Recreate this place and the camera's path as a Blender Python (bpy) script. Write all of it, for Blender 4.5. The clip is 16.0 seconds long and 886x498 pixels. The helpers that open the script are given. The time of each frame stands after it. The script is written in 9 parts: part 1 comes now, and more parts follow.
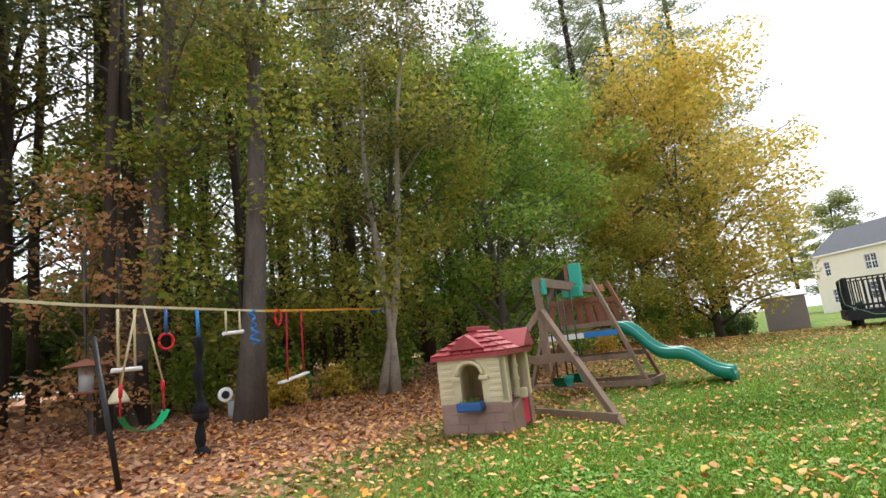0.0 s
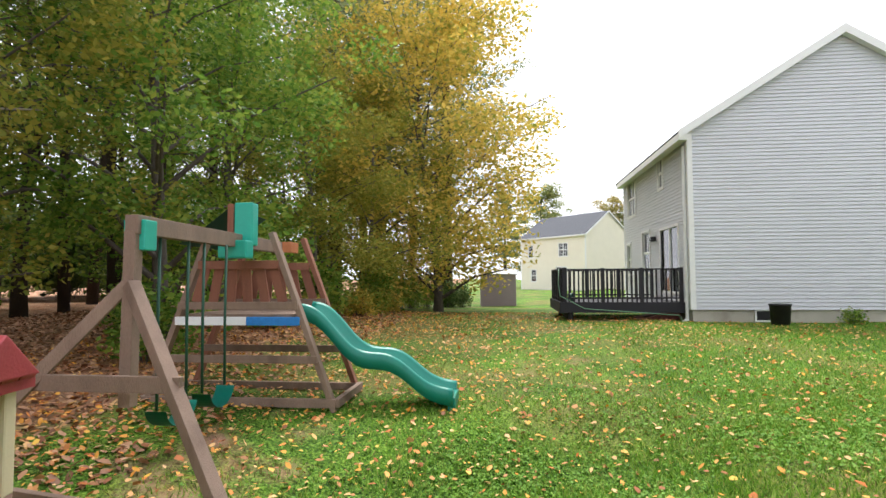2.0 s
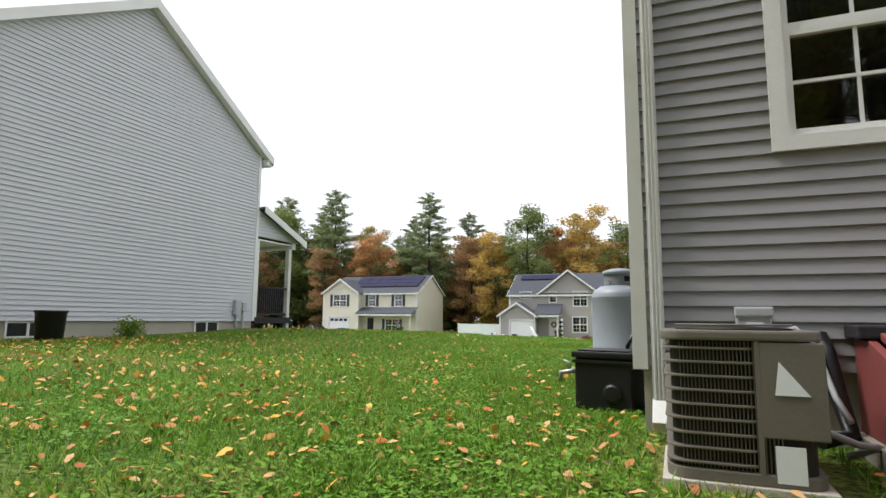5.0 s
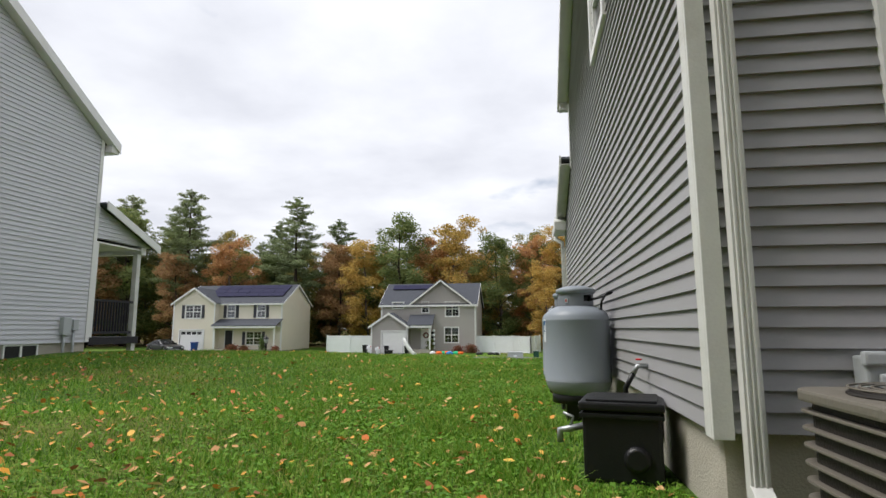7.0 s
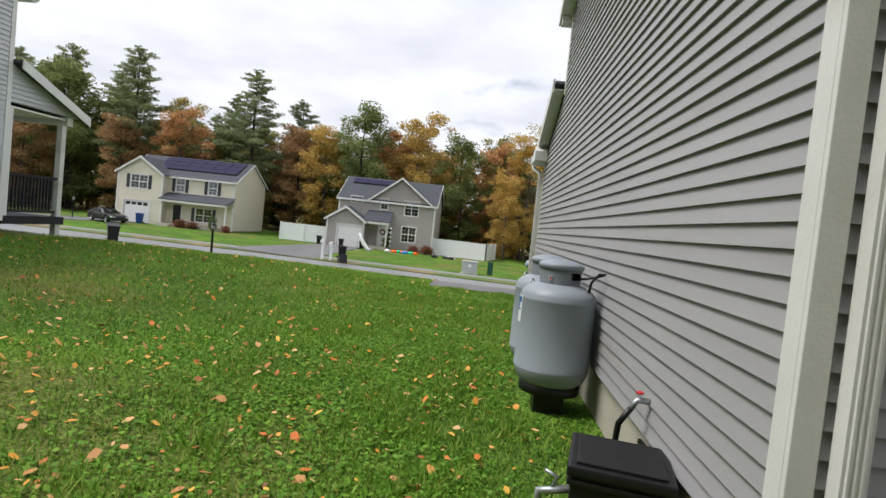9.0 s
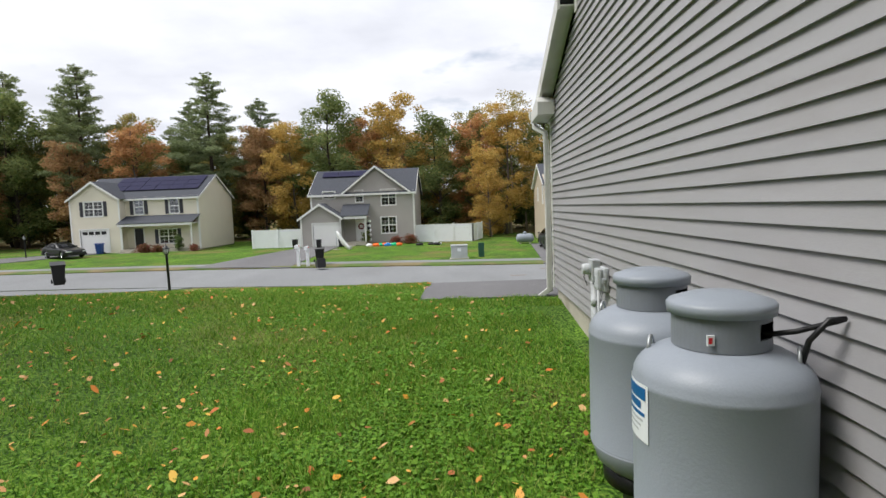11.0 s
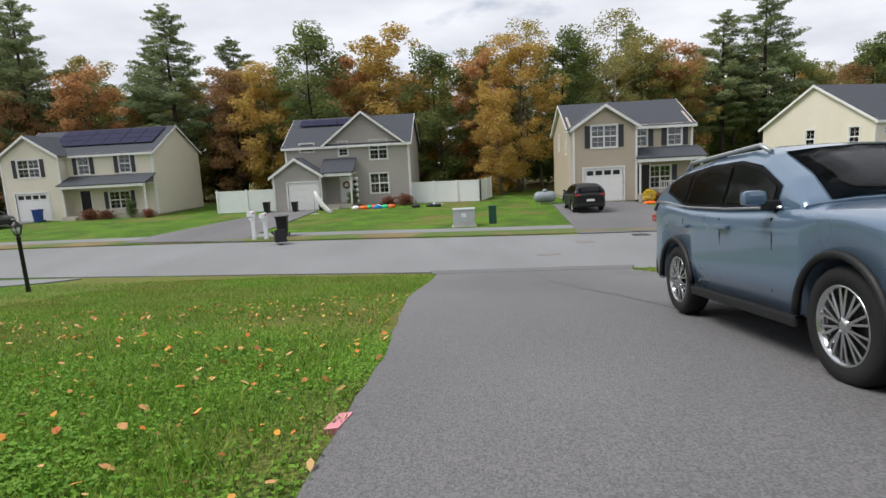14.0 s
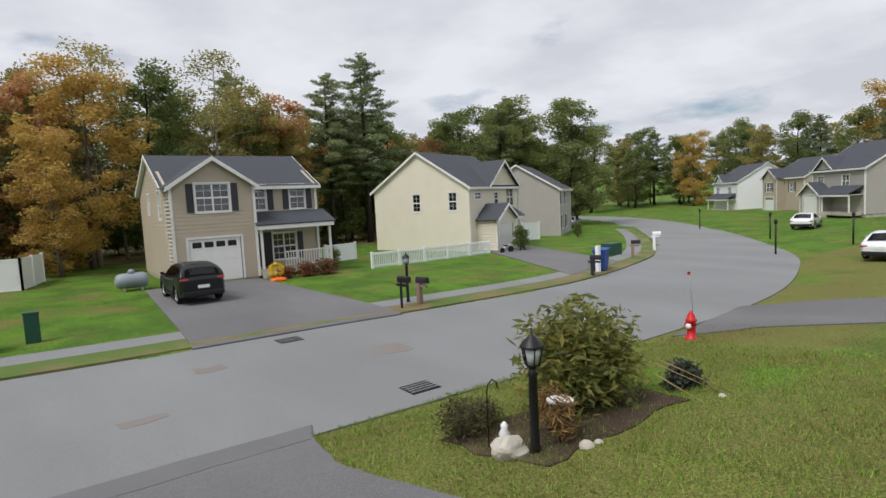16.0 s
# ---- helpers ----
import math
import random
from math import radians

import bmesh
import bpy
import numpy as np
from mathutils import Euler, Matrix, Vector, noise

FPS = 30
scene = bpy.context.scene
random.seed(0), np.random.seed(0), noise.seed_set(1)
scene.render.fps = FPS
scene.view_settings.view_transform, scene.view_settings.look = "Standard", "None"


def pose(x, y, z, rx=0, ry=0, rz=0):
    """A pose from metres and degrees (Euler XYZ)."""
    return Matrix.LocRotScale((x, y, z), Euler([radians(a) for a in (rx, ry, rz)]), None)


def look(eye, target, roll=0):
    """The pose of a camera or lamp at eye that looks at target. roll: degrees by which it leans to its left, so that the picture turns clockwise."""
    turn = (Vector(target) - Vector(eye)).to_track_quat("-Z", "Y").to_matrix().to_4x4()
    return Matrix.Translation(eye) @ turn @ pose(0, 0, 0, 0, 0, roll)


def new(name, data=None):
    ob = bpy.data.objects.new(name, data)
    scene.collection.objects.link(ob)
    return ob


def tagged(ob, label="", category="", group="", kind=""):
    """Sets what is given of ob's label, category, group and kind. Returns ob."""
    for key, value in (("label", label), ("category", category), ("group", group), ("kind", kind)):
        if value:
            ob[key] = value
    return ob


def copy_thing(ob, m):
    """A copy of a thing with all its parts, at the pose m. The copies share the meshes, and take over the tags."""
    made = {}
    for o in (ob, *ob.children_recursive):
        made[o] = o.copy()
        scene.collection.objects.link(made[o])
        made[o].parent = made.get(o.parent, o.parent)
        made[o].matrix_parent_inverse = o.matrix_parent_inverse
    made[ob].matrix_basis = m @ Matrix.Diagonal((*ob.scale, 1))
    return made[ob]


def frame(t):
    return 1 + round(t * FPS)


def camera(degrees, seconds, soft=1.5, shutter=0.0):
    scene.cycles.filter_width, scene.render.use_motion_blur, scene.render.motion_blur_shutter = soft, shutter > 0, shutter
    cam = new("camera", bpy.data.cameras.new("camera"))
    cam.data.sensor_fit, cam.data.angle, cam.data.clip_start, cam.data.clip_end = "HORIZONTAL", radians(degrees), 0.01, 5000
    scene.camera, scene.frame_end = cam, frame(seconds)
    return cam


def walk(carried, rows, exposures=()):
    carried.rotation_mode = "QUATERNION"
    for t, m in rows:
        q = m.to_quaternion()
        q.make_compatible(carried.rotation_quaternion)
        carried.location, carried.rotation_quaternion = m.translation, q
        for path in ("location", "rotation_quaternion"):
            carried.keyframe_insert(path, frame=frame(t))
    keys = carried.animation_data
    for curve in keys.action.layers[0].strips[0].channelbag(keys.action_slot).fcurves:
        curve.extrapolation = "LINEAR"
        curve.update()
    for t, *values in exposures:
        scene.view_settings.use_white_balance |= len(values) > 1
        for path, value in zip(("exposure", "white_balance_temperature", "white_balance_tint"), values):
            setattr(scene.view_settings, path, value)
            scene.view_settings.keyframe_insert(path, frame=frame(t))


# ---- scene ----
UNIT = 0.8  # the plan below is drawn in units of its own; one is 0.8 m, and the path is already in metres
STREET, HUB = 0.86, Vector((-2.3, 3.0, 1.0))  # past the house front the plan is drawn in towards this point, in metres
cam = camera(77.0, 16.0)
# brighter under the trees, darker towards the open street
EXPOSURES = [(0.0, 1.2), (1.0, 1.38), (2.5, 1.38), (3.5, 1.1), (4.5, 0.95), (7.0, 0.45), (8.5, 0.5), (11.0, 0.52), (12.0, 0.5), (12.5, 0.38), (13.5, 0.32), (14.5, 0.38), (15.0, 0.4), (16.0, 0.12)]
# seconds, eye, a point looked at, roll
PATH = [
    (0, (7.247, -2.763, 0.524), (5.578, -3.809, 0.871), -6.6),
    (0.5, (6.562, -2.87, 0.757), (4.798, -3.79, 0.953), -3.9),
    (0.7, (6.239, -2.926, 0.802), (4.417, -3.734, 0.973), -4.2),
    (1, (5.699, -3.011, 0.869), (3.8, -3.623, 1.013), -3.8),
    (1.5, (4.788, -3.125, 0.909), (2.834, -3.532, 1.037), -1.5),
    (2, (3.888, -3.256, 0.853), (1.903, -3.476, 0.959), -0.3),
    (2.5, (3.017, -3.458, 0.713), (1.027, -3.298, 0.828), 0.7),
    (3, (2.122, -3.728, 0.519), (0.214, -3.145, 0.654), -1.1),
    (3.5, (1.408, -3.859, 0.4), (-0.209, -2.693, 0.564), -4.7),
    (4, (0.871, -3.739, 0.317), (-0.389, -2.192, 0.458), -3.2),
    (4.5, (0.485, -3.431, 0.219), (-0.491, -1.696, 0.411), -1.1),
    (4.7, (0.366, -3.269, 0.213), (-0.515, -1.488, 0.442), -0.3),
    (6.8, (-0.637, -2.233, 0.351), (-0.992, -0.286, 0.641), 0.3),
    (7, (-0.655, -2.178, 0.368), (-0.955, -0.221, 0.651), -0.2),
    (7.5, (-0.629, -2.105, 0.47), (-0.841, -0.13, 0.704), 1.0),
    (8, (-0.581, -1.973, 0.612), (-0.747, 0.018, 0.685), 4.3),
    (8.5, (-0.652, -1.745, 0.848), (-0.808, 0.249, 0.814), 6.8),
    (8.7, (-0.725, -1.643, 0.849), (-0.877, 0.351, 0.79), 6.6),
    (10.8, (-1.111, 0.454, 0.928), (-1.195, 2.448, 0.79), -1.5),
    (11, (-1.041, 0.684, 0.982), (-1.126, 2.676, 0.831), -2.2),
    (11.5, (-0.872, 1.386, 1.137), (-0.988, 3.372, 0.925), -0.0),
    (12, (-0.941, 2.195, 1.272), (-1.11, 4.168, 0.992), 3.9),
    (12.5, (-1.121, 3.152, 1.34), (-1.269, 5.121, 1.025), 1.6),
    (13, (-1.2, 4.261, 1.232), (-1.318, 6.229, 0.892), -1.5),
    (13.5, (-1.157, 5.388, 1.034), (-1.267, 7.357, 0.699), -2.9),
    (14, (-1.073, 6.675, 0.831), (-1.185, 8.649, 0.526), -3.0),
    (14.5, (-0.937, 8.094, 0.766), (-0.959, 10.082, 0.543), -1.8),
    (15, (-0.802, 9.533, 0.9), (-0.432, 11.495, 0.784), 1.9),
    (15.5, (-0.622, 10.974, 1.089), (0.151, 12.814, 0.966), -1.5),
    (16, (-0.219, 12.299, 1.119), (0.965, 13.902, 0.948), -2.9),
]
walk(cam, [(t, look(eye, to, roll)) for t, eye, to, roll in PATH], EXPOSURES)

# ---- sky and sun: bright broken overcast ----
world = bpy.data.worlds.new("sky")
scene.world = world
world.use_nodes = True
wn, wl = world.node_tree.nodes, world.node_tree.links
wn.clear()
w_out, w_bg = wn.new("ShaderNodeOutputWorld"), wn.new("ShaderNodeBackground")
w_sky = wn.new("ShaderNodeTexSky")
w_sky.sky_type, w_sky.sun_disc = "NISHITA", False
w_sky.sun_elevation, w_sky.sun_rotation = radians(56), radians(-100)
w_co, w_sep, w_add, w_div = wn.new("ShaderNodeTexCoord"), wn.new("ShaderNodeSeparateXYZ"), wn.new("ShaderNodeMath"), wn.new("ShaderNodeVectorMath")
w_add.operation, w_add.inputs[1].default_value = "ADD", 0.16
w_abs = wn.new("ShaderNodeMath")
w_abs.operation = "ABSOLUTE"
w_comb = wn.new("ShaderNodeCombineXYZ")
w_div.operation = "DIVIDE"
wl.new(w_co.outputs["Generated"], w_sep.inputs[0])
wl.new(w_sep.outputs[2], w_abs.inputs[0])
wl.new(w_abs.outputs[0], w_add.inputs[0])
for k in range(3):
    wl.new(w_add.outputs[0], w_comb.inputs[k])
wl.new(w_co.outputs["Generated"], w_div.inputs[0])
wl.new(w_comb.outputs[0], w_div.inputs[1])
w_n1, w_n2 = wn.new("ShaderNodeTexNoise"), wn.new("ShaderNodeTexNoise")
for node, scale, detail in ((w_n1, 0.9, 6.0), (w_n2, 1.5, 7.0)):
    node.inputs["Scale"].default_value, node.inputs["Detail"].default_value, node.inputs["Roughness"].default_value = scale, detail, 0.52
    wl.new(w_div.outputs[0], node.inputs["Vector"])
w_gap, w_tone = wn.new("ShaderNodeValToRGB"), wn.new("ShaderNodeValToRGB")
w_gap.color_ramp.elements[0].position, w_gap.color_ramp.elements[1].position = 0.29, 0.4
w_tone.color_ramp.elements[0].position, w_tone.color_ramp.elements[1].position = 0.36, 0.62
w_tone.color_ramp.elements[0].color, w_tone.color_ramp.elements[1].color = (7.3, 7.5, 8.25, 1), (9.3, 9.5, 10.15, 1)
wl.new(w_n1.outputs[0], w_gap.inputs[0])
wl.new(w_n2.outputs[0], w_tone.inputs[0])
w_mix = wn.new("ShaderNodeMix")
w_mix.data_type = "RGBA"
wl.new(w_gap.outputs[0], w_mix.inputs[0])
wl.new(w_sky.outputs[0], w_mix.inputs[6])
wl.new(w_tone.outputs[0], w_mix.inputs[7])
wl.new(w_mix.outputs[2], w_bg.inputs[0])
w_bg.inputs[1].default_value = 0.079
wl.new(w_bg.outputs[0], w_out.inputs[0])

sun = new("sun", bpy.data.lights.new("sun", "SUN"))
sun.data.energy, sun.data.angle, sun.data.color = 2.4, radians(28), (1.0, 0.97, 0.93)
sun.matrix_basis = look((0, 0, 50), (22.0, 4.0, 16.8))
# ---- small tools ----
def mesh_ob(name, bm, material, parent=None, label="", kind=""):
    me = bpy.data.meshes.new(name)
    bm.to_mesh(me)
    bm.free()
    me.materials.append(material)
    ob = new(name, me)
    if parent is not None:
        ob.parent = parent
    return tagged(ob, label, kind=kind)


def part(name, bm, material, parent, label=""):
    return mesh_ob(name, bm, material, parent, label)


def raw_ob(name, verts, faces, material, parent=None, kind="", smooth=False):
    me = bpy.data.meshes.new(name)
    me.from_pydata(verts, [], faces)
    me.materials.append(material)
    if smooth:
        me.polygons.foreach_set("use_smooth", [True] * len(me.polygons))
    ob = new(name, me)
    if parent is not None:
        ob.parent = parent
    return tagged(ob, kind=kind)


def thing(name, label, category, m=None, group="", kind=""):
    ob = new(name)
    ob.empty_display_size = 0.1
    if m is not None:
        ob.matrix_basis = m
    return tagged(ob, label, category, group, kind)


def box(x0, x1, y0, y1, z0, z1, bevel=0.0, bm=None):
    bm = bm or bmesh.new()
    v = [bm.verts.new((x, y, z)) for x in (x0, x1) for y in (y0, y1) for z in (z0, z1)]
    fs = [bm.faces.new([v[i] for i in f]) for f in ((0, 1, 3, 2), (4, 6, 7, 5), (0, 4, 5, 1), (2, 3, 7, 6), (0, 2, 6, 4), (1, 5, 7, 3))]
    if bevel:
        es = list({e for f in fs for e in f.edges})
        bmesh.ops.bevel(bm, geom=es, offset=bevel, segments=2, profile=0.6, affect="EDGES")
    return bm


def tube(points, radius, n=8, bm=None, taper=None, caps=True):
    """A round bar along points; radius is one number or one for each point."""
    bm = bm or bmesh.new()
    pts = [Vector(p) for p in points]
    rings = []
    for i, p in enumerate(pts):
        d = (pts[min(i + 1, len(pts) - 1)] - pts[max(i - 1, 0)]).normalized()
        a = d.orthogonal().normalized() if i == 0 else (rings_a - d * rings_a.dot(d)).normalized()
        rings_a = a
        b = d.cross(a)
        r = radius[i] if isinstance(radius, (list, tuple)) else radius
        rings.append([bm.verts.new(p + (a * math.cos(t) + b * math.sin(t)) * r) for t in (2 * math.pi * k / n for k in range(n))])
    for q, w in zip(rings, rings[1:]):
        for k in range(n):
            f = bm.faces.new((q[k], q[(k + 1) % n], w[(k + 1) % n], w[k]))
            f.smooth = True
    if caps:
        bm.faces.new(rings[0][::-1])
        bm.faces.new(rings[-1])
    return bm


def beam(a, b, w, h, bm=None, bevel=0.006, twist=0.0):
    """A sawn timber from a to b, w across and h deep."""
    a, b = Vector(a), Vector(b)
    length = (b - a).length
    m = Matrix.Translation(a) @ (b - a).to_track_quat("Z", "Y").to_matrix().to_4x4() @ Matrix.Rotation(twist, 4, "Z")
    t = box(-w / 2, w / 2, -h / 2, h / 2, 0, length, bevel)
    t.transform(m)
    if bm is None:
        return t
    me = bpy.data.meshes.new("join")
    t.to_mesh(me)
    t.free()
    bm.from_mesh(me)
    bpy.data.meshes.remove(me)
    return bm


def lathe(profile, n=32, bm=None, centre=(0, 0, 0)):
    """A turned body from (radius, height) pairs."""
    bm = bm or bmesh.new()
    rings = [[bm.verts.new((centre[0] + r * math.cos(a), centre[1] + r * math.sin(a), centre[2] + z)) for a in (2 * math.pi * k / n for k in range(n))] for r, z in profile]
    for q, w in zip(rings, rings[1:]):
        for k in range(n):
            bm.faces.new((q[k], q[(k + 1) % n], w[(k + 1) % n], w[k])).smooth = True
    bm.faces.new(rings[0][::-1])
    bm.faces.new(rings[-1])
    return bm


def extrude_poly(pts, axis, a, b, bevel=0.0, bm=None):
    """A plate with the outline pts (two coordinates each) between a and b along an axis."""
    bm = bm or bmesh.new()

    def put(p, c):
        return {"x": (c, p[0], p[1]), "y": (p[0], c, p[1]), "z": (p[0], p[1], c)}[axis]
    lo = [bm.verts.new(put(p, a)) for p in pts]
    hi = [bm.verts.new(put(p, b)) for p in pts]
    fs = [bm.faces.new(lo), bm.faces.new(hi[::-1])]
    n = len(pts)
    fs += [bm.faces.new((lo[i], hi[i], hi[(i + 1) % n], lo[(i + 1) % n])) for i in range(n)]
    bmesh.ops.recalc_face_normals(bm, faces=fs)
    if bevel:
        bmesh.ops.bevel(bm, geom=list({e for f in fs for e in f.edges}), offset=bevel, segments=2, profile=0.6, affect="EDGES")
    return bm


def bands(zs, extent, holes):
    """Cells of a wall between the heights zs, inside extent(z) = (u0, u1) and outside the holes (u0, u1, z0, z1)."""
    cuts = sorted({round(z, 4) for z in [*zs, *(h[2] for h in holes), *(h[3] for h in holes)] if zs[0] - 1e-6 <= z <= zs[-1] + 1e-6})
    for z0, z1 in zip(cuts, cuts[1:]):
        if z1 - z0 < 1e-3:
            continue
        (a0, a1), (b0, b1) = extent(z0 + 1e-4), extent(z1 - 1e-4)
        if a1 - a0 < 0.01:
            continue
        if b1 - b0 < 0.0:
            b0 = b1 = (b0 + b1) / 2
        inside = sorted((h[0], h[1]) for h in holes if h[2] <= z0 + 1e-4 and h[3] >= z1 - 1e-4)
        edge, edge_top = a0, b0
        for h0, h1 in inside:
            if h0 > edge + 1e-3:
                yield edge, h0, edge_top, h0, z0, z1
            edge, edge_top = h1, h1
        if a1 > edge + 1e-3:
            yield edge, a1, edge_top, b1, z0, z1


def wall_mesh(cells, to_world, depth0, depth1, course=None, z_base=0.0):
    """Cells as slabs between two depths; with a course height, each cell is a lapped board, thick at its lower edge."""
    bm = bmesh.new()
    for a0, a1, b0, b1, z0, z1 in cells:
        if course:
            f0 = ((z0 - z_base) / course) % 1.0
            f0 = 0.0 if f0 > 0.995 else f0
            f1 = f0 + (z1 - z0) / course
            o0, o1 = depth1 - (depth1 - depth0) * 0.85 * f0, depth1 - (depth1 - depth0) * 0.85 * f1
        else:
            o0 = o1 = depth1
        p = [(a0, depth0, z0), (a1, depth0, z0), (b1, depth0, z1), (b0, depth0, z1), (a0, o0, z0), (a1, o0, z0), (b1, o1, z1), (b0, o1, z1)]
        v = [bm.verts.new(to_world(*q)) for q in p]
        for f in ((0, 1, 2, 3), (4, 7, 6, 5), (0, 4, 5, 1), (3, 2, 6, 7), (0, 3, 7, 4), (1, 5, 6, 2)):
            bm.faces.new([v[i] for i in f])
    bmesh.ops.recalc_face_normals(bm, faces=bm.faces[:])
    return bm


# ---- materials ----
def lin(r, g, b):
    return tuple(((c / 255 + 0.055) / 1.055) ** 2.4 if c > 10 else c / 3294.6 for c in (r, g, b)) + (1.0,)


def mat(name, colour, rough=0.7, var=0.12, scale=6.0, fine=60.0, bump=0.15, metal=0.0, spec=0.4, rnd=0.0, second=None, second_at=(0.55, 0.75), stretch=(1, 1, 1), clear=0.0):
    """A surface with stains at one scale and grain at another. rnd: how far single objects differ in brightness."""
    m = bpy.data.materials.new(name)
    m.use_nodes = True
    n, l = m.node_tree.nodes, m.node_tree.links
    b = n["Principled BSDF"]
    co, mp = n.new("ShaderNodeTexCoord"), n.new("ShaderNodeMapping")
    mp.inputs["Scale"].default_value = stretch
    l.new(co.outputs["Object"], mp.inputs[0])
    n1, n2 = n.new("ShaderNodeTexNoise"), n.new("ShaderNodeTexNoise")
    for t, s in ((n1, scale), (n2, fine)):
        t.inputs["Scale"].default_value, t.inputs["Detail"].default_value = s, 5.0
        l.new(mp.outputs[0], t.inputs["Vector"])
    c = colour[:3]
    ramp = n.new("ShaderNodeValToRGB")
    ramp.color_ramp.elements[0].position, ramp.color_ramp.elements[1].position = 0.3, 0.7
    ramp.color_ramp.elements[0].color = (*[v * (1 - var) for v in c], 1)
    ramp.color_ramp.elements[1].color = (*[min(1, v * (1 + var)) for v in c], 1)
    mixf = n.new("ShaderNodeMath")
    mixf.operation, mixf.inputs[1].default_value = "MULTIPLY_ADD", 0.6
    half = n.new("ShaderNodeMath")
    half.operation, half.inputs[1].default_value = "MULTIPLY", 0.4
    l.new(n2.outputs[0], half.inputs[0])
    l.new(n1.outputs[0], mixf.inputs[0])
    l.new(half.outputs[0], mixf.inputs[2])
    l.new(mixf.outputs[0], ramp.inputs[0])
    out = ramp.outputs[0]
    if second is not None:
        n3, r3, mx = n.new("ShaderNodeTexNoise"), n.new("ShaderNodeValToRGB"), n.new("ShaderNodeMix")
        n3.inputs["Scale"].default_value, n3.inputs["Detail"].default_value = scale * 0.45, 8.0
        l.new(mp.outputs[0], n3.inputs["Vector"])
        r3.color_ramp.elements[0].position, r3.color_ramp.elements[1].position = second_at
        l.new(n3.outputs[0], r3.inputs[0])
        mx.data_type = "RGBA"
        mx.inputs[7].default_value = (*second[:3], 1)
        l.new(r3.outputs[0], mx.inputs[0])
        l.new(out, mx.inputs[6])
        out = mx.outputs[2]
    if rnd:
        info, hs, mr = n.new("ShaderNodeObjectInfo"), n.new("ShaderNodeHueSaturation"), n.new("ShaderNodeMapRange")
        mr.inputs[3].default_value, mr.inputs[4].default_value = 1 - rnd, 1 + rnd
        l.new(info.outputs["Random"], mr.inputs[0])
        l.new(mr.outputs[0], hs.inputs["Value"])
        l.new(out, hs.inputs["Color"])
        out = hs.outputs[0]
    l.new(out, b.inputs["Base Color"])
    rr = n.new("ShaderNodeMapRange")
    rr.inputs[3].default_value, rr.inputs[4].default_value = max(0.03, rough - 0.1), min(1, rough + 0.1)
    l.new(n1.outputs[0], rr.inputs[0])
    l.new(rr.outputs[0], b.inputs["Roughness"])
    b.inputs["Metallic"].default_value = metal
    b.inputs["Specular IOR Level"].default_value = spec
    b.inputs["Coat Weight"].default_value = clear
    b.inputs["Coat Roughness"].default_value = 0.04
    if bump:
        bp = n.new("ShaderNodeBump")
        bp.inputs["Strength"].default_value, bp.inputs["Distance"].default_value = bump, 0.02
        l.new(n2.outputs[0], bp.inputs["Height"])
        l.new(bp.outputs[0], b.inputs["Normal"])
    return m


def leaf_mat(name, colours, glow=0.5, by_object=True):
    """Leaves: each of its own colour out of a ramp, letting some light through."""
    m = bpy.data.materials.new(name)
    m.use_nodes = True
    n, l = m.node_tree.nodes, m.node_tree.links
    b, out = n["Principled BSDF"], n["Material Output"]
    geo, ramp = n.new("ShaderNodeNewGeometry"), n.new("ShaderNodeValToRGB")
    els = ramp.color_ramp.elements
    while len(els) < len(colours):
        els.new(0.5)
    for k, (e, c) in enumerate(zip(els, colours)):
        dull = 0.1 if by_object else 0.0
        e.position, e.color = k / max(1, len(colours) - 1), (*[(1 - dull) * q + dull * sum(c[:3]) / 3 for q in c[:3]], 1)
    val = geo.outputs["Random Per Island"]
    if by_object:
        info, mr = n.new("ShaderNodeObjectInfo"), n.new("ShaderNodeMath")
        mr.operation, mr.inputs[1].default_value = "MULTIPLY_ADD", 0.35
        ad = n.new("ShaderNodeMath")
        ad.operation, ad.inputs[1].default_value = "MULTIPLY", 0.65
        l.new(val, ad.inputs[0])
        l.new(info.outputs["Random"], mr.inputs[0])
        l.new(ad.outputs[0], mr.inputs[2])
        val = mr.outputs[0]
    l.new(val, ramp.inputs[0])
    l.new(ramp.outputs[0], b.inputs["Base Color"])
    b.inputs["Roughness"].default_value, b.inputs["Specular IOR Level"].default_value = 0.6, 0.25
    tr, mx = n.new("ShaderNodeBsdfTranslucent"), n.new("ShaderNodeMixShader")
    mx.inputs[0].default_value = glow
    l.new(ramp.outputs[0], tr.inputs[0])
    l.new(b.outputs[0], mx.inputs[1])
    l.new(tr.outputs[0], mx.inputs[2])
    l.new(mx.outputs[0], out.inputs[0])
    return m


def glass_mat(name, tint, rough=0.02, clear=0.75):
    m = bpy.data.materials.new(name)
    m.use_nodes = True
    n, l = m.node_tree.nodes, m.node_tree.links
    n.remove(n["Principled BSDF"])
    gl, tr, fr, mx = n.new("ShaderNodeBsdfGlossy"), n.new("ShaderNodeBsdfTransparent"), n.new("ShaderNodeFresnel"), n.new("ShaderNodeMixShader")
    gl.inputs["Roughness"].default_value = rough
    fr.inputs[0].default_value = 1.9
    tr.inputs[0].default_value = (*[t * clear for t in tint], 1)
    l.new(fr.outputs[0], mx.inputs[0])
    l.new(tr.outputs[0], mx.inputs[1])
    l.new(gl.outputs[0], mx.inputs[2])
    l.new(mx.outputs[0], n["Material Output"].inputs[0])
    return m


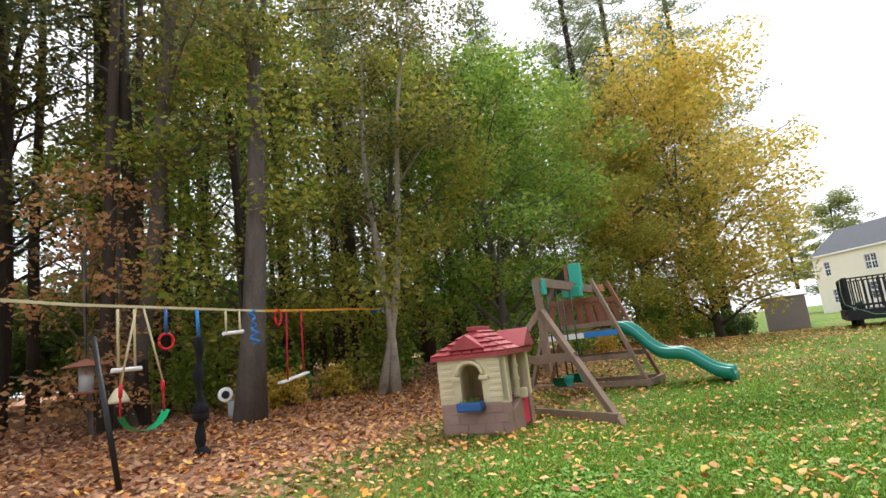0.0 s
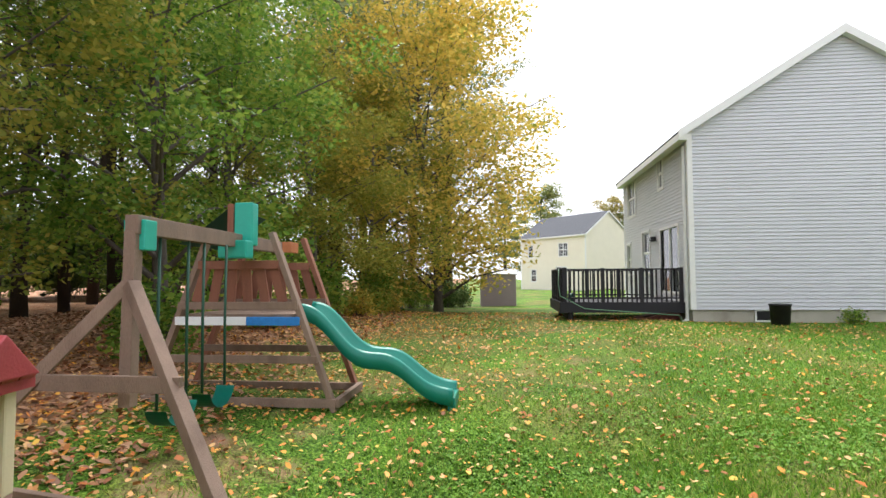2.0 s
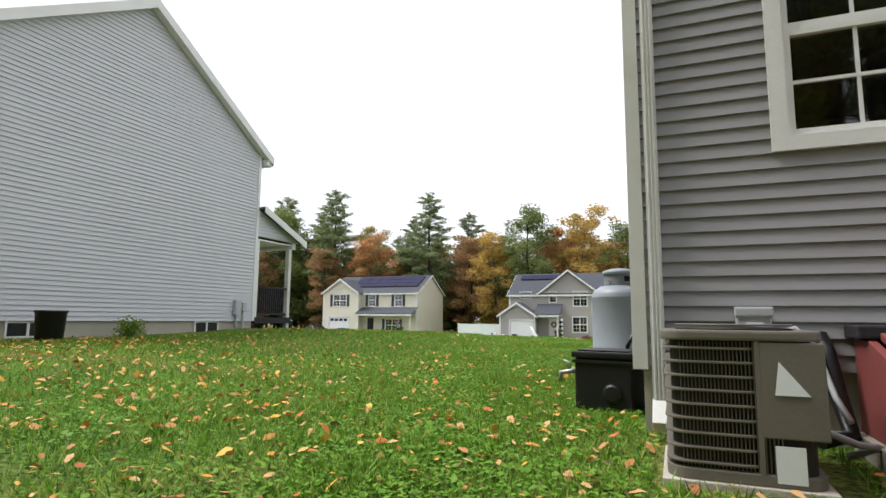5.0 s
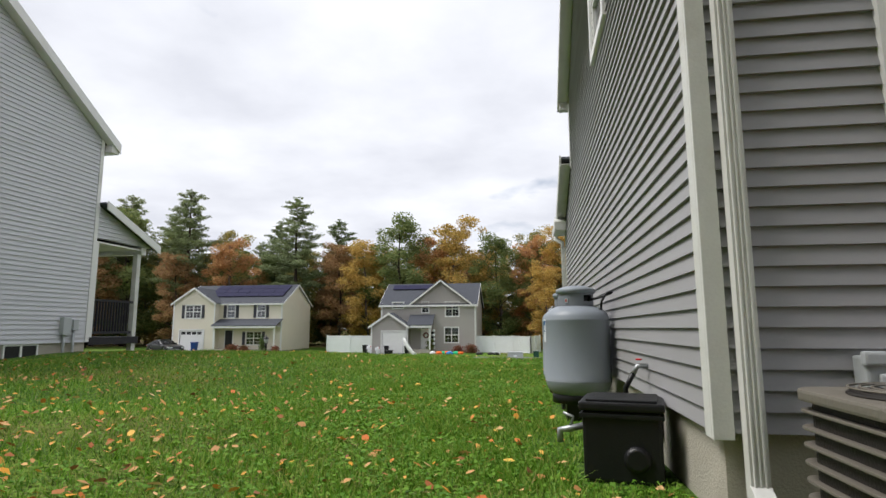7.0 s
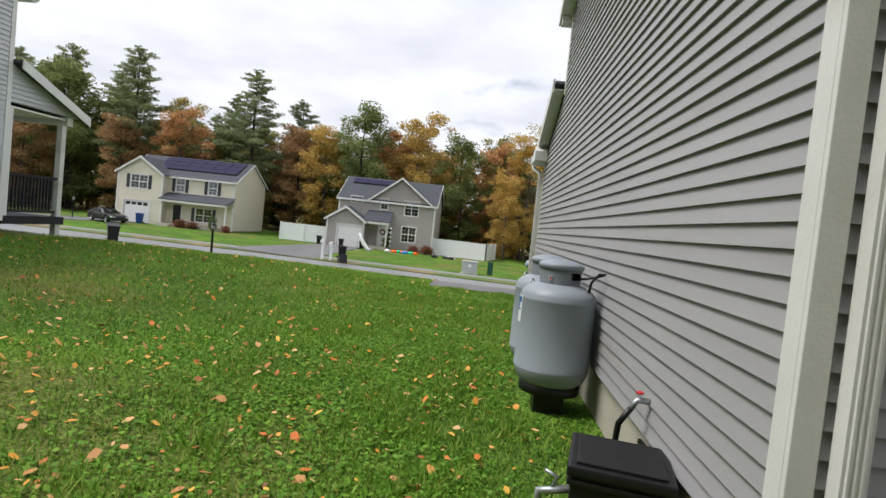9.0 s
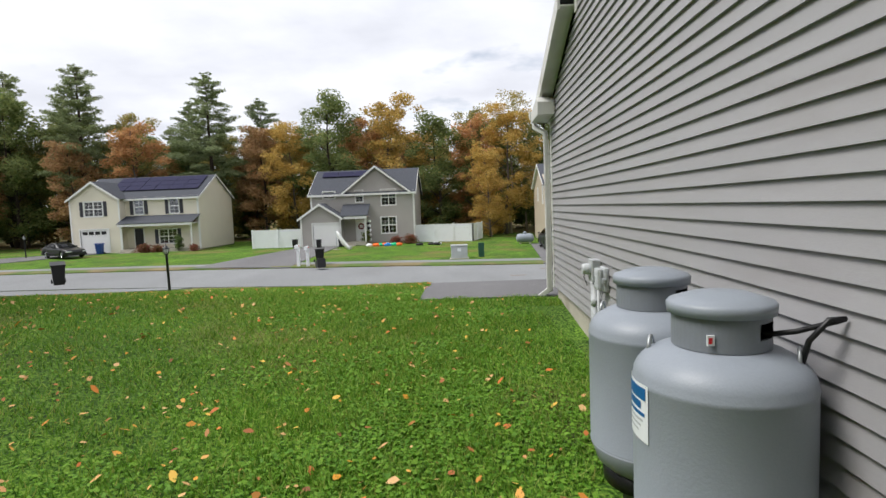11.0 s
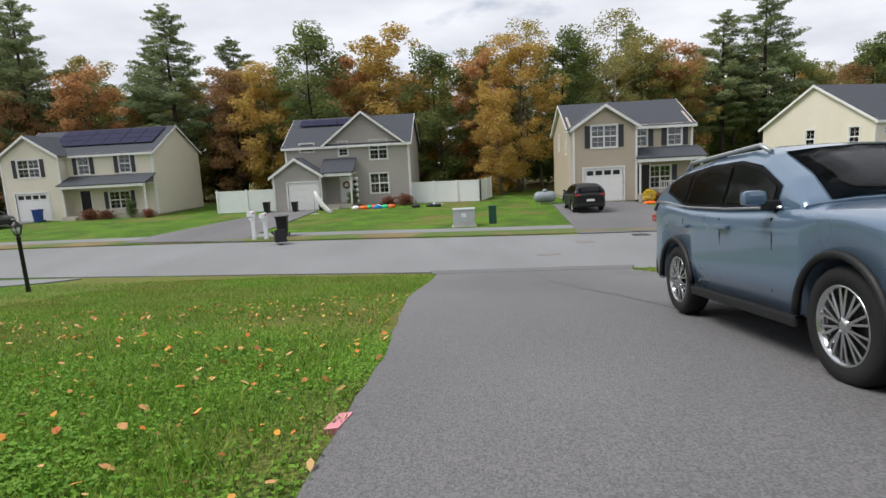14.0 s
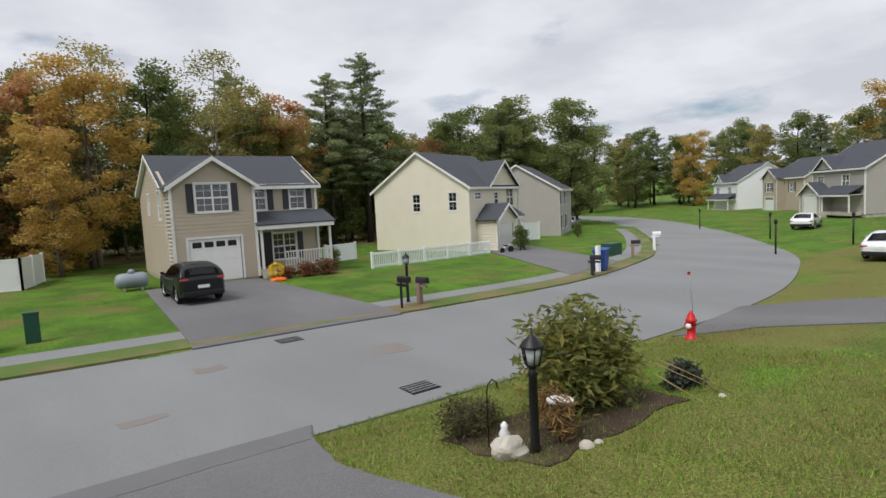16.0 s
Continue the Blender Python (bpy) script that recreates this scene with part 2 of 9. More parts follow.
SIDING = mat("grey_vinyl", lin(150, 149, 151), 0.5, 0.05, 1.2, 40, 0.05, rnd=0.03, second=lin(139, 136, 136), stretch=(1, 1, 6))
SIDING_N = mat("light_grey_vinyl", lin(200, 201, 206), 0.55, 0.05, 1.0, 40, 0.05, stretch=(1, 1, 6))
CREAM = mat("cream_vinyl", lin(222, 215, 198), 0.55, 0.04, 1.0, 40, 0.05)
TAN = mat("tan_vinyl", lin(182, 170, 152), 0.55, 0.05, 1.0, 40, 0.05)
GREY_H = mat("grey_vinyl_house", lin(168, 163, 158), 0.55, 0.05, 1.0, 40, 0.05)
TRIM = mat("white_trim", lin(226, 226, 224), 0.45, 0.04, 3, 50, 0.05, second=lin(200, 198, 190), second_at=(0.6, 0.8))
# greyer trim: weathering, and on the rakes shade put into the colour
TRIM_OLD_SHADE = mat("weathered_shaded_trim", lin(208, 208, 204), 0.5, 0.07, 4, 70, 0.08, second=lin(178, 174, 164), second_at=(0.55, 0.8))
CONCRETE = mat("concrete", lin(176, 170, 158), 0.9, 0.12, 2.5, 70, 0.3, second=lin(140, 132, 118))
SHINGLE = mat("shingles", lin(70, 73, 80), 0.9, 0.22, 5, 90, 0.4)
SOLAR = mat("solar_glass", lin(50, 50, 72), 0.8, 0.1, 2, 20, 0.0, spec=0.1)
def asphalt_mat(name, pale, dark, stone=70.0, spread=0.2):
    """Worn asphalt: single stones, stains and long faded tracks."""
    m = mat(name, pale, 0.92, 0.12, 0.8, 120, 0.4, second=dark, second_at=(0.4, 0.72), stretch=(1, 0.35, 1))
    n, l = m.node_tree.nodes, m.node_tree.links
    b = n["Principled BSDF"]
    src = b.inputs["Base Color"].links[0].from_socket
    co, vo, sp, mr, hs = n.new("ShaderNodeTexCoord"), n.new("ShaderNodeTexVoronoi"), n.new("ShaderNodeSeparateColor"), n.new("ShaderNodeMapRange"), n.new("ShaderNodeHueSaturation")
    vo.inputs["Scale"].default_value = stone
    l.new(co.outputs["Object"], vo.inputs["Vector"])
    l.new(vo.outputs["Color"], sp.inputs[0])
    mr.inputs[3].default_value, mr.inputs[4].default_value = 1 - spread, 1 + spread
    l.new(sp.outputs[0], mr.inputs[0])
    l.new(mr.outputs[0], hs.inputs["Value"])
    l.new(src, hs.inputs["Color"])
    l.new(hs.outputs[0], b.inputs["Base Color"])
    return m


ASPHALT = asphalt_mat("asphalt", lin(130, 132, 133), lin(120, 121, 122), 170.0, 0.14)
ASPHALT_D = asphalt_mat("driveway_asphalt", lin(112, 111, 112), lin(96, 95, 97), 130.0, 0.28)
FADED = mat("faded_road_patch", lin(126, 119, 114), 0.92, 0.1, 2, 120, 0.4, second=lin(128, 128, 128))
PATCH = mat("dark_asphalt_patch", lin(108, 108, 110), 0.9, 0.1, 2, 120, 0.4)
WOOD = mat("weathered_wood", lin(138, 116, 102), 0.85, 0.22, 2.5, 45, 0.4, rnd=0.08, second=lin(112, 92, 80), stretch=(3, 3, 0.8))
WOOD_R = mat("red_brown_wood", lin(140, 92, 74), 0.85, 0.2, 2.5, 45, 0.35, rnd=0.08, stretch=(3, 3, 0.8))
WOOD_O = mat("fresh_end_grain", lin(196, 122, 82), 0.8, 0.15, 6, 60, 0.2)
TEAL = mat("teal_plastic", lin(22, 128, 112), 0.35, 0.08, 4, 40, 0.05)
TEAL_L = mat("bright_teal_plastic", lin(40, 168, 148), 0.4, 0.08, 4, 40, 0.05)
GREEN_P = mat("green_plastic", lin(34, 190, 130), 0.4, 0.06, 4, 40, 0.05)
PH_CREAM = mat("cream_plastic", lin(208, 196, 164), 0.55, 0.06, 3, 60, 0.08, second=lin(184, 170, 138))
PH_BASE = mat("faded_brown_plastic", lin(150, 122, 112), 0.6, 0.1, 4, 60, 0.1, second=lin(168, 146, 138))
PH_ROOF = mat("faded_red_plastic", lin(158, 62, 68), 0.5, 0.14, 5, 60, 0.1, second=lin(178, 98, 100))
PINK = mat("pink_plastic", lin(214, 40, 84), 0.45, 0.06, 3, 50, 0.05)
BLUE_P = mat("blue_plastic", lin(40, 88, 150), 0.45, 0.08, 3, 50, 0.05)
BLACK_P = mat("black_plastic", lin(26, 26, 28), 0.42, 0.2, 4, 60, 0.1)
BLACK_W = mat("black_stained_wood", lin(38, 36, 42), 0.7, 0.25, 4, 50, 0.2, rnd=0.1)
BLACK_M = mat("black_metal", lin(24, 24, 26), 0.45, 0.2, 8, 60, 0.1)
ROPE_B = mat("black_rope", lin(20, 20, 24), 0.95, 0.3, 20, 120, 0.6)
WEBBING = mat("orange_webbing", lin(206, 142, 44), 0.85, 0.12, 10, 120, 0.3)
WEBBING_P = mat("pale_webbing", lin(196, 186, 150), 0.85, 0.12, 10, 120, 0.3)
RED = mat("red_paint", lin(196, 28, 36), 0.45, 0.1, 6, 60, 0.1)
RED_ROPE = mat("red_rope", lin(176, 34, 52), 0.9, 0.15, 20, 120, 0.4)
BLUE_ROPE = mat("blue_rope", lin(54, 132, 206), 0.9, 0.15, 20, 120, 0.4)
RUST_RED = mat("red_bulkhead_paint", lin(126, 66, 62), 0.55, 0.12, 3, 50, 0.1)
TANK = mat("grey_tank_paint", lin(142, 149, 158), 0.42, 0.05, 2, 80, 0.06, second=lin(128, 134, 142), second_at=(0.5, 0.8))
TANK_D = mat("grey_collar_paint", lin(122, 127, 134), 0.45, 0.05, 4, 80, 0.06)
METAL = mat("galvanised", lin(168, 172, 174), 0.4, 0.1, 6, 60, 0.08, metal=0.6)
GREY_BOX = mat("grey_enamel", lin(178, 182, 184), 0.45, 0.06, 4, 60, 0.05, second=lin(158, 160, 160))
AC_BODY = mat("taupe_enamel", lin(108, 103, 94), 0.5, 0.08, 4, 50, 0.08)
AC_FIN = mat("dark_fins", lin(40, 36, 32), 0.6, 0.2, 20, 90, 0.2)
CAR = mat("steel_blue_paint", lin(98, 121, 144), 0.3, 0.03, 2, 300, 0.01, metal=0.35, clear=1.0)
CAR_BLK = mat("black_car_paint", lin(16, 17, 20), 0.4, 0.05, 2, 200, 0.0, spec=0.3, clear=0.35)
CAR_WHT = mat("white_car_paint", lin(222, 224, 228), 0.3, 0.03, 2, 200, 0.0, clear=1.0)
CAR_GRY = mat("grey_car_paint", lin(116, 124, 136), 0.3, 0.04, 2, 200, 0.0, clear=1.0)
TRIM_BLK = mat("black_trim", lin(24, 25, 27), 0.55, 0.15, 8, 80, 0.08)
TYRE = mat("tyre", lin(26, 26, 27), 0.85, 0.15, 10, 80, 0.2)
CHROME = mat("polished_rim", lin(206, 208, 210), 0.18, 0.05, 6, 60, 0.0, metal=1.0)
PANE = glass_mat("window_glass", (0.8, 0.85, 0.88), 0.02, 0.75)
TAIL = mat("red_lens", lin(170, 20, 28), 0.15, 0.1, 5, 40, 0.0, clear=1.0)
LAMP_GLASS = mat("frosted_glass", lin(196, 200, 202), 0.2, 0.05, 5, 40, 0.0)
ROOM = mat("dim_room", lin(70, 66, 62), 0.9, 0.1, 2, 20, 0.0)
BLIND = mat("white_blind", lin(206, 206, 200), 0.8, 0.06, 3, 30, 0.05)
SHUTTER = mat("dark_shutter", lin(58, 58, 66), 0.6, 0.1, 4, 50, 0.1)
VINYL_W = mat("white_vinyl_fence", lin(236, 238, 240), 0.4, 0.03, 3, 40, 0.03)
GARAGE = mat("white_garage_door", lin(232, 232, 230), 0.45, 0.03, 3, 40, 0.04)
SHED = mat("mauve_shed_panel", lin(150, 134, 138), 0.6, 0.08, 3, 50, 0.08)
SHED_R = mat("grey_shed_roof", lin(150, 150, 152), 0.6, 0.08, 3, 50, 0.08)
STONE = mat("pale_boulder", lin(190, 184, 172), 0.9, 0.18, 5, 60, 0.6, second=lin(140, 132, 120))
BARK = mat("grey_bark", lin(98, 90, 84), 0.95, 0.35, 7, 50, 0.9, rnd=0.15, second=lin(76, 66, 58), stretch=(1, 1, 0.3))
BARK_D = mat("dark_pine_bark", lin(66, 56, 50), 0.95, 0.35, 7, 50, 0.9, rnd=0.2, stretch=(1, 1, 0.3))
BARK_B = mat("pale_birch_bark", lin(158, 148, 134), 0.9, 0.25, 6, 50, 0.5, second=lin(98, 86, 76), stretch=(1, 1, 1.6))
BRASS_Y = mat("yellow_plastic", lin(220, 190, 40), 0.5, 0.08, 5, 50, 0.05)
ORANGE_P = mat("orange_plastic", lin(226, 104, 30), 0.5, 0.1, 5, 50, 0.05)
MULCH = mat("dark_mulch", lin(66, 50, 40), 0.97, 0.4, 5, 60, 0.9, second=lin(100, 92, 62))
PAPER = mat("white_label", lin(224, 228, 230), 0.5, 0.03, 6, 40, 0.02)
INK = mat("blue_ink", lin(20, 92, 148), 0.5, 0.05, 6, 40, 0.02)
BLANKET = mat("pale_cloth", lin(214, 214, 212), 0.95, 0.06, 6, 80, 0.2)
GREEN_BOX = mat("green_enamel", lin(36, 78, 62), 0.5, 0.1, 5, 50, 0.05)
BIN_BLUE = mat("blue_bin_plastic", lin(38, 72, 140), 0.5, 0.08, 5, 50, 0.05)

def ground_mat():
    """Lawn that passes into fallen leaves and bare earth by the sheet's own mask."""
    m = bpy.data.materials.new("lawn_and_litter")
    m.use_nodes = True
    n, l = m.node_tree.nodes, m.node_tree.links
    b = n["Principled BSDF"]
    co, at = n.new("ShaderNodeTexCoord"), n.new("ShaderNodeAttribute")
    at.attribute_name = "litter"

    def tex(scale, detail=6.0):
        t = n.new("ShaderNodeTexNoise")
        t.inputs["Scale"].default_value, t.inputs["Detail"].default_value = scale, detail
        l.new(co.outputs["Object"], t.inputs["Vector"])
        return t

    def ramp(src, pairs):
        r = n.new("ShaderNodeValToRGB")
        while len(r.color_ramp.elements) < len(pairs):
            r.color_ramp.elements.new(0.5)
        for e, (p, c) in zip(r.color_ramp.elements, pairs):
            e.position, e.color = p, c
        l.new(src, r.inputs[0])
        return r.outputs[0]

    def mix(f, a, c):
        x = n.new("ShaderNodeMix")
        x.data_type = "RGBA"
        l.new(f, x.inputs[0])
        l.new(a, x.inputs[6])
        l.new(c, x.inputs[7])
        return x.outputs[2]
    big, mid, fine = tex(0.45, 9.0), tex(2.2), tex(42.0, 9.0)
    grass = ramp(fine.outputs[0], [(0.38, lin(36, 56, 20)), (0.5, lin(70, 102, 36)), (0.64, lin(108, 136, 56))])
    lush = ramp(fine.outputs[0], [(0.38, lin(44, 74, 20)), (0.5, lin(86, 124, 38)), (0.64, lin(126, 158, 58))])
    grass = mix(ramp(tex(0.8, 5.0).outputs[0], [(0.42, (0, 0, 0, 1)), (0.6, (1, 1, 1, 1))]), grass, lush)
    dry = ramp(fine.outputs[0], [(0.34, lin(92, 88, 50)), (0.66, lin(136, 126, 76))])
    dri, amt = n.new("ShaderNodeMath"), n.new("ShaderNodeAttribute")
    amt.attribute_name = "dry"
    dri.operation, dri.inputs[1].default_value = "MULTIPLY_ADD", 0.24
    l.new(amt.outputs["Fac"], dri.inputs[0])
    l.new(big.outputs[0], dri.inputs[2])
    worn = ramp(dri.outputs[0], [(0.52, (0, 0, 0, 1)), (0.68, (0.75, 0.75, 0.75, 1))])
    green = mix(worn, grass, dry)
    vor = n.new("ShaderNodeTexVoronoi")
    vor.inputs["Scale"].default_value = 11.0
    l.new(co.outputs["Object"], vor.inputs["Vector"])
    sep = n.new("ShaderNodeSeparateColor")
    l.new(vor.outputs["Color"], sep.inputs[0])
    leaf = ramp(sep.outputs[0], [(0.0, lin(104, 76, 58)), (0.35, lin(146, 110, 86)), (0.6, lin(168, 132, 106)), (0.8, lin(150, 92, 60)), (1.0, lin(196, 160, 122))])
    soil = ramp(mid.outputs[0], [(0.42, lin(122, 92, 74)), (0.6, lin(156, 122, 100))])
    bare = ramp(mid.outputs[0], [(0.5, (0, 0, 0, 1)), (0.62, (0.8, 0.8, 0.8, 1))])
    floor = mix(bare, leaf, soil)
    edge, jit = n.new("ShaderNodeMath"), n.new("ShaderNodeMath")
    jit.operation, jit.inputs[1].default_value, jit.inputs[2].default_value = "MULTIPLY_ADD", 0.9, -0.45
    l.new(mid.outputs[0], jit.inputs[0])
    edge.operation = "ADD"
    l.new(at.outputs["Fac"], edge.inputs[0])
    l.new(jit.outputs[0], edge.inputs[1])
    f = ramp(edge.outputs[0], [(0.35, (0, 0, 0, 1)), (0.65, (1, 1, 1, 1))])
    l.new(mix(f, green, floor), b.inputs["Base Color"])
    b.inputs["Roughness"].default_value, b.inputs["Specular IOR Level"].default_value = 0.95, 0.15
    bp = n.new("ShaderNodeBump")
    bp.inputs["Strength"].default_value, bp.inputs["Distance"].default_value = 0.7, 0.04
    l.new(fine.outputs[0], bp.inputs["Height"])
    l.new(bp.outputs[0], b.inputs["Normal"])
    return m


LAWN = ground_mat()
YELLOW_L = leaf_mat("yellow_leaves", [lin(128, 148, 54), lin(176, 170, 60), lin(222, 192, 70), lin(236, 200, 84), lin(196, 178, 70), lin(226, 172, 72)])
GREEN_L = leaf_mat("green_leaves", [lin(64, 102, 34), lin(100, 140, 42), lin(132, 162, 54), lin(170, 178, 64), lin(112, 148, 46)])
# olive leaves twice: darkened for the back wood's shade, lightened for distant haze
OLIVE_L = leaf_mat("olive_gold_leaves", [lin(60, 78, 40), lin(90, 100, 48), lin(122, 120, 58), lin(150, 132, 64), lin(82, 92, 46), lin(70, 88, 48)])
HAZY_OLIVE_L = leaf_mat("hazy_olive_leaves", [lin(104, 116, 66), lin(136, 140, 78), lin(168, 158, 86), lin(188, 162, 88), lin(122, 132, 72)])
ORANGE_L = leaf_mat("orange_leaves", [lin(182, 130, 82), lin(200, 146, 90), lin(208, 164, 106), lin(178, 128, 82), lin(164, 138, 84)])
RUST_L = leaf_mat("russet_leaves", [lin(148, 114, 78), lin(162, 124, 82), lin(172, 142, 94), lin(136, 124, 78)])
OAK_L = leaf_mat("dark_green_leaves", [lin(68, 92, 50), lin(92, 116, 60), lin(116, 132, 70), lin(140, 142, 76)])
# the oak greens again, with the street wood's haze mixed into the colour
HAZY_OAK_L = leaf_mat("hazy_green_leaves", [lin(88, 108, 62), lin(112, 130, 72), lin(136, 146, 82), lin(158, 154, 86)])
PINE_L = leaf_mat("pine_needles", [lin(98, 114, 76), lin(120, 136, 92), lin(140, 152, 104), lin(156, 162, 108)], 0.3)
FALLEN = leaf_mat("fallen_leaves", [lin(176, 116, 66), lin(206, 154, 100), lin(222, 180, 126), lin(226, 158, 52), lin(140, 92, 62), lin(214, 120, 56), lin(232, 190, 84)], 0.1, False)
GRASS_L = leaf_mat("grass_blades", [lin(56, 94, 26), lin(98, 144, 42), lin(130, 172, 58), lin(80, 124, 34), lin(154, 184, 80), lin(172, 172, 94)], 0.3, False)
STRAW_L = leaf_mat("dry_grass_blades", [lin(104, 98, 56), lin(134, 124, 74), lin(152, 142, 88), lin(92, 106, 48), lin(114, 112, 62)], 0.2, False)
DRY_L = leaf_mat("dry_stems", [lin(120, 92, 56), lin(160, 130, 84), lin(96, 76, 48)], 0.2, False)


# ---- the lie of the land ----
ROAD = [(-160, 36), (-60, 34.5), (-25, 33.3), (-10, 31.7), (-3, 30.8), (4, 30.3), (14, 30.2), (22, 30.8), (29.4, 32.8), (37, 36.0), (47.2, 43), (56, 50), (67, 60), (79, 73), (88, 88), (93, 106), (92, 130), (84, 170)]
ROAD_HALF = 4.1


def road_line(step=1.0):
    """Points of the road's middle, evenly spaced, each with its direction."""
    pts = np.array(ROAD, float)
    s = np.r_[0, np.cumsum(np.hypot(*np.diff(pts, axis=0).T))]
    out = []
    n = len(pts)
    for a in np.arange(0, s[-1], step):
        k = min(n - 2, int(np.searchsorted(s, a, side="right")) - 1)
        u = (a - s[k]) / (s[k + 1] - s[k])
        p0, p1, p2, p3 = pts[max(k - 1, 0)], pts[k], pts[k + 1], pts[min(k + 2, n - 1)]
        out.append(0.5 * (2 * p1 + (p2 - p0) * u + (2 * p0 - 5 * p1 + 4 * p2 - p3) * u * u + (3 * p1 - p0 - 3 * p2 + p3) * u ** 3))
    return np.array(out)


LINE = road_line(1.0)


def road_side(x, y):
    """Distance from the road's middle: below 0 on the near side."""
    d = np.hypot(LINE[:, 0] - x, LINE[:, 1] - y)
    k = int(np.argmin(d))
    k = min(max(k, 1), len(LINE) - 2)
    t = LINE[k + 1] - LINE[k - 1]
    side = (t[0] * (y - LINE[k][1]) - t[1] * (x - LINE[k][0])) / math.hypot(*t)
    return (d[k] if side > 0 else -d[k])


def road_z(x):
    return float(np.interp(x, [-60, -5, 8, 20, 45, 120], [-2.35, -2.42, -2.52, -2.75, -3.1, -3.3]))


def gz(x, y):
    """Height of the ground."""
    s = road_side(x, y)
    zr = road_z(x)
    if s > ROAD_HALF:  # far side: kerb, verge and lawns
        return zr + float(np.interp(s - ROAD_HALF, [0, 0.05, 3, 14, 40, 120], [0.0, 0.09, 0.16, 0.28, 0.35, 0.9]))
    if s > -ROAD_HALF:
        return zr + 0.06 - 0.06 * abs(s) / ROAD_HALF
    mid = float(np.interp(y, [-80, -30, -16, -12, -9, -7, -5.5, -1.8, 0, 9.3, 10.2, 12, 15, 17.4, 20, 22.2, 24.5, 26.2], [0.5, 0.2, -0.04, -0.16, -0.34, -0.42, -0.42, -0.44, -0.42, -0.40, -0.38, -0.47, -0.82, -1.12, -1.5, -1.86, -2.2, -2.4]))
    left = float(np.interp(y, [-80, -30, -12, -6, 0, 6, 10, 12, 16, 20, 24, 27], [0.5, 0.3, 0.05, -0.2, -0.16, -0.2, -0.24, -0.4, -0.98, -1.6, -2.1, -2.34]))
    k = min(1.0, max(0.0, (-x - 2.6) / 5.0))
    k = k * k * (3 - 2 * k)
    z = mid * (1 - k) + left * k
    if y > 10:
        over = min(1.0, max(0.0, (x - 6) / 18)) * min(1.0, (y - 10) / 8)
        z = z * (1 - over) + (zr + 0.05 + 0.03 * (-s - ROAD_HALF)) * over
    z -= 0.49 * math.exp(-((x - 0.75) ** 2 + (y + 4.5) ** 2) / 2.6) + 0.30 * math.exp(-((x + 0.6) ** 2 + (y + 3.1) ** 2) / 1.5)
    if x < -14:
        z -= 0.35 * min(1, (-14 - x) / 12) * (1 if y < 12 else max(0, 1 - (y - 12) / 6))
    near = -s - ROAD_HALF
    if near < 2.0:
        z = z * near / 2 + (zr + 0.02) * (1 - near / 2)
    return z


def litter_at(x, y):
    """How much of the ground is covered by fallen leaves and earth."""
    e = (y + 8.6 - 0.12 * x) / 0.55 if x > -4 else (y + 8.2 - 0.06 * (x + 4)) / 0.9
    a = 1.0 / (1.0 + math.exp(min(40.0, max(-40.0, e))))
    play = 0.5 * math.exp(-(((x - 0.2) / 2.4) ** 2 + ((y + 6.6) / 1.1) ** 2))
    side = 0.34 * math.exp(-(((x + 5) / 6) ** 2 + ((y + 3.4) / 2.0) ** 2))
    far_woods = 0.5 if (y > 66 and x < 40) else 0.0
    return max(a, play, side, far_woods)


def dry_at(x, y):
    """How parched the lawn is."""
    if y > 13 and y < 31:
        return min(1.0, (y - 13) / 3) * (0.85 if x > 3 else 0.5)
    return 0.3 if y < 0 else 0.15 if y < 30 else 0.05


def ground_sheet():
    xs = np.unique(np.round(np.r_[np.linspace(-900, -120, 14), np.linspace(-120, -30, 31), np.linspace(-30, -14, 27), np.linspace(-14, 12, 66), np.linspace(12, 40, 36), np.linspace(40, 130, 31), np.linspace(130, 900, 12)], 3))
    ys = np.unique(np.round(np.r_[np.linspace(-900, -60, 12), np.linspace(-60, -18, 15), np.linspace(-18, 12, 76), np.linspace(12, 46, 69), np.linspace(46, 130, 36), np.linspace(130, 900, 12)], 3))
    verts, mask, dry = [], [], []
    for y in ys:
        for x in xs:
            s = road_side(x, y)
            z = gz(x, y) - (0.06 if abs(s) < ROAD_HALF + 0.3 else 0.0)
            if -1.7 < x < 3.2 and 10.35 < y < 26.4:
                z -= 0.05
            verts.append((x, y, z + 0.015 * noise.noise((x * 0.6, y * 0.6, 0))))
            mask.append(litter_at(x, y))
            dry.append(dry_at(x, y))
    w = len(xs)
    faces = [(j * w + i, j * w + i + 1, (j + 1) * w + i + 1, (j + 1) * w + i) for j in range(len(ys) - 1) for i in range(w - 1)]
    ob = raw_ob("ground", verts, faces, LAWN, kind="structure", smooth=True)
    at = ob.data.attributes.new("litter", "FLOAT", "POINT")
    at.data.foreach_set("value", mask)
    at = ob.data.attributes.new("dry", "FLOAT", "POINT")
    at.data.foreach_set("value", dry)
    return tagged(ob, "green lawn with fallen leaves, bare brown under the trees", "ground")


ground_sheet()


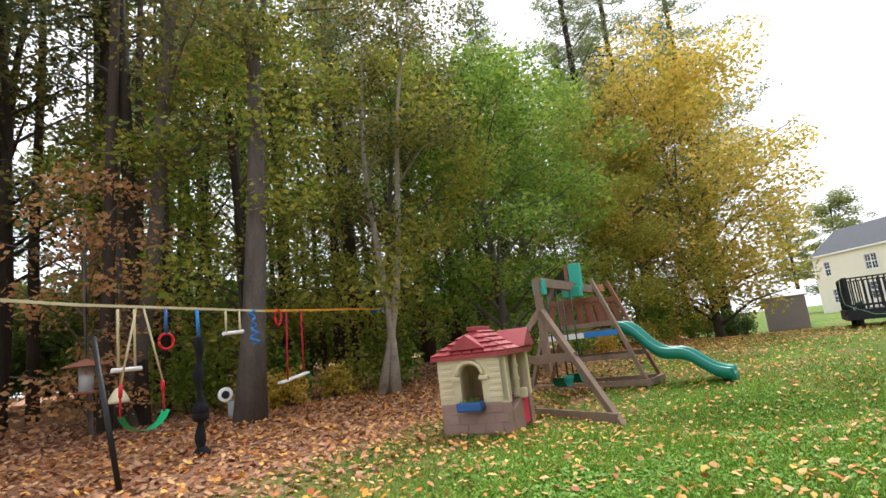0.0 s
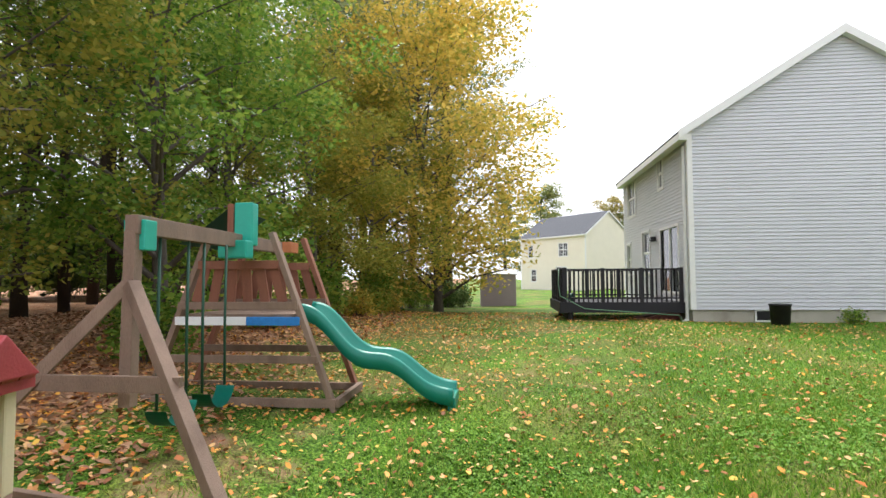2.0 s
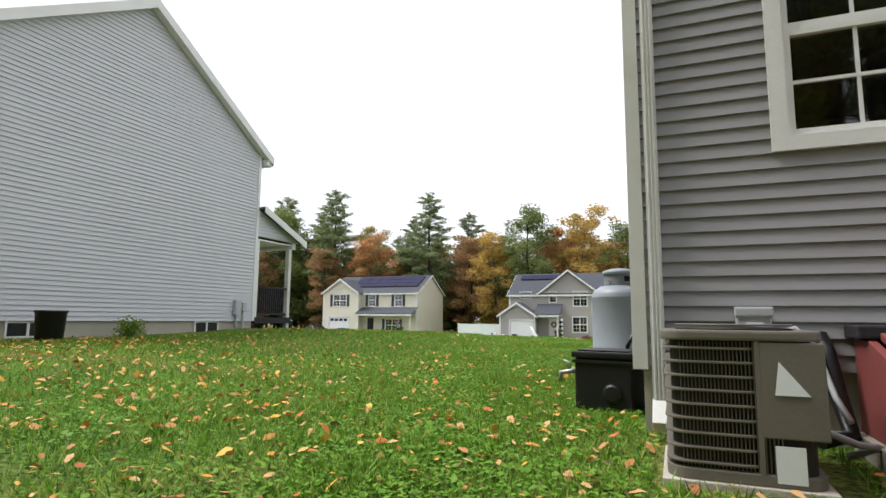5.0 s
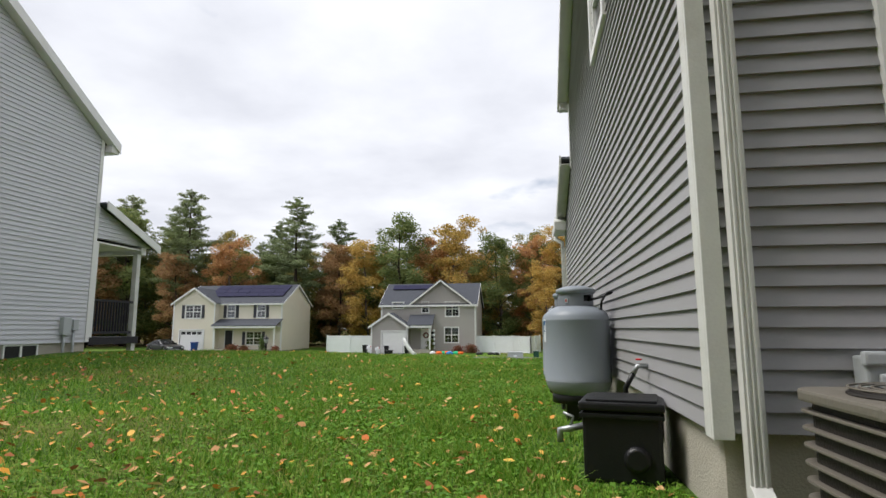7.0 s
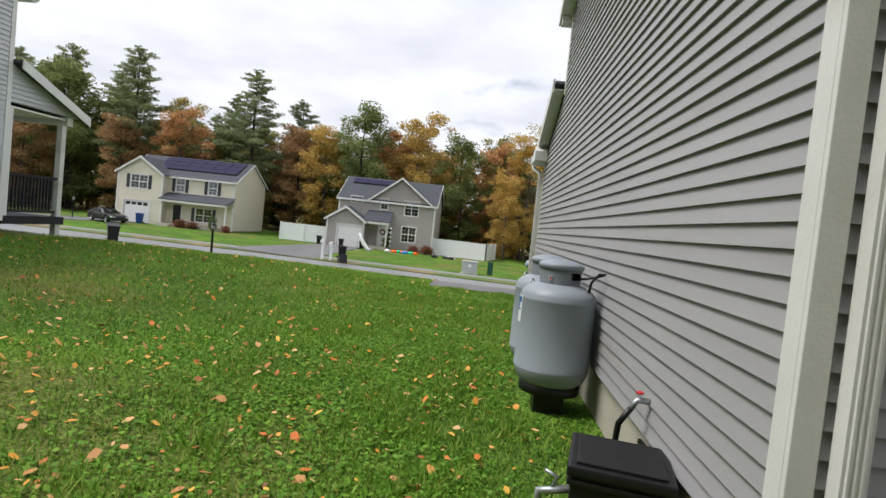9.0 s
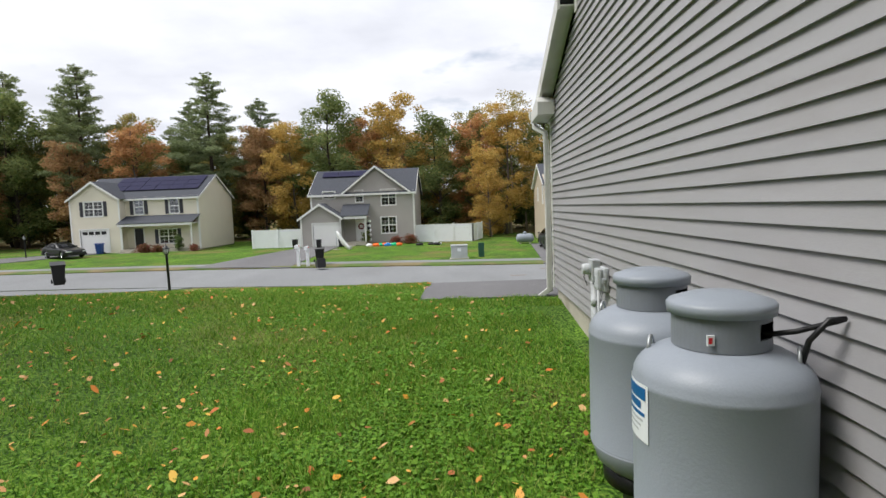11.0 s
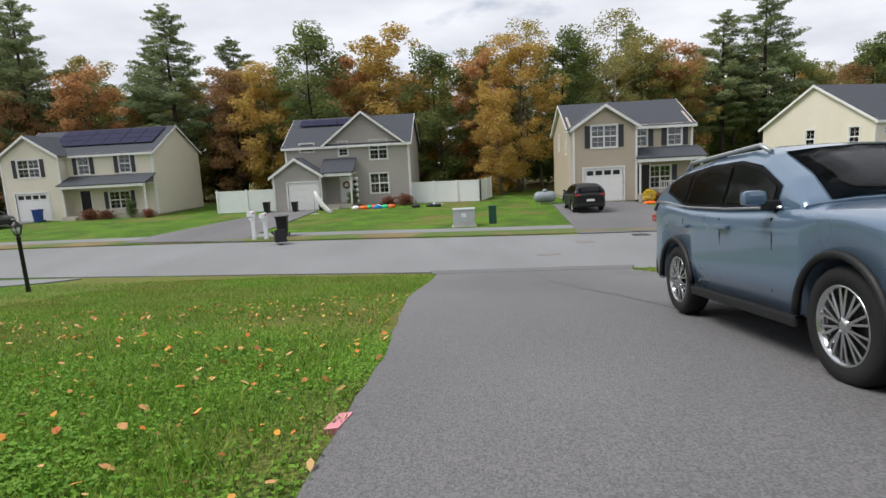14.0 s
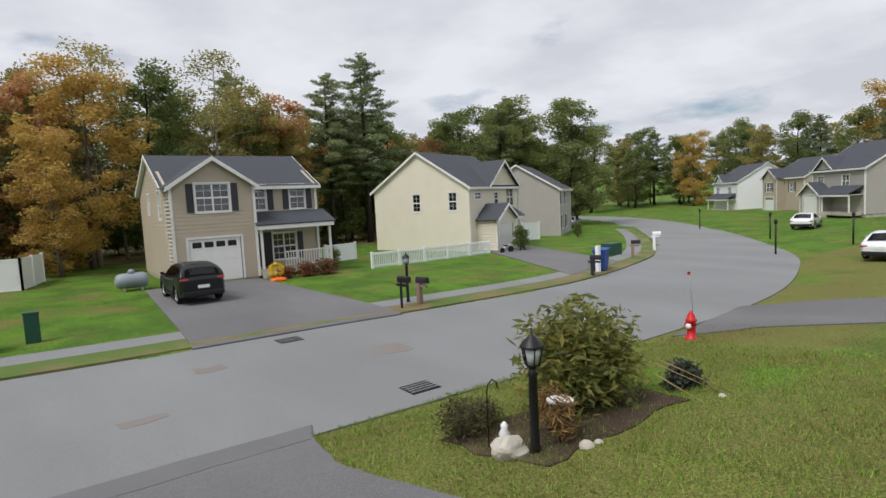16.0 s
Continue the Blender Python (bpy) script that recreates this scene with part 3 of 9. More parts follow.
def ribbon(name, side0, side1, lift, material, label, start=0, end=None, thick=0.12):
    """A strip along the road between two distances from its middle."""
    line = LINE[start:end]
    t = np.gradient(line, axis=0)
    t /= np.hypot(t[:, 0], t[:, 1])[:, None]
    nrm = np.stack([-t[:, 1], t[:, 0]], 1)
    cols = [side0 + (side1 - side0) * k / 4 for k in range(5)]
    verts, faces = [], []
    for p, q in zip(line, nrm):
        for c in cols:
            x, y = p + q * c
            z = road_z(x) + 0.06 - 0.06 * min(1, abs(c) / ROAD_HALF) if abs(c) <= ROAD_HALF + 0.01 else gz(x, y)
            verts.append((x, y, z + lift))
        for c in (cols[0], cols[-1]):
            x, y = p + q * c
            z = road_z(x) + 0.06 - 0.06 * min(1, abs(c) / ROAD_HALF) if abs(c) <= ROAD_HALF + 0.01 else gz(x, y)
            verts.append((x, y, z + lift - thick))
    for i in range(len(line) - 1):
        a, b = i * 7, (i + 1) * 7
        faces += [(a + k, b + k, b + k + 1, a + k + 1)[::-1] for k in range(4)]
        faces += [(a + 5, b + 5, b, a), (a + 4, b + 4, b + 6, a + 6)]
    ob = raw_ob(name, verts, faces, material, kind="structure", smooth=False)
    return tagged(ob, label, name)


ribbon("road", -ROAD_HALF, ROAD_HALF, 0.0, ASPHALT, "worn grey asphalt residential street, gently curving")
ribbon("verge", ROAD_HALF + 0.02, ROAD_HALF + 1.0, 0.03, mat("dry_verge", lin(122, 110, 78), 0.95, 0.3, 1.2, 70, 0.6, second=lin(86, 106, 48), second_at=(0.44, 0.58)), "dry brown grass verge beside the kerb", 90, 230)
ribbon("pavement", ROAD_HALF + 1.0, ROAD_HALF + 2.1, 0.035, ASPHALT, "narrow grey asphalt pavement along the street", 90, 230)


def slab(name, corners, material, label, lift=0.02, step=0.6, category="driveway", wobble=0.0):
    """A paved patch between four corners, laid on the ground, with an edge of its own."""
    a, b, c, d = [Vector(p) for p in corners]
    n = max(2, int(max((b - a).length, (c - d).length) / step))
    m = max(2, int(max((d - a).length, (c - b).length) / step))
    verts, faces = [], []
    for j in range(m + 1):
        for i in range(n + 1):
            u, v = i / n, j / m
            p = (a * (1 - u) + b * u) * (1 - v) + (d * (1 - u) + c * u) * v
            if wobble and (i in (0, n) or j in (0, m)):
                p = p + Vector((noise.noise((p.x * 1.3, p.y * 1.3, 3)), noise.noise((p.x * 1.3, p.y * 1.3, 9)))) * wobble
            s = road_side(p.x, p.y)
            verts.append((p.x, p.y, (gz(p.x, p.y) if abs(s) > ROAD_HALF else road_z(p.x) + 0.06 - 0.06 * abs(s) / ROAD_HALF) + lift))
    w = n + 1
    faces = [(j * w + i, j * w + i + 1, (j + 1) * w + i + 1, (j + 1) * w + i) for j in range(m) for i in range(n)]
    rim = [i for i in range(w)] + [j * w + n for j in range(1, m + 1)] + [m * w + i for i in range(n - 1, -1, -1)] + [j * w for j in range(m - 1, 0, -1)]
    base = len(verts)
    verts += [(verts[k][0], verts[k][1], verts[k][2] - 0.12) for k in rim]
    for k in range(len(rim)):
        k2 = (k + 1) % len(rim)
        faces.append((rim[k], base + k, base + k2, rim[k2]))
    ob = raw_ob(name, verts, faces, material, kind="structure", smooth=False)
    return tagged(ob, label, category)


DRIVE_L = [(-1.9, 9.98), (-1.93, 13.8), (-2.27, 18.4), (-2.25, 23.5), (-2.3, 26.5)]
DRIVE_R = [(4.4, 9.98), (4.2, 17.0), (3.75, 21.3), (3.3, 24.0), (3.75, 26.4)]


def drive_edge(edge, y):
    return float(np.interp(y, [p[1] for p in edge], [p[0] for p in edge]))


def driveway():
    """The asphalt down to the street, between two uneven edges."""
    verts, faces, n = [], [], 16
    ys = np.linspace(9.98, 26.6, 64)
    for y in ys:
        a, b = drive_edge(DRIVE_L, y), drive_edge(DRIVE_R, y)
        a, b = a + 0.04 * noise.noise((y * 1.7, 0, 3)) * min(1, y - 9.9) + 0.015 * noise.noise((y * 6, 0, 4)), b + 0.06 * noise.noise((y * 1.7, 5, 3))
        for i in range(n + 1):
            x = a + (b - a) * i / n
            yy = y + (0.05 * noise.noise((x * 2.1, 1, 1)) if y < 10.1 else 0)
            verts.append((x, yy, gz(x, yy) + 0.02))
    w = n + 1
    faces = [(j * w + i, j * w + i + 1, (j + 1) * w + i + 1, (j + 1) * w + i) for j in range(len(ys) - 1) for i in range(n)]
    rim = list(range(w)) + [j * w + n for j in range(1, len(ys))] + [(len(ys) - 1) * w + i for i in range(n - 1, -1, -1)] + [j * w for j in range(len(ys) - 2, 0, -1)]
    base = len(verts)
    verts += [(verts[k][0], verts[k][1], verts[k][2] - 0.12) for k in rim]
    faces += [(rim[k], base + k, base + (k + 1) % len(rim), rim[(k + 1) % len(rim)]) for k in range(len(rim))]
    tagged(raw_ob("driveway", verts, faces, ASPHALT_D, kind="structure"), "grey asphalt driveway running down to the street", "driveway")


driveway()
slab("driveway", [(-2.4, 26.05), (3.6, 25.95), (3.9, 26.6), (-2.5, 26.7)], PATCH, "dark asphalt seam where the driveway meets the street", 0.028, 0.5, "patch", wobble=0.06)
slab("driveway", [(-19.6, 37.2), (-12.6, 36.2), (-12.9, 51.9), (-16.5, 51.9)], ASPHALT_D, "grey asphalt driveway before the grey house", 0.05)
slab("driveway", [(3.6, 34.3), (10.6, 34.1), (9.9, 47.6), (4.4, 47.6)], ASPHALT_D, "grey asphalt driveway before the tan house", 0.05)
slab("driveway", [(-60, 39.5), (-44.5, 38.3), (-36.0, 54.4), (-40.0, 54.4)], ASPHALT_D, "grey driveway before the cream house", 0.05)
slab("driveway", [(22, 36.0), (28.6, 38.0), (36.0, 56.0), (31.5, 56.8)], ASPHALT_D, "grey driveway before the cream house with a white fence", 0.05)
slab("driveway", [(13.9, 25.6), (17.8, 21.6), (32, 16.0), (19.6, 26.5)], ASPHALT_D, "neighbouring grey driveway beside a dry lawn", 0.03)
slab("driveway", [(-60, 25.6), (-17.4, 25.6), (-14.9, 27.6), (-60, 30.6)], ASPHALT, "pale driveway apron joining the street", 0.04)
slab("mulch_bed", [(-20, 12.6), (-11.0, 13.3), (-10.4, 15.6), (-20, 16.4)], MULCH, "dark mulch bed in the lawn", 0.025, 0.5, "garden bed", wobble=0.3)
slab("garden_bed", [(4.74, 21.87), (8.19, 21.87), (8.57, 23.49), (4.74, 23.72)], MULCH, "brown mulch bed around the lamp post and shrubs", 0.02, 0.4, "garden bed", wobble=0.25)
for px, py, w, d in ((7.6, 30.0, 0.55, 0.4), (3.4, 31.8, 0.45, 0.32), (1.6, 29.0, 0.4, 0.15)):
    slab("road_patch", [(px - w, py - d), (px + w, py - d), (px + w, py + d), (px - w, py + d)], FADED, "faded tar patch in the street", 0.006, 0.25, "patch", wobble=0.3)


def grate(x, y):
    t = thing("drain_grate", "dark iron storm drain grate set in the street", "drain grate", pose(x, y, gz(x, y) + 0.005) @ Matrix.Diagonal((0.72, 0.6, 0.5, 1)))
    part("frame", box(-0.5, 0.5, -0.5, 0.5, -0.05, 0.005), BLACK_M, t)
    for k in range(9):
        part("bar", box(-0.46, 0.46, -0.44 + k * 0.105, -0.39 + k * 0.105, 0.005, 0.03), METAL if k % 2 else BLACK_M, t)


grate(6.5, 26.95)
grate(6.1, 33.3)


def crack(points, width=0.025):
    bm = bmesh.new()
    for a, b in zip(points, points[1:]):
        n = 6
        for k in range(n):
            p, q = (Vector(a).lerp(Vector(b), k / n), Vector(a).lerp(Vector(b), (k + 1) / n))
            j = 0.06 * noise.noise((p.x * 3, p.y * 3, 1))
            p2, q2 = p + Vector((j, 0)), q + Vector((0.06 * noise.noise((q.x * 3, q.y * 3, 1)), 0))
            v = [bm.verts.new((c.x + o, c.y, gz(c.x, c.y) + 0.026)) for c, o in ((p2, -width), (p2, width), (q2, width), (q2, -width))]
            bm.faces.new(v)
    tagged(mesh_ob("tar_seam", bm, PATCH, kind="structure"), "tar-filled crack along the driveway", "crack")


crack([(0.55, 24.5), (0.5, 21.5), (0.7, 19.0), (1.25, 16.5), (1.7, 14.2)], 0.014)
slab("survey_mark", [(-1.98, 12.0), (-1.9, 12.02), (-1.89, 12.3), (-1.97, 12.28)], mat("pink_marking_paint", lin(222, 150, 160), 0.9, 0.2, 9, 80, 0.3), "faded pink survey paint at the driveway's edge", 0.027, 0.08, "paint mark", wobble=0.04)


# ---- houses ----
COURSE = 0.1016


def window(parent, m, w, h, panes=(2, 1), grid=(3, 2), trim=0.09, blind=0.0, frame=None, shutters=0.0):
    """A window in a wall's opening: local x along the wall, -y outwards, z up from the sill."""
    frame = frame or TRIM
    root = new("window")
    root.parent, root.matrix_basis = parent, m
    bm = bmesh.new()
    for q in ((-trim, w + trim, -0.05, 0.07, -trim, 0), (-trim, w + trim, -0.05, 0.07, h, h + trim), (-trim, 0, -0.05, 0.07, 0, h), (w, w + trim, -0.05, 0.07, 0, h)):
        box(*q, bm=bm)
    part("frame", bm, frame, root)
    cols = panes[0]
    for c in range(cols):
        x0, x1 = w * c / cols, w * (c + 1) / cols
        bm = bmesh.new()
        s = 0.045
        for z0, z1, y in ((0, h / 2, 0.0), (h / 2, h, 0.02)):
            box(x0, x0 + s, y - 0.015, y + 0.03, z0, z1, bm=bm)
            box(x1 - s, x1, y - 0.015, y + 0.03, z0, z1, bm=bm)
            box(x0 + s, x1 - s, y - 0.015, y + 0.03, z0, z0 + s, bm=bm)
            box(x0 + s, x1 - s, y - 0.015, y + 0.03, z1 - s, z1, bm=bm)
            if grid:
                for k in range(1, grid[0]):
                    x = x0 + s + (x1 - x0 - 2 * s) * k / grid[0]
                    box(x - 0.01, x + 0.01, y, y + 0.012, z0 + s, z1 - s, bm=bm)
                for k in range(1, grid[1]):
                    z = z0 + (z1 - z0) * k / grid[1]
                    box(x0 + s, x1 - s, y - 0.002, y + 0.014, z - 0.01, z + 0.01, bm=bm)
        part("sash", bm, frame, root)
        for z0, z1, y in ((0, h / 2, 0.018), (h / 2, h, 0.038)):
            g = part("pane", box(x0 + 0.02, x1 - 0.02, y, y + 0.006, z0 + 0.02, z1 - 0.02), PANE, root)
            g.visible_shadow = False
        if blind:
            part("blind", box(x0 + 0.03, x1 - 0.03, 0.09, 0.1, h * (1 - blind), h), BLIND, root)
    if shutters:
        for x in (-trim - shutters - 0.02, w + trim + 0.02):
            bm = box(x, x + shutters, -0.045, -0.005, -0.02, h + 0.02)
            for k in range(8):
                box(x + 0.04, x + shutters - 0.04, -0.058, -0.045, 0.06 + k * h / 8.4, 0.06 + (k + 0.7) * h / 8.4, bm=bm)
            part("shutter", bm, SHUTTER, root)
    return root


def gable_extent(u0, u1, eave, slope, extra=None):
    """Wall with a gable: between u0 and u1 up to the eave, then narrowing by the roof's slope."""
    def extent(z):
        if z <= eave:
            return u0, u1
        k = (z - eave) / slope
        return u0 + k, u1 - k
    return extent


def roof_plane(parent, a, b, c, d, thick=0.12, material=None, name="roof"):
    """A roof slope with corners a, b along the eave and c, d along the ridge."""
    bm = bmesh.new()
    n = (Vector(b) - Vector(a)).cross(Vector(d) - Vector(a)).normalized()
    n = n if n.z > 0 else -n
    hi = [bm.verts.new(Vector(p)) for p in (a, b, c, d)]
    lo = [bm.verts.new(Vector(p) - n * thick) for p in (a, b, c, d)]
    bm.faces.new(hi)
    bm.faces.new(lo[::-1])
    for i in range(4):
        bm.faces.new((hi[i], lo[i], lo[(i + 1) % 4], hi[(i + 1) % 4]))
    bmesh.ops.recalc_face_normals(bm, faces=bm.faces[:])
    return part(name, bm, material or SHINGLE, parent)


def downspout(parent, x, y, z0, z1, out, w=0.08, d=0.06, material=None):
    """A ribbed rainwater pipe with an elbow at its foot pointing along out."""
    ribs = [(-0.5, 0), (-0.36, 0), (-0.32, 1), (-0.22, 1), (-0.18, 0), (-0.07, 0), (-0.03, 1), (0.03, 1), (0.07, 0), (0.18, 0), (0.22, 1), (0.32, 1), (0.36, 0), (0.5, 0)]
    ring = [(x + w * u, y - d / 2 - 0.006 * r) for u, r in ribs] + [(x + w * u, y + d / 2 + 0.006 * r) for u, r in ribs[::-1]]
    bm = extrude_poly(ring, "z", z0 + 0.1, z1)
    o = Vector((out[0], out[1], 0))
    p = Vector((x, y, 0))
    pipe = part("downspout", bm, material or TRIM_OLD_SHADE, parent)
    part("elbow", beam(p + Vector((0, 0, z0 + 0.14)), p + o * 0.16 + Vector((0, 0, z0 + 0.02)), w + 0.006, d + 0.006), material or TRIM_OLD_SHADE, pipe)
    return pipe


# the house whose side the walk follows
HOUSE = thing("house", "grey vinyl-sided two-storey house with white trim", "house", kind="")
D_MAIN, D_FULL, EAVE, SLOPE, WIDE = 7.2, 9.12, 4.72, 0.62, 12.0


def own_extent(z):
    front = D_FULL if z < 2.52 else D_MAIN + max(0.0, (3.28 - z) / 0.36)
    front = D_FULL if z < 2.5 else min(front, D_FULL)
    back = 0.0
    if z > EAVE:
        return back + (z - EAVE) / SLOPE, D_MAIN - (z - EAVE) / SLOPE
    return back, (front if z < 3.28 else D_MAIN)


OWN_COURSE = 0.092
SIDE_WIN = (2.55, 3.45, 3.55, 4.75)
PEAK = EAVE + SLOPE * D_MAIN / 2


def own_wall(name, extent, holes, z_top, to_world, cuts):
    wall = part(name, wall_mesh(bands(sorted([-0.0, *cuts, z_top]), extent, holes), to_world, -0.14, 0.0), SIDING, HOUSE)
    rows = [OWN_COURSE * k for k in range(int(z_top / OWN_COURSE) + 1)] + [z_top]
    for z0, z1 in zip(rows, rows[1:]):
        cells = list(bands([z0, z1], extent, holes))
        if cells:
            part("siding_board", wall_mesh(cells, to_world, 0.001, 0.024, OWN_COURSE, 0.0), SIDING, wall)
    return wall


own_wall("side_wall", own_extent, [SIDE_WIN], PEAK, lambda u, o, z: (-o, u, z), [2.5, 3.28, EAVE])
BACK_WIN = (0.9, 2.0, 1.38, 2.75)
own_wall("back_wall", lambda z: (0.0, WIDE), [BACK_WIN], EAVE, lambda u, o, z: (u, -o, z), [])
part("front_wall", box(0.14, WIDE, D_FULL - 0.14, D_FULL, 0.0, 2.5), SIDING, HOUSE)
part("upper_front_wall", box(0.14, WIDE, D_MAIN - 0.14, D_MAIN, 2.5, EAVE), SIDING, HOUSE)
part("far_wall", box(WIDE - 0.14, WIDE, 0.14, D_MAIN - 0.14, 0.0, EAVE + 1.2), SIDING, HOUSE)
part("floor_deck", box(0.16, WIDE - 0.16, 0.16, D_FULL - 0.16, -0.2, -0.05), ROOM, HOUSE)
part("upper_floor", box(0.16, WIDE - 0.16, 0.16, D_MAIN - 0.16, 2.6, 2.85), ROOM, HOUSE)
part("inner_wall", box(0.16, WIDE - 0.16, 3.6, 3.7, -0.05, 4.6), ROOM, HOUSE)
for y0, y1, x0, x1 in ((0.03, D_FULL - 0.03, 0.03, 0.28), (0.03, 0.28, 0.28, WIDE), (D_FULL - 0.28, D_FULL - 0.03, 0.28, WIDE)):
    part("foundation", box(x0, x1, y0, y1, -1.3, 0.0), CONCRETE, HOUSE)
# corner boards, one face along each wall
for name, q in (("corner_board", (-0.03, 0.06, -0.03, -0.005, -0.03, EAVE)), ("corner_board", (-0.03, -0.004, -0.004, 0.09, -0.03, EAVE)),
                ("corner_board", (-0.028, -0.004, D_FULL - 0.02, D_FULL + 0.03, -0.03, 2.5)), ("corner_board", (-0.03, 0.09, D_FULL + 0.031, D_FULL + 0.05, -0.03, 2.5)),
                ("corner_board", (-0.028, -0.004, D_MAIN - 0.09, D_MAIN + 0.03, 3.3, EAVE))):
    part(name, box(*q, bevel=0.004), TRIM_OLD_SHADE, HOUSE)
window(HOUSE, pose(0, SIDE_WIN[1], SIDE_WIN[2], 0, 0, -90), SIDE_WIN[1] - SIDE_WIN[0], SIDE_WIN[3] - SIDE_WIN[2], (1, 1), None)
window(HOUSE, pose(BACK_WIN[0], 0, BACK_WIN[2]), 1.1, BACK_WIN[3] - BACK_WIN[2], (1, 1), (3, 2))
# roof, rakes, eaves and the boxed return over the garage
OV = 0.21
roof_plane(HOUSE, (-OV + 0.032, -0.35, EAVE - 0.2), (WIDE + OV, -0.35, EAVE - 0.2), (WIDE + OV, D_MAIN / 2, PEAK + 0.06), (-OV + 0.032, D_MAIN / 2, PEAK + 0.06), 0.05)
roof_plane(HOUSE, (-OV + 0.032, D_MAIN + 0.2, EAVE - 0.1), (WIDE + OV, D_MAIN + 0.2, EAVE - 0.1), (WIDE + OV, D_MAIN / 2 + 0.002, PEAK + 0.06), (-OV + 0.032, D_MAIN / 2 + 0.002, PEAK + 0.06), 0.05)
roof_plane(HOUSE, (-OV + 0.032, D_FULL + 0.4, 2.62), (WIDE + OV, D_FULL + 0.4, 2.62), (WIDE + OV, D_MAIN, 3.52), (-OV + 0.032, D_MAIN, 3.52), 0.05)


def rake(parent, a, b, depth, x0, x1, material=None):
    """A fascia board along a gable's slope with its soffit: a and b are (y, z) of its upper edge."""
    bm = extrude_poly([(a[0], a[1]), (b[0], b[1]), (b[0], b[1] - depth), (a[0], a[1] - depth)], "x", x0, x0 + 0.03)
    part("rake_board", bm, material or TRIM, parent)
    bm = extrude_poly([(a[0], a[1] - depth + 0.05), (b[0], b[1] - depth + 0.05), (b[0], b[1] - depth + 0.03), (a[0], a[1] - depth + 0.03)], "x", x0 + 0.031, x1)
    part("soffit", bm, material or TRIM, parent)


# the greyer trim colour gives these rakes their shade
rake(HOUSE, (-0.35, EAVE - 0.17), (D_MAIN / 2, PEAK + 0.09), 0.26, -OV, -0.02, TRIM_OLD_SHADE)
rake(HOUSE, (D_MAIN + 0.2, EAVE - 0.06), (D_MAIN / 2 + 0.002, PEAK + 0.09), 0.22, -OV, -0.02, TRIM_OLD_SHADE)
rake(HOUSE, (D_FULL + 0.4, 2.65), (D_MAIN + 0.03, 3.55), 0.2, -OV, -0.02, TRIM_OLD_SHADE)
part("eave_box", box(-OV + 0.03, WIDE, -0.33, -0.035, EAVE - 0.42, EAVE - 0.24, 0.01), TRIM_OLD_SHADE, HOUSE)
part("eave_box", box(-OV + 0.03, WIDE, D_MAIN + 0.035, D_MAIN + 0.19, EAVE - 0.3, EAVE - 0.16, 0.01), TRIM_OLD_SHADE, HOUSE)
part("eave_return", extrude_poly([(D_FULL - 0.42, 2.44), (D_FULL + 0.38, 2.44), (D_FULL + 0.38, 2.57), (D_FULL - 0.3, 2.70), (D_FULL - 0.42, 2.62)], "x", -OV - 0.05, -0.022, 0.008), TRIM_OLD_SHADE, HOUSE)
part("eave_box", box(-0.02, WIDE, D_FULL + 0.055, D_FULL + 0.36, 2.42, 2.56, 0.008), TRIM_OLD_SHADE, HOUSE)
part("gutter", extrude_poly([(D_FULL + 0.39, 2.62), (D_FULL + 0.39, 2.5), (D_FULL + 0.46, 2.5), (D_FULL + 0.52, 2.56), (D_FULL + 0.52, 2.62)], "x", -OV - 0.06, WIDE, 0.004), TRIM_OLD_SHADE, HOUSE)
downspout(HOUSE, 0.125, -0.07, -0.36, EAVE - 0.42, (0.0, -1.0))
bm = tube([(-0.2, D_FULL + 0.44, 2.5), (-0.2, D_FULL + 0.42, 2.38), (-0.08, D_FULL + 0.16, 2.26), (-0.08, D_FULL + 0.1, 2.1)], 0.04, 8)
part("elbow", bm, TRIM_OLD_SHADE, HOUSE)
downspout(HOUSE, -0.075, D_FULL + 0.09, -0.2, 2.14, (-0.95, 0.15))


def nearer(x, y, k):
    """A place of the plan drawn towards the walk by a factor."""
    return -1.0 + k * (x + 1.0), 6.7 + k * (y - 6.7)


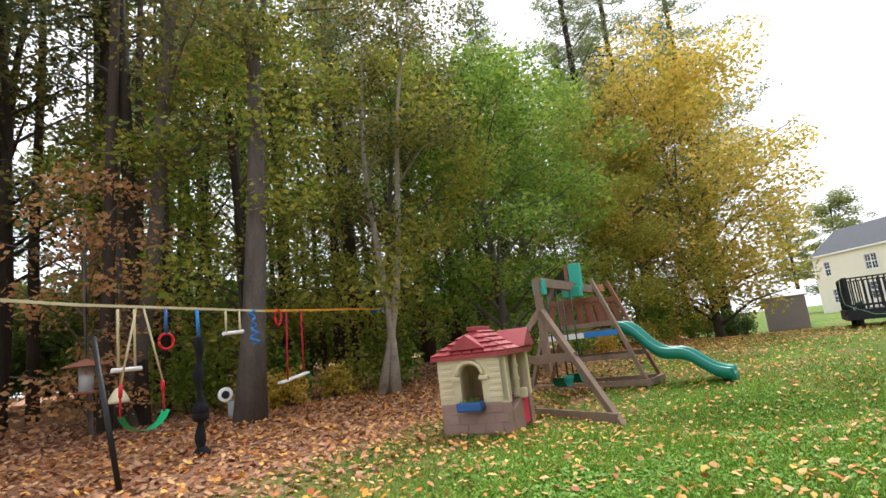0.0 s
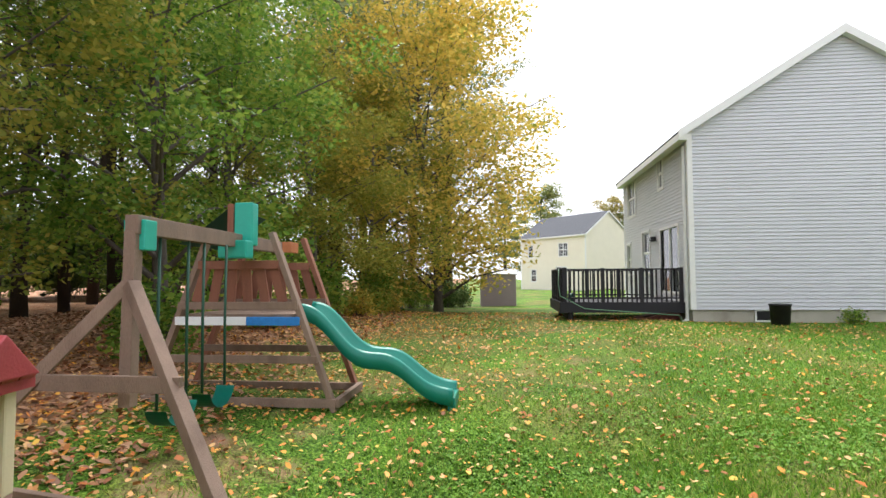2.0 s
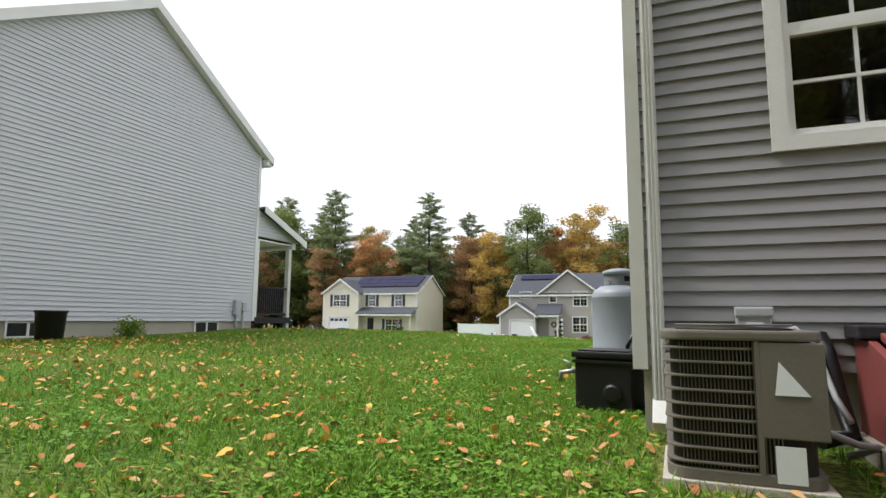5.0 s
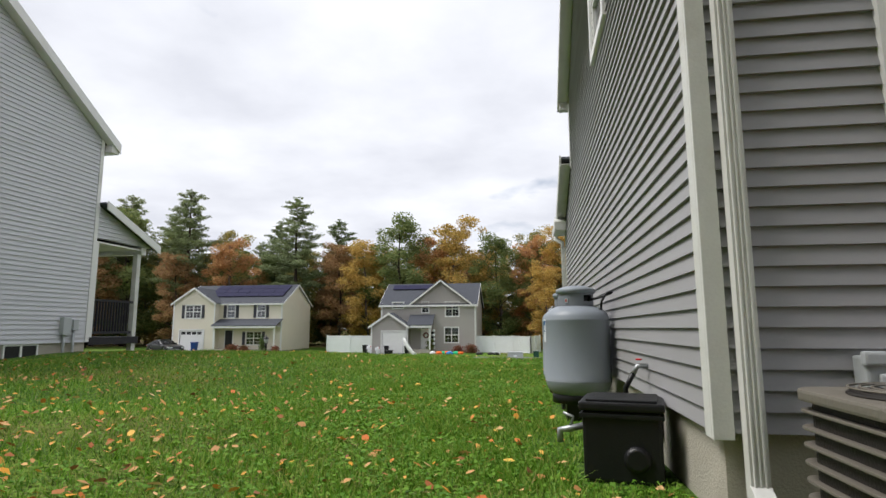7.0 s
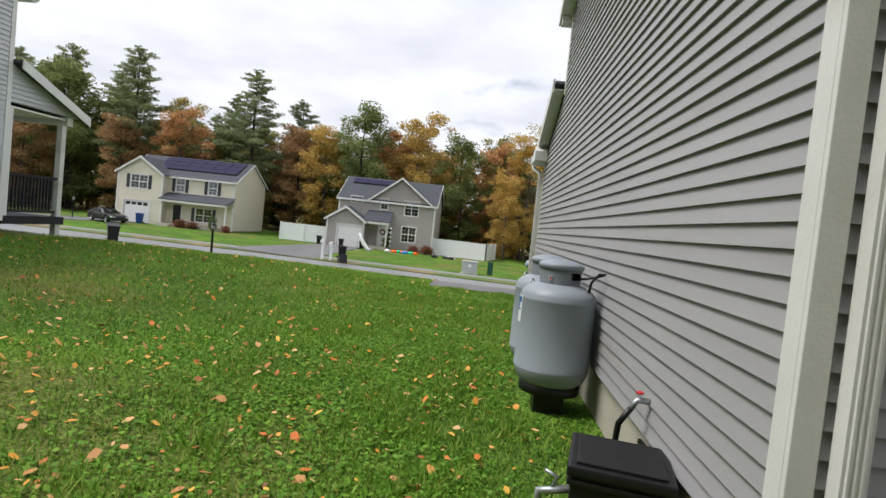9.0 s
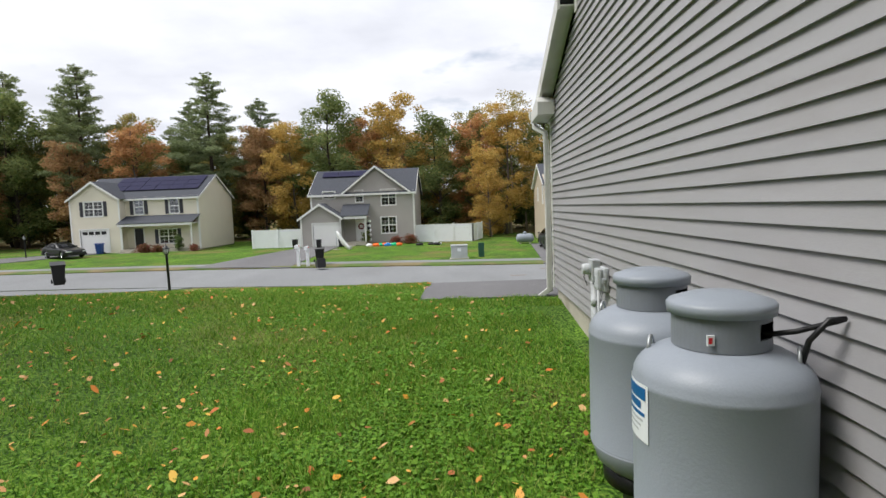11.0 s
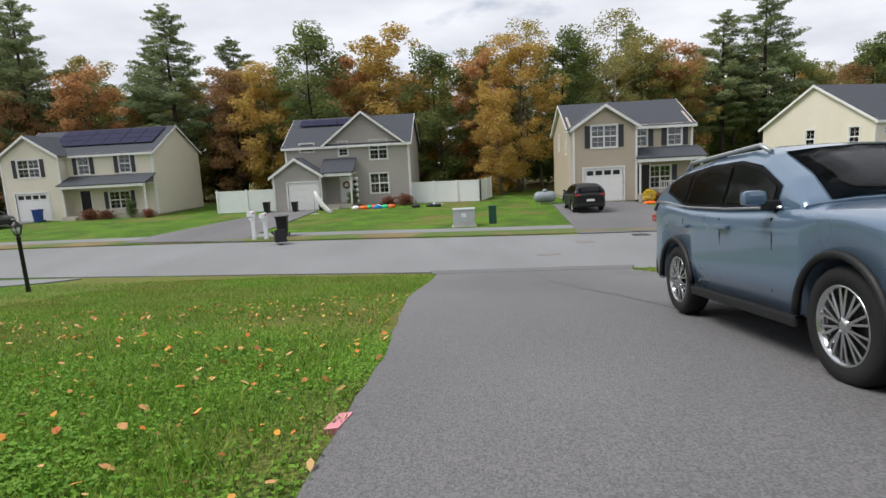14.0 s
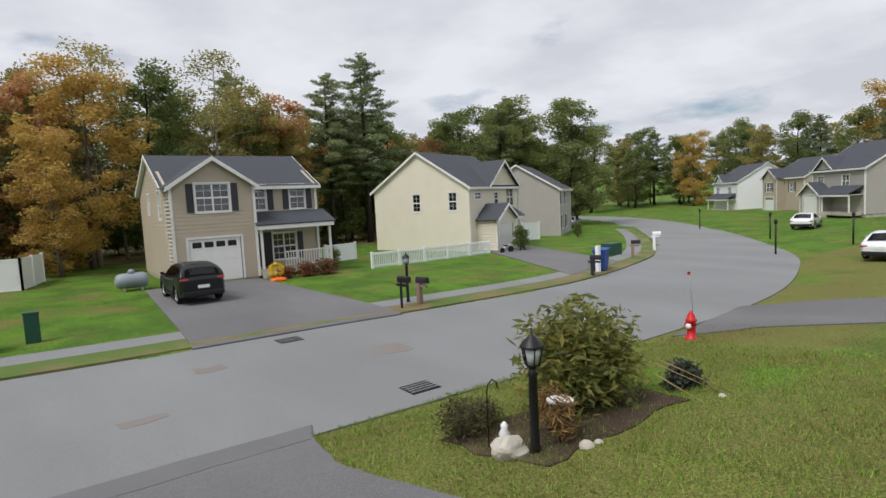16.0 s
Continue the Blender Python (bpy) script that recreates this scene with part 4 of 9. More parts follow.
def far_house(name, label, m, w, depth, base, eave, slope, siding, garage=None, ell=None, porch=None, wins=(), side_wins=(), gable=None, solar=False, shutters=0.0, door=None):
    """A two-storey house: local x along its front (front at y = 0, facing -y), ridge along x. base and eave are heights above the local origin."""
    t = thing(name, label, "house", m)
    peak = eave + slope * depth / 2
    holes = [(x, x + a, z, z + b) for x, z, a, b, *_ in wins]
    rows = [z for z in np.arange(base + 0.25, eave, 0.21)] + [eave]
    wall = part("wall", wall_mesh(bands([base + 0.25, eave], lambda z: (0, w), holes), lambda u, o, z: (u, -o, z), -0.14, 0.0), siding, t)
    tagged(part("siding", wall_mesh(bands(rows, lambda z: (0, w), holes), lambda u, o, z: (u, -o, z), 0.001, 0.02, 0.21, base + 0.25), siding, wall), kind="stuff")
    ext = gable_extent(0, depth, eave, slope)
    srows = [z for z in np.arange(base + 0.25, peak, 0.21)] + [peak - 0.01]
    for x, sgn, sw in ((0, -1, [s for s in side_wins if s[4] < 0]), (w, 1, [s for s in side_wins if s[4] > 0])):
        sh = [(y, y + a, z, z + b) for y, z, a, b, _ in sw]
        wall = part("wall", wall_mesh(bands([base + 0.25, eave, peak - 0.01], ext, sh), lambda u, o, z, x=x, s=sgn: (x + s * o, u, z), -0.14, 0.0), siding, t)
        tagged(part("siding", wall_mesh(bands(srows, ext, sh), lambda u, o, z, x=x, s=sgn: (x + s * o, u, z), 0.001, 0.02, 0.21, base + 0.25), siding, wall), kind="stuff")
        for y, z, a, b, _ in sw:
            window(t, pose(x, y + (a if sgn < 0 else 0), z, 0, 0, -90 if sgn < 0 else 90), a, b, (1, 1), (2, 2))
        part("corner_board", box(x - 0.06 if sgn < 0 else x - 0.1, x + 0.1 if sgn < 0 else x + 0.06, -0.05, -0.022, base + 0.25, eave), TRIM, t)
        x0 = x + sgn * 0.25
        rake(t, (-0.3, eave - 0.16), (depth / 2, peak + 0.02), 0.2, min(x0, x0), x - 0.03 if sgn < 0 else x + 0.03) if sgn < 0 else [
            part("rake_board", extrude_poly([(y0, z0), (depth / 2, peak + 0.02), (depth / 2, peak - 0.18), (y0, z0 - 0.2)], "x", x0 - 0.03, x0), TRIM, t) for y0, z0 in ((-0.3, eave - 0.16), (depth + 0.3, eave - 0.16))]
        if sgn < 0:
            rake(t, (depth + 0.3, eave - 0.16), (depth / 2 + 0.002, peak + 0.02), 0.2, x0, x - 0.03)
    part("wall", box(0.14, w - 0.14, depth - 0.14, depth, base + 0.25, eave), siding, t)
    part("foundation", box(0.04, w - 0.04, 0.04, depth - 0.04, base - 0.8, base + 0.25), CONCRETE, t)
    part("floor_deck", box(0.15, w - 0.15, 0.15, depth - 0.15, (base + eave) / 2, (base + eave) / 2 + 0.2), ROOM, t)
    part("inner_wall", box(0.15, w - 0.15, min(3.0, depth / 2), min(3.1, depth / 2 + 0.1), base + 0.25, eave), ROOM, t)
    for s in (0, 1):
        y0 = -0.32 if s == 0 else depth + 0.32
        roof_plane(t, (-0.21, y0, eave - 0.18), (w + 0.21, y0, eave - 0.18), (w + 0.21, depth / 2 + 0.002 * s, peak + 0.02), (-0.21, depth / 2 + 0.002 * s, peak + 0.02), 0.06)
    part("fascia", box(-0.25, w + 0.25, -0.34, -0.31, eave - 0.34, eave - 0.16), TRIM, t)
    part("soffit", box(-0.25, w + 0.25, -0.31, -0.06, eave - 0.34, eave - 0.31), TRIM, t)
    part("downspout", box(w - 0.12, w - 0.04, -0.12, -0.055, base + 0.2, eave - 0.34), TRIM, t)
    for x, z, a, b, *o in wins:
        two = 2 if a > 1.15 else 1
        window(t, pose(x, 0, z), a, b, (two, 1), (2, 2), 0.08, 0.0 if shutters else 0.55, shutters=shutters if b > 0.9 else 0)
    if gable:  # a cross gable on the front roof
        x0, x1, out = gable
        xm, hz = (x0 + x1) / 2, (x1 - x0) / 2 * 0.72
        ex = lambda z: (x0 + 0.25 + (z - eave) / 0.72, x1 - 0.25 - (z - eave) / 0.72)
        tagged(part("gable", wall_mesh(bands([*np.arange(eave, eave + hz - 0.2, 0.21), eave + hz - 0.2], ex, []), lambda u, o, z: (u, -out - 0.01 - o, z), -0.1, 0.02, 0.21, eave), siding, t), kind="stuff")
        run = min(depth / 2, hz / slope)
        for a, b in ((x0, xm), (x1, xm)):
            roof_plane(t, (a, -out - 0.3, eave - 0.1), (a, run * 0.15, eave - 0.1), (b, run + 0.4, eave + hz + 0.05), (b, -out - 0.3, eave + hz + 0.05), 0.06)
            part("rake_board", extrude_poly([(a, eave - 0.12), (b, eave + hz + 0.03), (b, eave + hz - 0.17), (a, eave - 0.32)], "y", -out - 0.33, -out - 0.3), TRIM, t)
    if ell:  # a wing in front, with its own gable
        x0, x1, out, top = ell
        gh = (x1 - x0) / 2 * 0.66
        ew = lambda z: (x0, x1) if z <= top else (x0 + (z - top) / 0.66, x1 - (z - top) / 0.66)
        hl = [(x, x + a, z, z + b) for x, z, a, b in (garage or [])[1:]] if garage else []
        gx, gw, gh2 = garage[0] if garage else (0, 0, 0)
        if garage:
            hl = hl + [(gx, gx + gw, base + 0.1, base + 0.1 + gh2)]
        rr = [*np.arange(base + 0.1, top + gh, 0.21), top + gh - 0.02]
        wall = part("wall", wall_mesh(bands([base + 0.1, top, top + gh - 0.02], ew, hl), lambda u, o, z: (u, -out - o, z), -0.14, 0.0), siding, t)
        tagged(part("siding", wall_mesh(bands(rr, ew, hl), lambda u, o, z: (u, -out - o, z), 0.001, 0.02, 0.21, base + 0.1), siding, wall), kind="stuff")
        for x in (x0, x1):
            s = -1 if x == x0 else 1
            tagged(part("siding", wall_mesh(bands([*np.arange(base + 0.1, top, 0.21), top], lambda z: (-out + 0.02, -0.001), []), lambda u, o, z, x=x, s=s: (x + s * o, u, z), -0.14, 0.02, 0.21, base + 0.1), siding, t), kind="stuff")
            part("corner_board", box(x - 0.07 if s < 0 else x - 0.08, x + 0.08 if s < 0 else x + 0.07, -out - 0.05, -out - 0.022, base + 0.1, top), TRIM, t)
            xm = (x0 + x1) / 2
            xe = x + s * 0.28
            roof_plane(t, (xe, -out - 0.3, top - 0.14), (xe, 0.3 if top > eave - 0.3 else -0.05, top - 0.14), (xm, depth / 2 if top > eave - 0.3 else -0.03, top + gh + 0.05), (xm, -out - 0.3, top + gh + 0.05), 0.06)
            part("rake_board", extrude_poly([(xe, top - 0.16), (xm, top + gh + 0.03), (xm, top + gh - 0.2), (xe, top - 0.38)], "y", -out - 0.34, -out - 0.3), TRIM, t)
        part("foundation", box(x0 + 0.04, x1 - 0.04, -out + 0.04, 0, base - 0.8, base + 0.1), CONCRETE, t)
        if garage:
            gd = part("garage_door", box(gx + 0.02, gx + gw - 0.02, -out + 0.04, -out + 0.08, base + 0.1, base + 0.1 + gh2), GARAGE, t)
            for r in range(4):
                part("panel", box(gx + 0.03, gx + gw - 0.03, -out + 0.02, -out + 0.04, base + 0.12 + r * gh2 / 4, base + 0.09 + (r + 1) * gh2 / 4, 0.006), GARAGE, gd)
            if shutters:
                for k in range(4):
                    part("pane", box(gx + 0.2 + k * (gw - 0.3) / 4, gx + 0.05 + (k + 1) * (gw - 0.3) / 4, -out + 0.012, -out + 0.02, base + gh2 * 0.84, base + gh2 * 0.97), BLACK_P, gd)
            bm = box(gx - 0.12, gx, -out - 0.05, -out + 0.06, base + 0.1, base + gh2 + 0.22)
            box(gx + gw, gx + gw + 0.12, -out - 0.05, -out + 0.06, base + 0.1, base + gh2 + 0.22, bm=bm)
            box(gx, gx + gw, -out - 0.05, -out + 0.06, base + 0.1 + gh2, base + gh2 + 0.22, bm=bm)
            part("door_casing", bm, TRIM, t)
            for x, z, a, b in garage[1:]:
                window(t, pose(x, -out, z), a, b, (2 if a > 1.2 else 1, 1), (2, 2), shutters=shutters)
    if porch:
        x0, x1, out, z0, z1, rail = porch
        roof_plane(t, (x0 - 0.1, -out - 0.25, z0), (x1 + 0.25, -out - 0.25, z0), (x1 + 0.25, -0.03, z1), (x0 - 0.1, -0.03, z1), 0.06, name="porch_roof")
        part("porch_beam", box(x0, x1 + 0.15, -out - 0.2, -out, z0 - 0.3, z0 - 0.08), TRIM, t)
        part("porch_ceiling", box(x0, x1 + 0.15, -out, -0.03, z0 - 0.14, z0 - 0.1), TRIM, t)
        part("porch_floor", box(x0, x1, -out, -0.03, base + 0.1, base + 0.45), CONCRETE, t)
        for k in range(2):
            part("porch_step", box(x0 + 0.1, x0 + 1.3, -out - 0.3 * (k + 1), -out - 0.3 * k, base - 0.4, base + 0.3 - 0.16 * k), CONCRETE, t)
        for x in ((x0 + 0.15, x1 - 0.12) if x1 - x0 > 2.5 else (x1 - 0.12,)):
            part("porch_post", box(x, x + 0.14, -out + 0.02, -out + 0.16, base + 0.45, z0 - 0.14, 0.01), TRIM, t)
        if rail:
            r = part("railing", box(x0 + 1.5, x1 - 0.1, -out + 0.06, -out + 0.12, base + 1.3, base + 1.37), TRIM, t)
            for k in range(int((x1 - x0 - 1.6) / 0.16)):
                part("baluster", box(x0 + 1.55 + k * 0.16, x0 + 1.59 + k * 0.16, -out + 0.07, -out + 0.11, base + 0.5, base + 1.3), TRIM, r)
    if door:
        x, z = door
        part("door", box(x, x + 0.92, -0.07, -0.025, z, z + 2.05, 0.01), GARAGE if not shutters else BLACK_P, t)
        bm = box(x - 0.1, x, -0.075, -0.022, z, z + 2.15)
        box(x + 0.92, x + 1.02, -0.075, -0.022, z, z + 2.15, bm=bm)
        part("door_casing", bm, TRIM, t)
    if solar:
        ang = math.atan(slope)
        for i in range(solar[0]):
            for j in range(solar[1]):
                bm = box(0, 1.55, 0, 0.98, 0.05, 0.09, 0.004)
                bm.transform(pose(solar[2] + i * 1.6, solar[3] + j * 1.03 * math.cos(ang), eave - 0.1 + slope * (solar[3] + 0.3) + j * 1.03 * math.sin(ang), math.degrees(ang), 0, 0))
                part("solar_panel", bm, SOLAR, t)
    return t


# grey house across the street
far_house("house", "grey two-storey house with white garage door across the street", pose(-15.95, 54, 0.1), 10.0, 7.6, -2.3, 2.85, 0.62, GREY_H,
          garage=((0.6, 2.45, 2.15),), ell=(-0.5, 3.2, 2.0, 0.62), porch=(3.2, 5.5, 1.6, 0.62, 1.7, False),
          wins=((1.2, 2.35, 1.15, 0.62), (4.35, 1.9, 0.72, 1.1), (6.85, 1.5, 1.4, 1.5), (6.75, -1.2, 1.45, 1.55)), gable=(3.0, 9.75, 0.05), solar=(3, 1, 0.6, 2.5), door=(4.35, -1.85))
# tan house with a porch
far_house("house", "tan two-storey house with dark shutters and front porch", pose(*nearer(6.2, 50.9, 0.96), 0.05) @ Matrix.Scale(0.96, 4), 8.7, 8.0, -2.4, 3.0, 0.5, TAN,
          garage=((0.7, 2.75, 2.35), (1.25, 1.5, 1.75, 1.5)), ell=(0.0, 4.35, 1.4, 3.0), porch=(4.4, 8.9, 1.5, 0.62, 1.35, True),
          wins=((4.65, 1.45, 0.85, 1.45), (7.0, 1.45, 0.95, 1.45), (5.7, -1.6, 1.5, 1.6)), side_wins=((4.6, 1.5, 0.5, 1.2, -1), (1.2, 1.2, 0.6, 1.6, -1)), shutters=0.36, door=(4.75, -1.95))
# cream house with solar panels
far_house("house", "cream two-storey house with solar panels and dark shutters", pose(*nearer(-42.0, 57.6, 0.95), 0.06) @ Matrix.Scale(0.95, 4), 13.0, 8.4, -2.4, 3.45, 0.56, CREAM,
          garage=((0.9, 3.0, 2.5), (1.5, 1.6, 1.95, 1.5)), ell=(0.0, 5.2, 1.2, 3.45), porch=(5.3, 12.9, 1.7, 0.72, 1.5, False),
          wins=((6.1, 1.65, 1.0, 1.55), (9.9, 1.65, 1.0, 1.55), (8.6, -1.5, 1.9, 1.5)), solar=(6, 3, 2.9, 1.2), shutters=0.36, door=(6.0, -1.9))
# cream house with the white fence
far_house("house", "pale cream two-storey house beside a white picket fence", pose(27.4, 50.5, -0.55, 0, 0, 20), 8.6, 9.4, -2.3, 3.1, 0.62, CREAM,
          garage=((1.4, 2.3, 2.2),), ell=(1.0, 4.2, 1.8, 0.5), porch=(4.2, 6.0, 1.5, 0.5, 1.6, False),
          wins=((0.9, 2.0, 1.0, 0.5), (4.1, 1.4, 0.7, 1.1), (6.3, 1.3, 1.3, 1.5), (6.3, -1.4, 1.3, 1.5)), side_wins=((1.1, 1.2, 0.75, 1.4, -1), (4.6, 1.2, 0.75, 1.4, -1)), gable=(2.8, 8.5, 0.05))
far_house("house", "plain grey two-storey house beyond the cream one", pose(45.5, 57.5, -0.75, 0, 0, 33), 8.6, 9.0, -2.4, 3.0, 0.6, GREY_H,
          wins=((1.2, 1.2, 1.0, 1.4), (4.4, 1.2, 1.0, 1.4), (1.2, -1.4, 1.0, 1.4), (4.4, -1.4, 1.0, 1.4)), shutters=0.3)
far_house("house", "distant pale grey house among the trees", pose(104, 128, -1.0, 0, 0, -20), 10, 8, -2.0, 3.0, 0.55, GREY_H, wins=((1.5, 0.8, 1.2, 1.4), (6, 0.8, 1.2, 1.4)))
far_house("house", "distant white house with two dormer gables", pose(105.3, 71.9, -0.9, 0, 0, -130), 9.5, 10, -2.2, 3.2, 0.6, VINYL_W, wins=((1.2, 0.8, 1.2, 1.4), (6, 0.8, 1.2, 1.4)), gable=(0.5, 4.5, 0.05), porch=(0.5, 9.0, 1.5, 0.2, 1.1, False))
far_house("house", "distant tan house with a white garage door", pose(96.7, 58.2, -0.7, 0, 0, -130), 9.5, 9.5, -2.2, 3.2, 0.6, TAN, garage=((0.7, 2.6, 2.3), (1.2, 1.0, 1.6, 1.4)), ell=(0, 4.2, 1.2, 3.2), wins=((5.6, 0.9, 1.2, 1.4),), shutters=0.3)
far_house("house", "distant grey house with dormer windows", pose(78.6, 45.6, -0.3, 0, 0, -130), 9.5, 10, -2.2, 3.2, 0.6, GREY_H, garage=((0.7, 2.6, 2.3),), ell=(0, 4.0, 1.5, 0.4), porch=(4.0, 9.0, 1.5, 0.3, 1.2, False), wins=((1.0, 1.0, 1.2, 1.4), (5.6, 1.0, 1.2, 1.4)), gable=(0.4, 4.4, 0.05))


# ---- the neighbour's house with its deck and porch ----
NX, NY0, NY1, N_EAVE, N_SLOPE = -11.33, 1.08, 9.38, 5.2, 0.625
N_DEEP = 8.5
NB = thing("house", "light grey vinyl-sided house with a windowless gable side", "house")
N_PEAK = N_EAVE + N_SLOPE * (NY1 - NY0) / 2
N_SILL = 0.17


def n_extent(z):
    if z > N_EAVE:
        return NY0 + (z - N_EAVE) / N_SLOPE, NY1 - (z - N_EAVE) / N_SLOPE
    if 2.72 < z < 3.5:
        return NY0, NY1 + (3.5 - z) / 0.355
    return NY0, NY1


def n_wall(name, extent, holes, z0, z1, to_world, cuts):
    w = part(name, wall_mesh(bands(sorted([z0, *cuts, z1]), extent, holes), to_world, -0.14, 0.0), SIDING_N, NB)
    rows = [*np.arange(z0, z1 - 0.01, COURSE), z1]
    tagged(part("siding", wall_mesh(bands(rows, extent, holes), to_world, 0.001, 0.03, COURSE, z0), SIDING_N, w), kind="stuff")


n_wall("side_wall", n_extent, [], N_SILL, N_PEAK - 0.02, lambda u, o, z: (NX + o, u, z), [2.72, 3.5, N_EAVE])
NB_WINS = [(-18.9, -17.6, 3.55, 4.95), (-14.3, -13.75, 4.0, 5.0), (-14.2, -12.3, 0.55, 2.6), (-19.2, -18.6, 1.2, 2.4), (-16.6, -15.6, 1.2, 2.7)]
n_wall("back_wall", lambda z: (NX - N_DEEP, NX), NB_WINS, N_SILL, N_EAVE, lambda u, o, z: (u, NY0 - o, z), [])
for a, b, c, d in NB_WINS[:2] + NB_WINS[3:]:
    window(NB, pose(a, NY0, c), b - a, d - c, (2 if b - a > 1.2 else 1, 1), (2, 1), 0.08, 0.3)
sl = new("sliding_door")
sl.parent, sl.matrix_basis = NB, pose(-14.2, NY0, 0.55)
bm = bmesh.new()
for q in ((-0.08, 1.98, -0.05, 0.06, 2.05, 2.13), (-0.08, 0, -0.05, 0.06, 0, 2.05), (1.9, 1.98, -0.05, 0.06, 0, 2.05), (0.91, 0.99, -0.02, 0.05, 0, 2.05), (0, 1.9, -0.04, 0.05, 0, 0.08)):
    box(*q, bm=bm)
part("frame", bm, TRIM, sl)
for x in (0.01, 1.0):
    part("pane", box(x, x + 0.89, 0.02, 0.028, 0.08, 2.05), PANE, sl).visible_shadow = False
part("wall_lamp", box(-15.0, -14.7, NY0 - 0.2, NY0 - 0.025, 2.3, 2.45, 0.03), BLACK_M, NB)
part("front_wall", box(NX - N_DEEP, NX - 0.14, NY1 - 0.14, NY1, N_SILL, N_EAVE), SIDING_N, NB)
part("far_wall", box(NX - N_DEEP, NX - N_DEEP + 0.14, NY0 + 0.14, NY1 - 0.14, N_SILL, N_EAVE), SIDING_N, NB)
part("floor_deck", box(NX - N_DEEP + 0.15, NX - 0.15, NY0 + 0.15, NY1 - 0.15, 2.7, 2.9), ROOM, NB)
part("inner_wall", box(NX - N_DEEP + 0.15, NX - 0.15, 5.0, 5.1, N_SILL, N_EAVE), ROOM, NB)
part("foundation", box(NX - N_DEEP + 0.04, NX - 0.04, NY0 + 0.04, NY1 - 0.04, -1.2, N_SILL), CONCRETE, NB)
for y, mtl in ((2.78, BLACK_P), (7.25, BLACK_P)):
    bw = part("basement_window", box(NX - 0.035, NX - 0.02, y, y + 0.75, -0.12, 0.13), mtl, NB)
    bm = bmesh.new()
    for q in ((y - 0.04, y, -0.16, 0.17), (y + 0.75, y + 0.79, -0.16, 0.17), (y + 0.35, y + 0.4, -0.12, 0.13), (y, y + 0.75, -0.16, -0.12), (y, y + 0.75, 0.13, 0.17)):
        box(NX - 0.036, NX - 0.005, *q, bm=bm)
    part("window_frame", bm, TRIM, NB)
part("corner_board", box(NX - 0.1, NX + 0.035, NY0 - 0.035, NY0 - 0.022, N_SILL, N_EAVE), TRIM, NB)
part("corner_board", box(NX + 0.022, NX + 0.035, NY0 - 0.02, NY0 + 0.11, N_SILL, N_EAVE), TRIM, NB)
part("corner_board", box(NX + 0.022, NX + 0.035, NY1 - 0.11, NY1, N_SILL, N_EAVE), TRIM, NB)
downspout(NB, NX - 0.2, NY0 - 0.07, -0.25, N_EAVE - 0.4, (0, -1), material=TRIM)
for s, y0 in ((0, NY0 - 0.3), (1, NY1 + 0.3)):
    roof_plane(NB, (NX + 0.218, y0, N_EAVE - 0.06), (NX - N_DEEP - 0.25, y0, N_EAVE - 0.06), (NX - N_DEEP - 0.25, (NY0 + NY1) / 2 + 0.002 * s, N_PEAK + 0.14), (NX + 0.218, (NY0 + NY1) / 2 + 0.002 * s, N_PEAK + 0.14), 0.06)
    bm = extrude_poly([(y0, N_EAVE - 0.03), ((NY0 + NY1) / 2 + 0.002 * s, N_PEAK + 0.17), ((NY0 + NY1) / 2 + 0.002 * s, N_PEAK - 0.07), (y0, N_EAVE - 0.27)], "x", NX + 0.22, NX + 0.25)
    part("rake_board", bm, TRIM, NB)
    bm = extrude_poly([(y0, N_EAVE - 0.23), ((NY0 + NY1) / 2 + 0.002 * s, N_PEAK - 0.04), ((NY0 + NY1) / 2 + 0.002 * s, N_PEAK - 0.06), (y0, N_EAVE - 0.25)], "x", NX + 0.03, NX + 0.219)
    part("soffit", bm, TRIM, NB)
    ye = (y0, NY0 - 0.04) if s == 0 else (NY1 + 0.04, y0)
    part("eave_box", box(NX - N_DEEP, NX + 0.2, ye[0], ye[1], N_EAVE - 0.3, N_EAVE - 0.12), TRIM, NB)
# porch at the street end
roof_plane(NB, (NX + 0.218, 11.5, 2.75), (NX - N_DEEP, 11.5, 2.75), (NX - N_DEEP, NY1, 3.6), (NX + 0.218, NY1, 3.6), 0.06, name="porch_roof")
part("rake_board", extrude_poly([(11.5, 2.78), (NY1 + 0.02, 3.63), (NY1 + 0.02, 3.42), (11.5, 2.57)], "x", NX + 0.22, NX + 0.25), TRIM, NB)
part("porch_beam", box(NX - N_DEEP, NX + 0.02, 11.02, 11.2, 2.5, 2.7), TRIM, NB)
part("porch_ceiling", box(NX - N_DEEP, NX - 0.02, NY1 + 0.02, 11.0, 2.6, 2.64), TRIM, NB)
part("porch_floor", box(NX - N_DEEP, NX, NY1 + 0.02, 11.15, 0.1, 0.28), BLACK_W, NB)
for y in (10.95,):
    part("porch_post", box(NX - 0.18, NX - 0.04, y, y + 0.14, 0.28, 2.5, 0.01), TRIM_OLD_SHADE, NB)
    part("porch_leg", box(NX - 0.18, NX - 0.04, y, y + 0.14, -0.9, 0.1), TRIM_OLD_SHADE, NB)
part("porch_post", box(NX - 0.16, NX - 0.02, NY1 + 0.03, NY1 + 0.15, 0.28, 2.6, 0.01), TRIM, NB)
rl = part("railing", box(NX - 0.13, NX - 0.06, NY1 + 0.16, 10.94, 1.16, 1.22), BLACK_W, NB)
part("railing", box(NX - 0.12, NX - 0.07, NY1 + 0.16, 10.94, 0.36, 0.42), BLACK_W, NB)
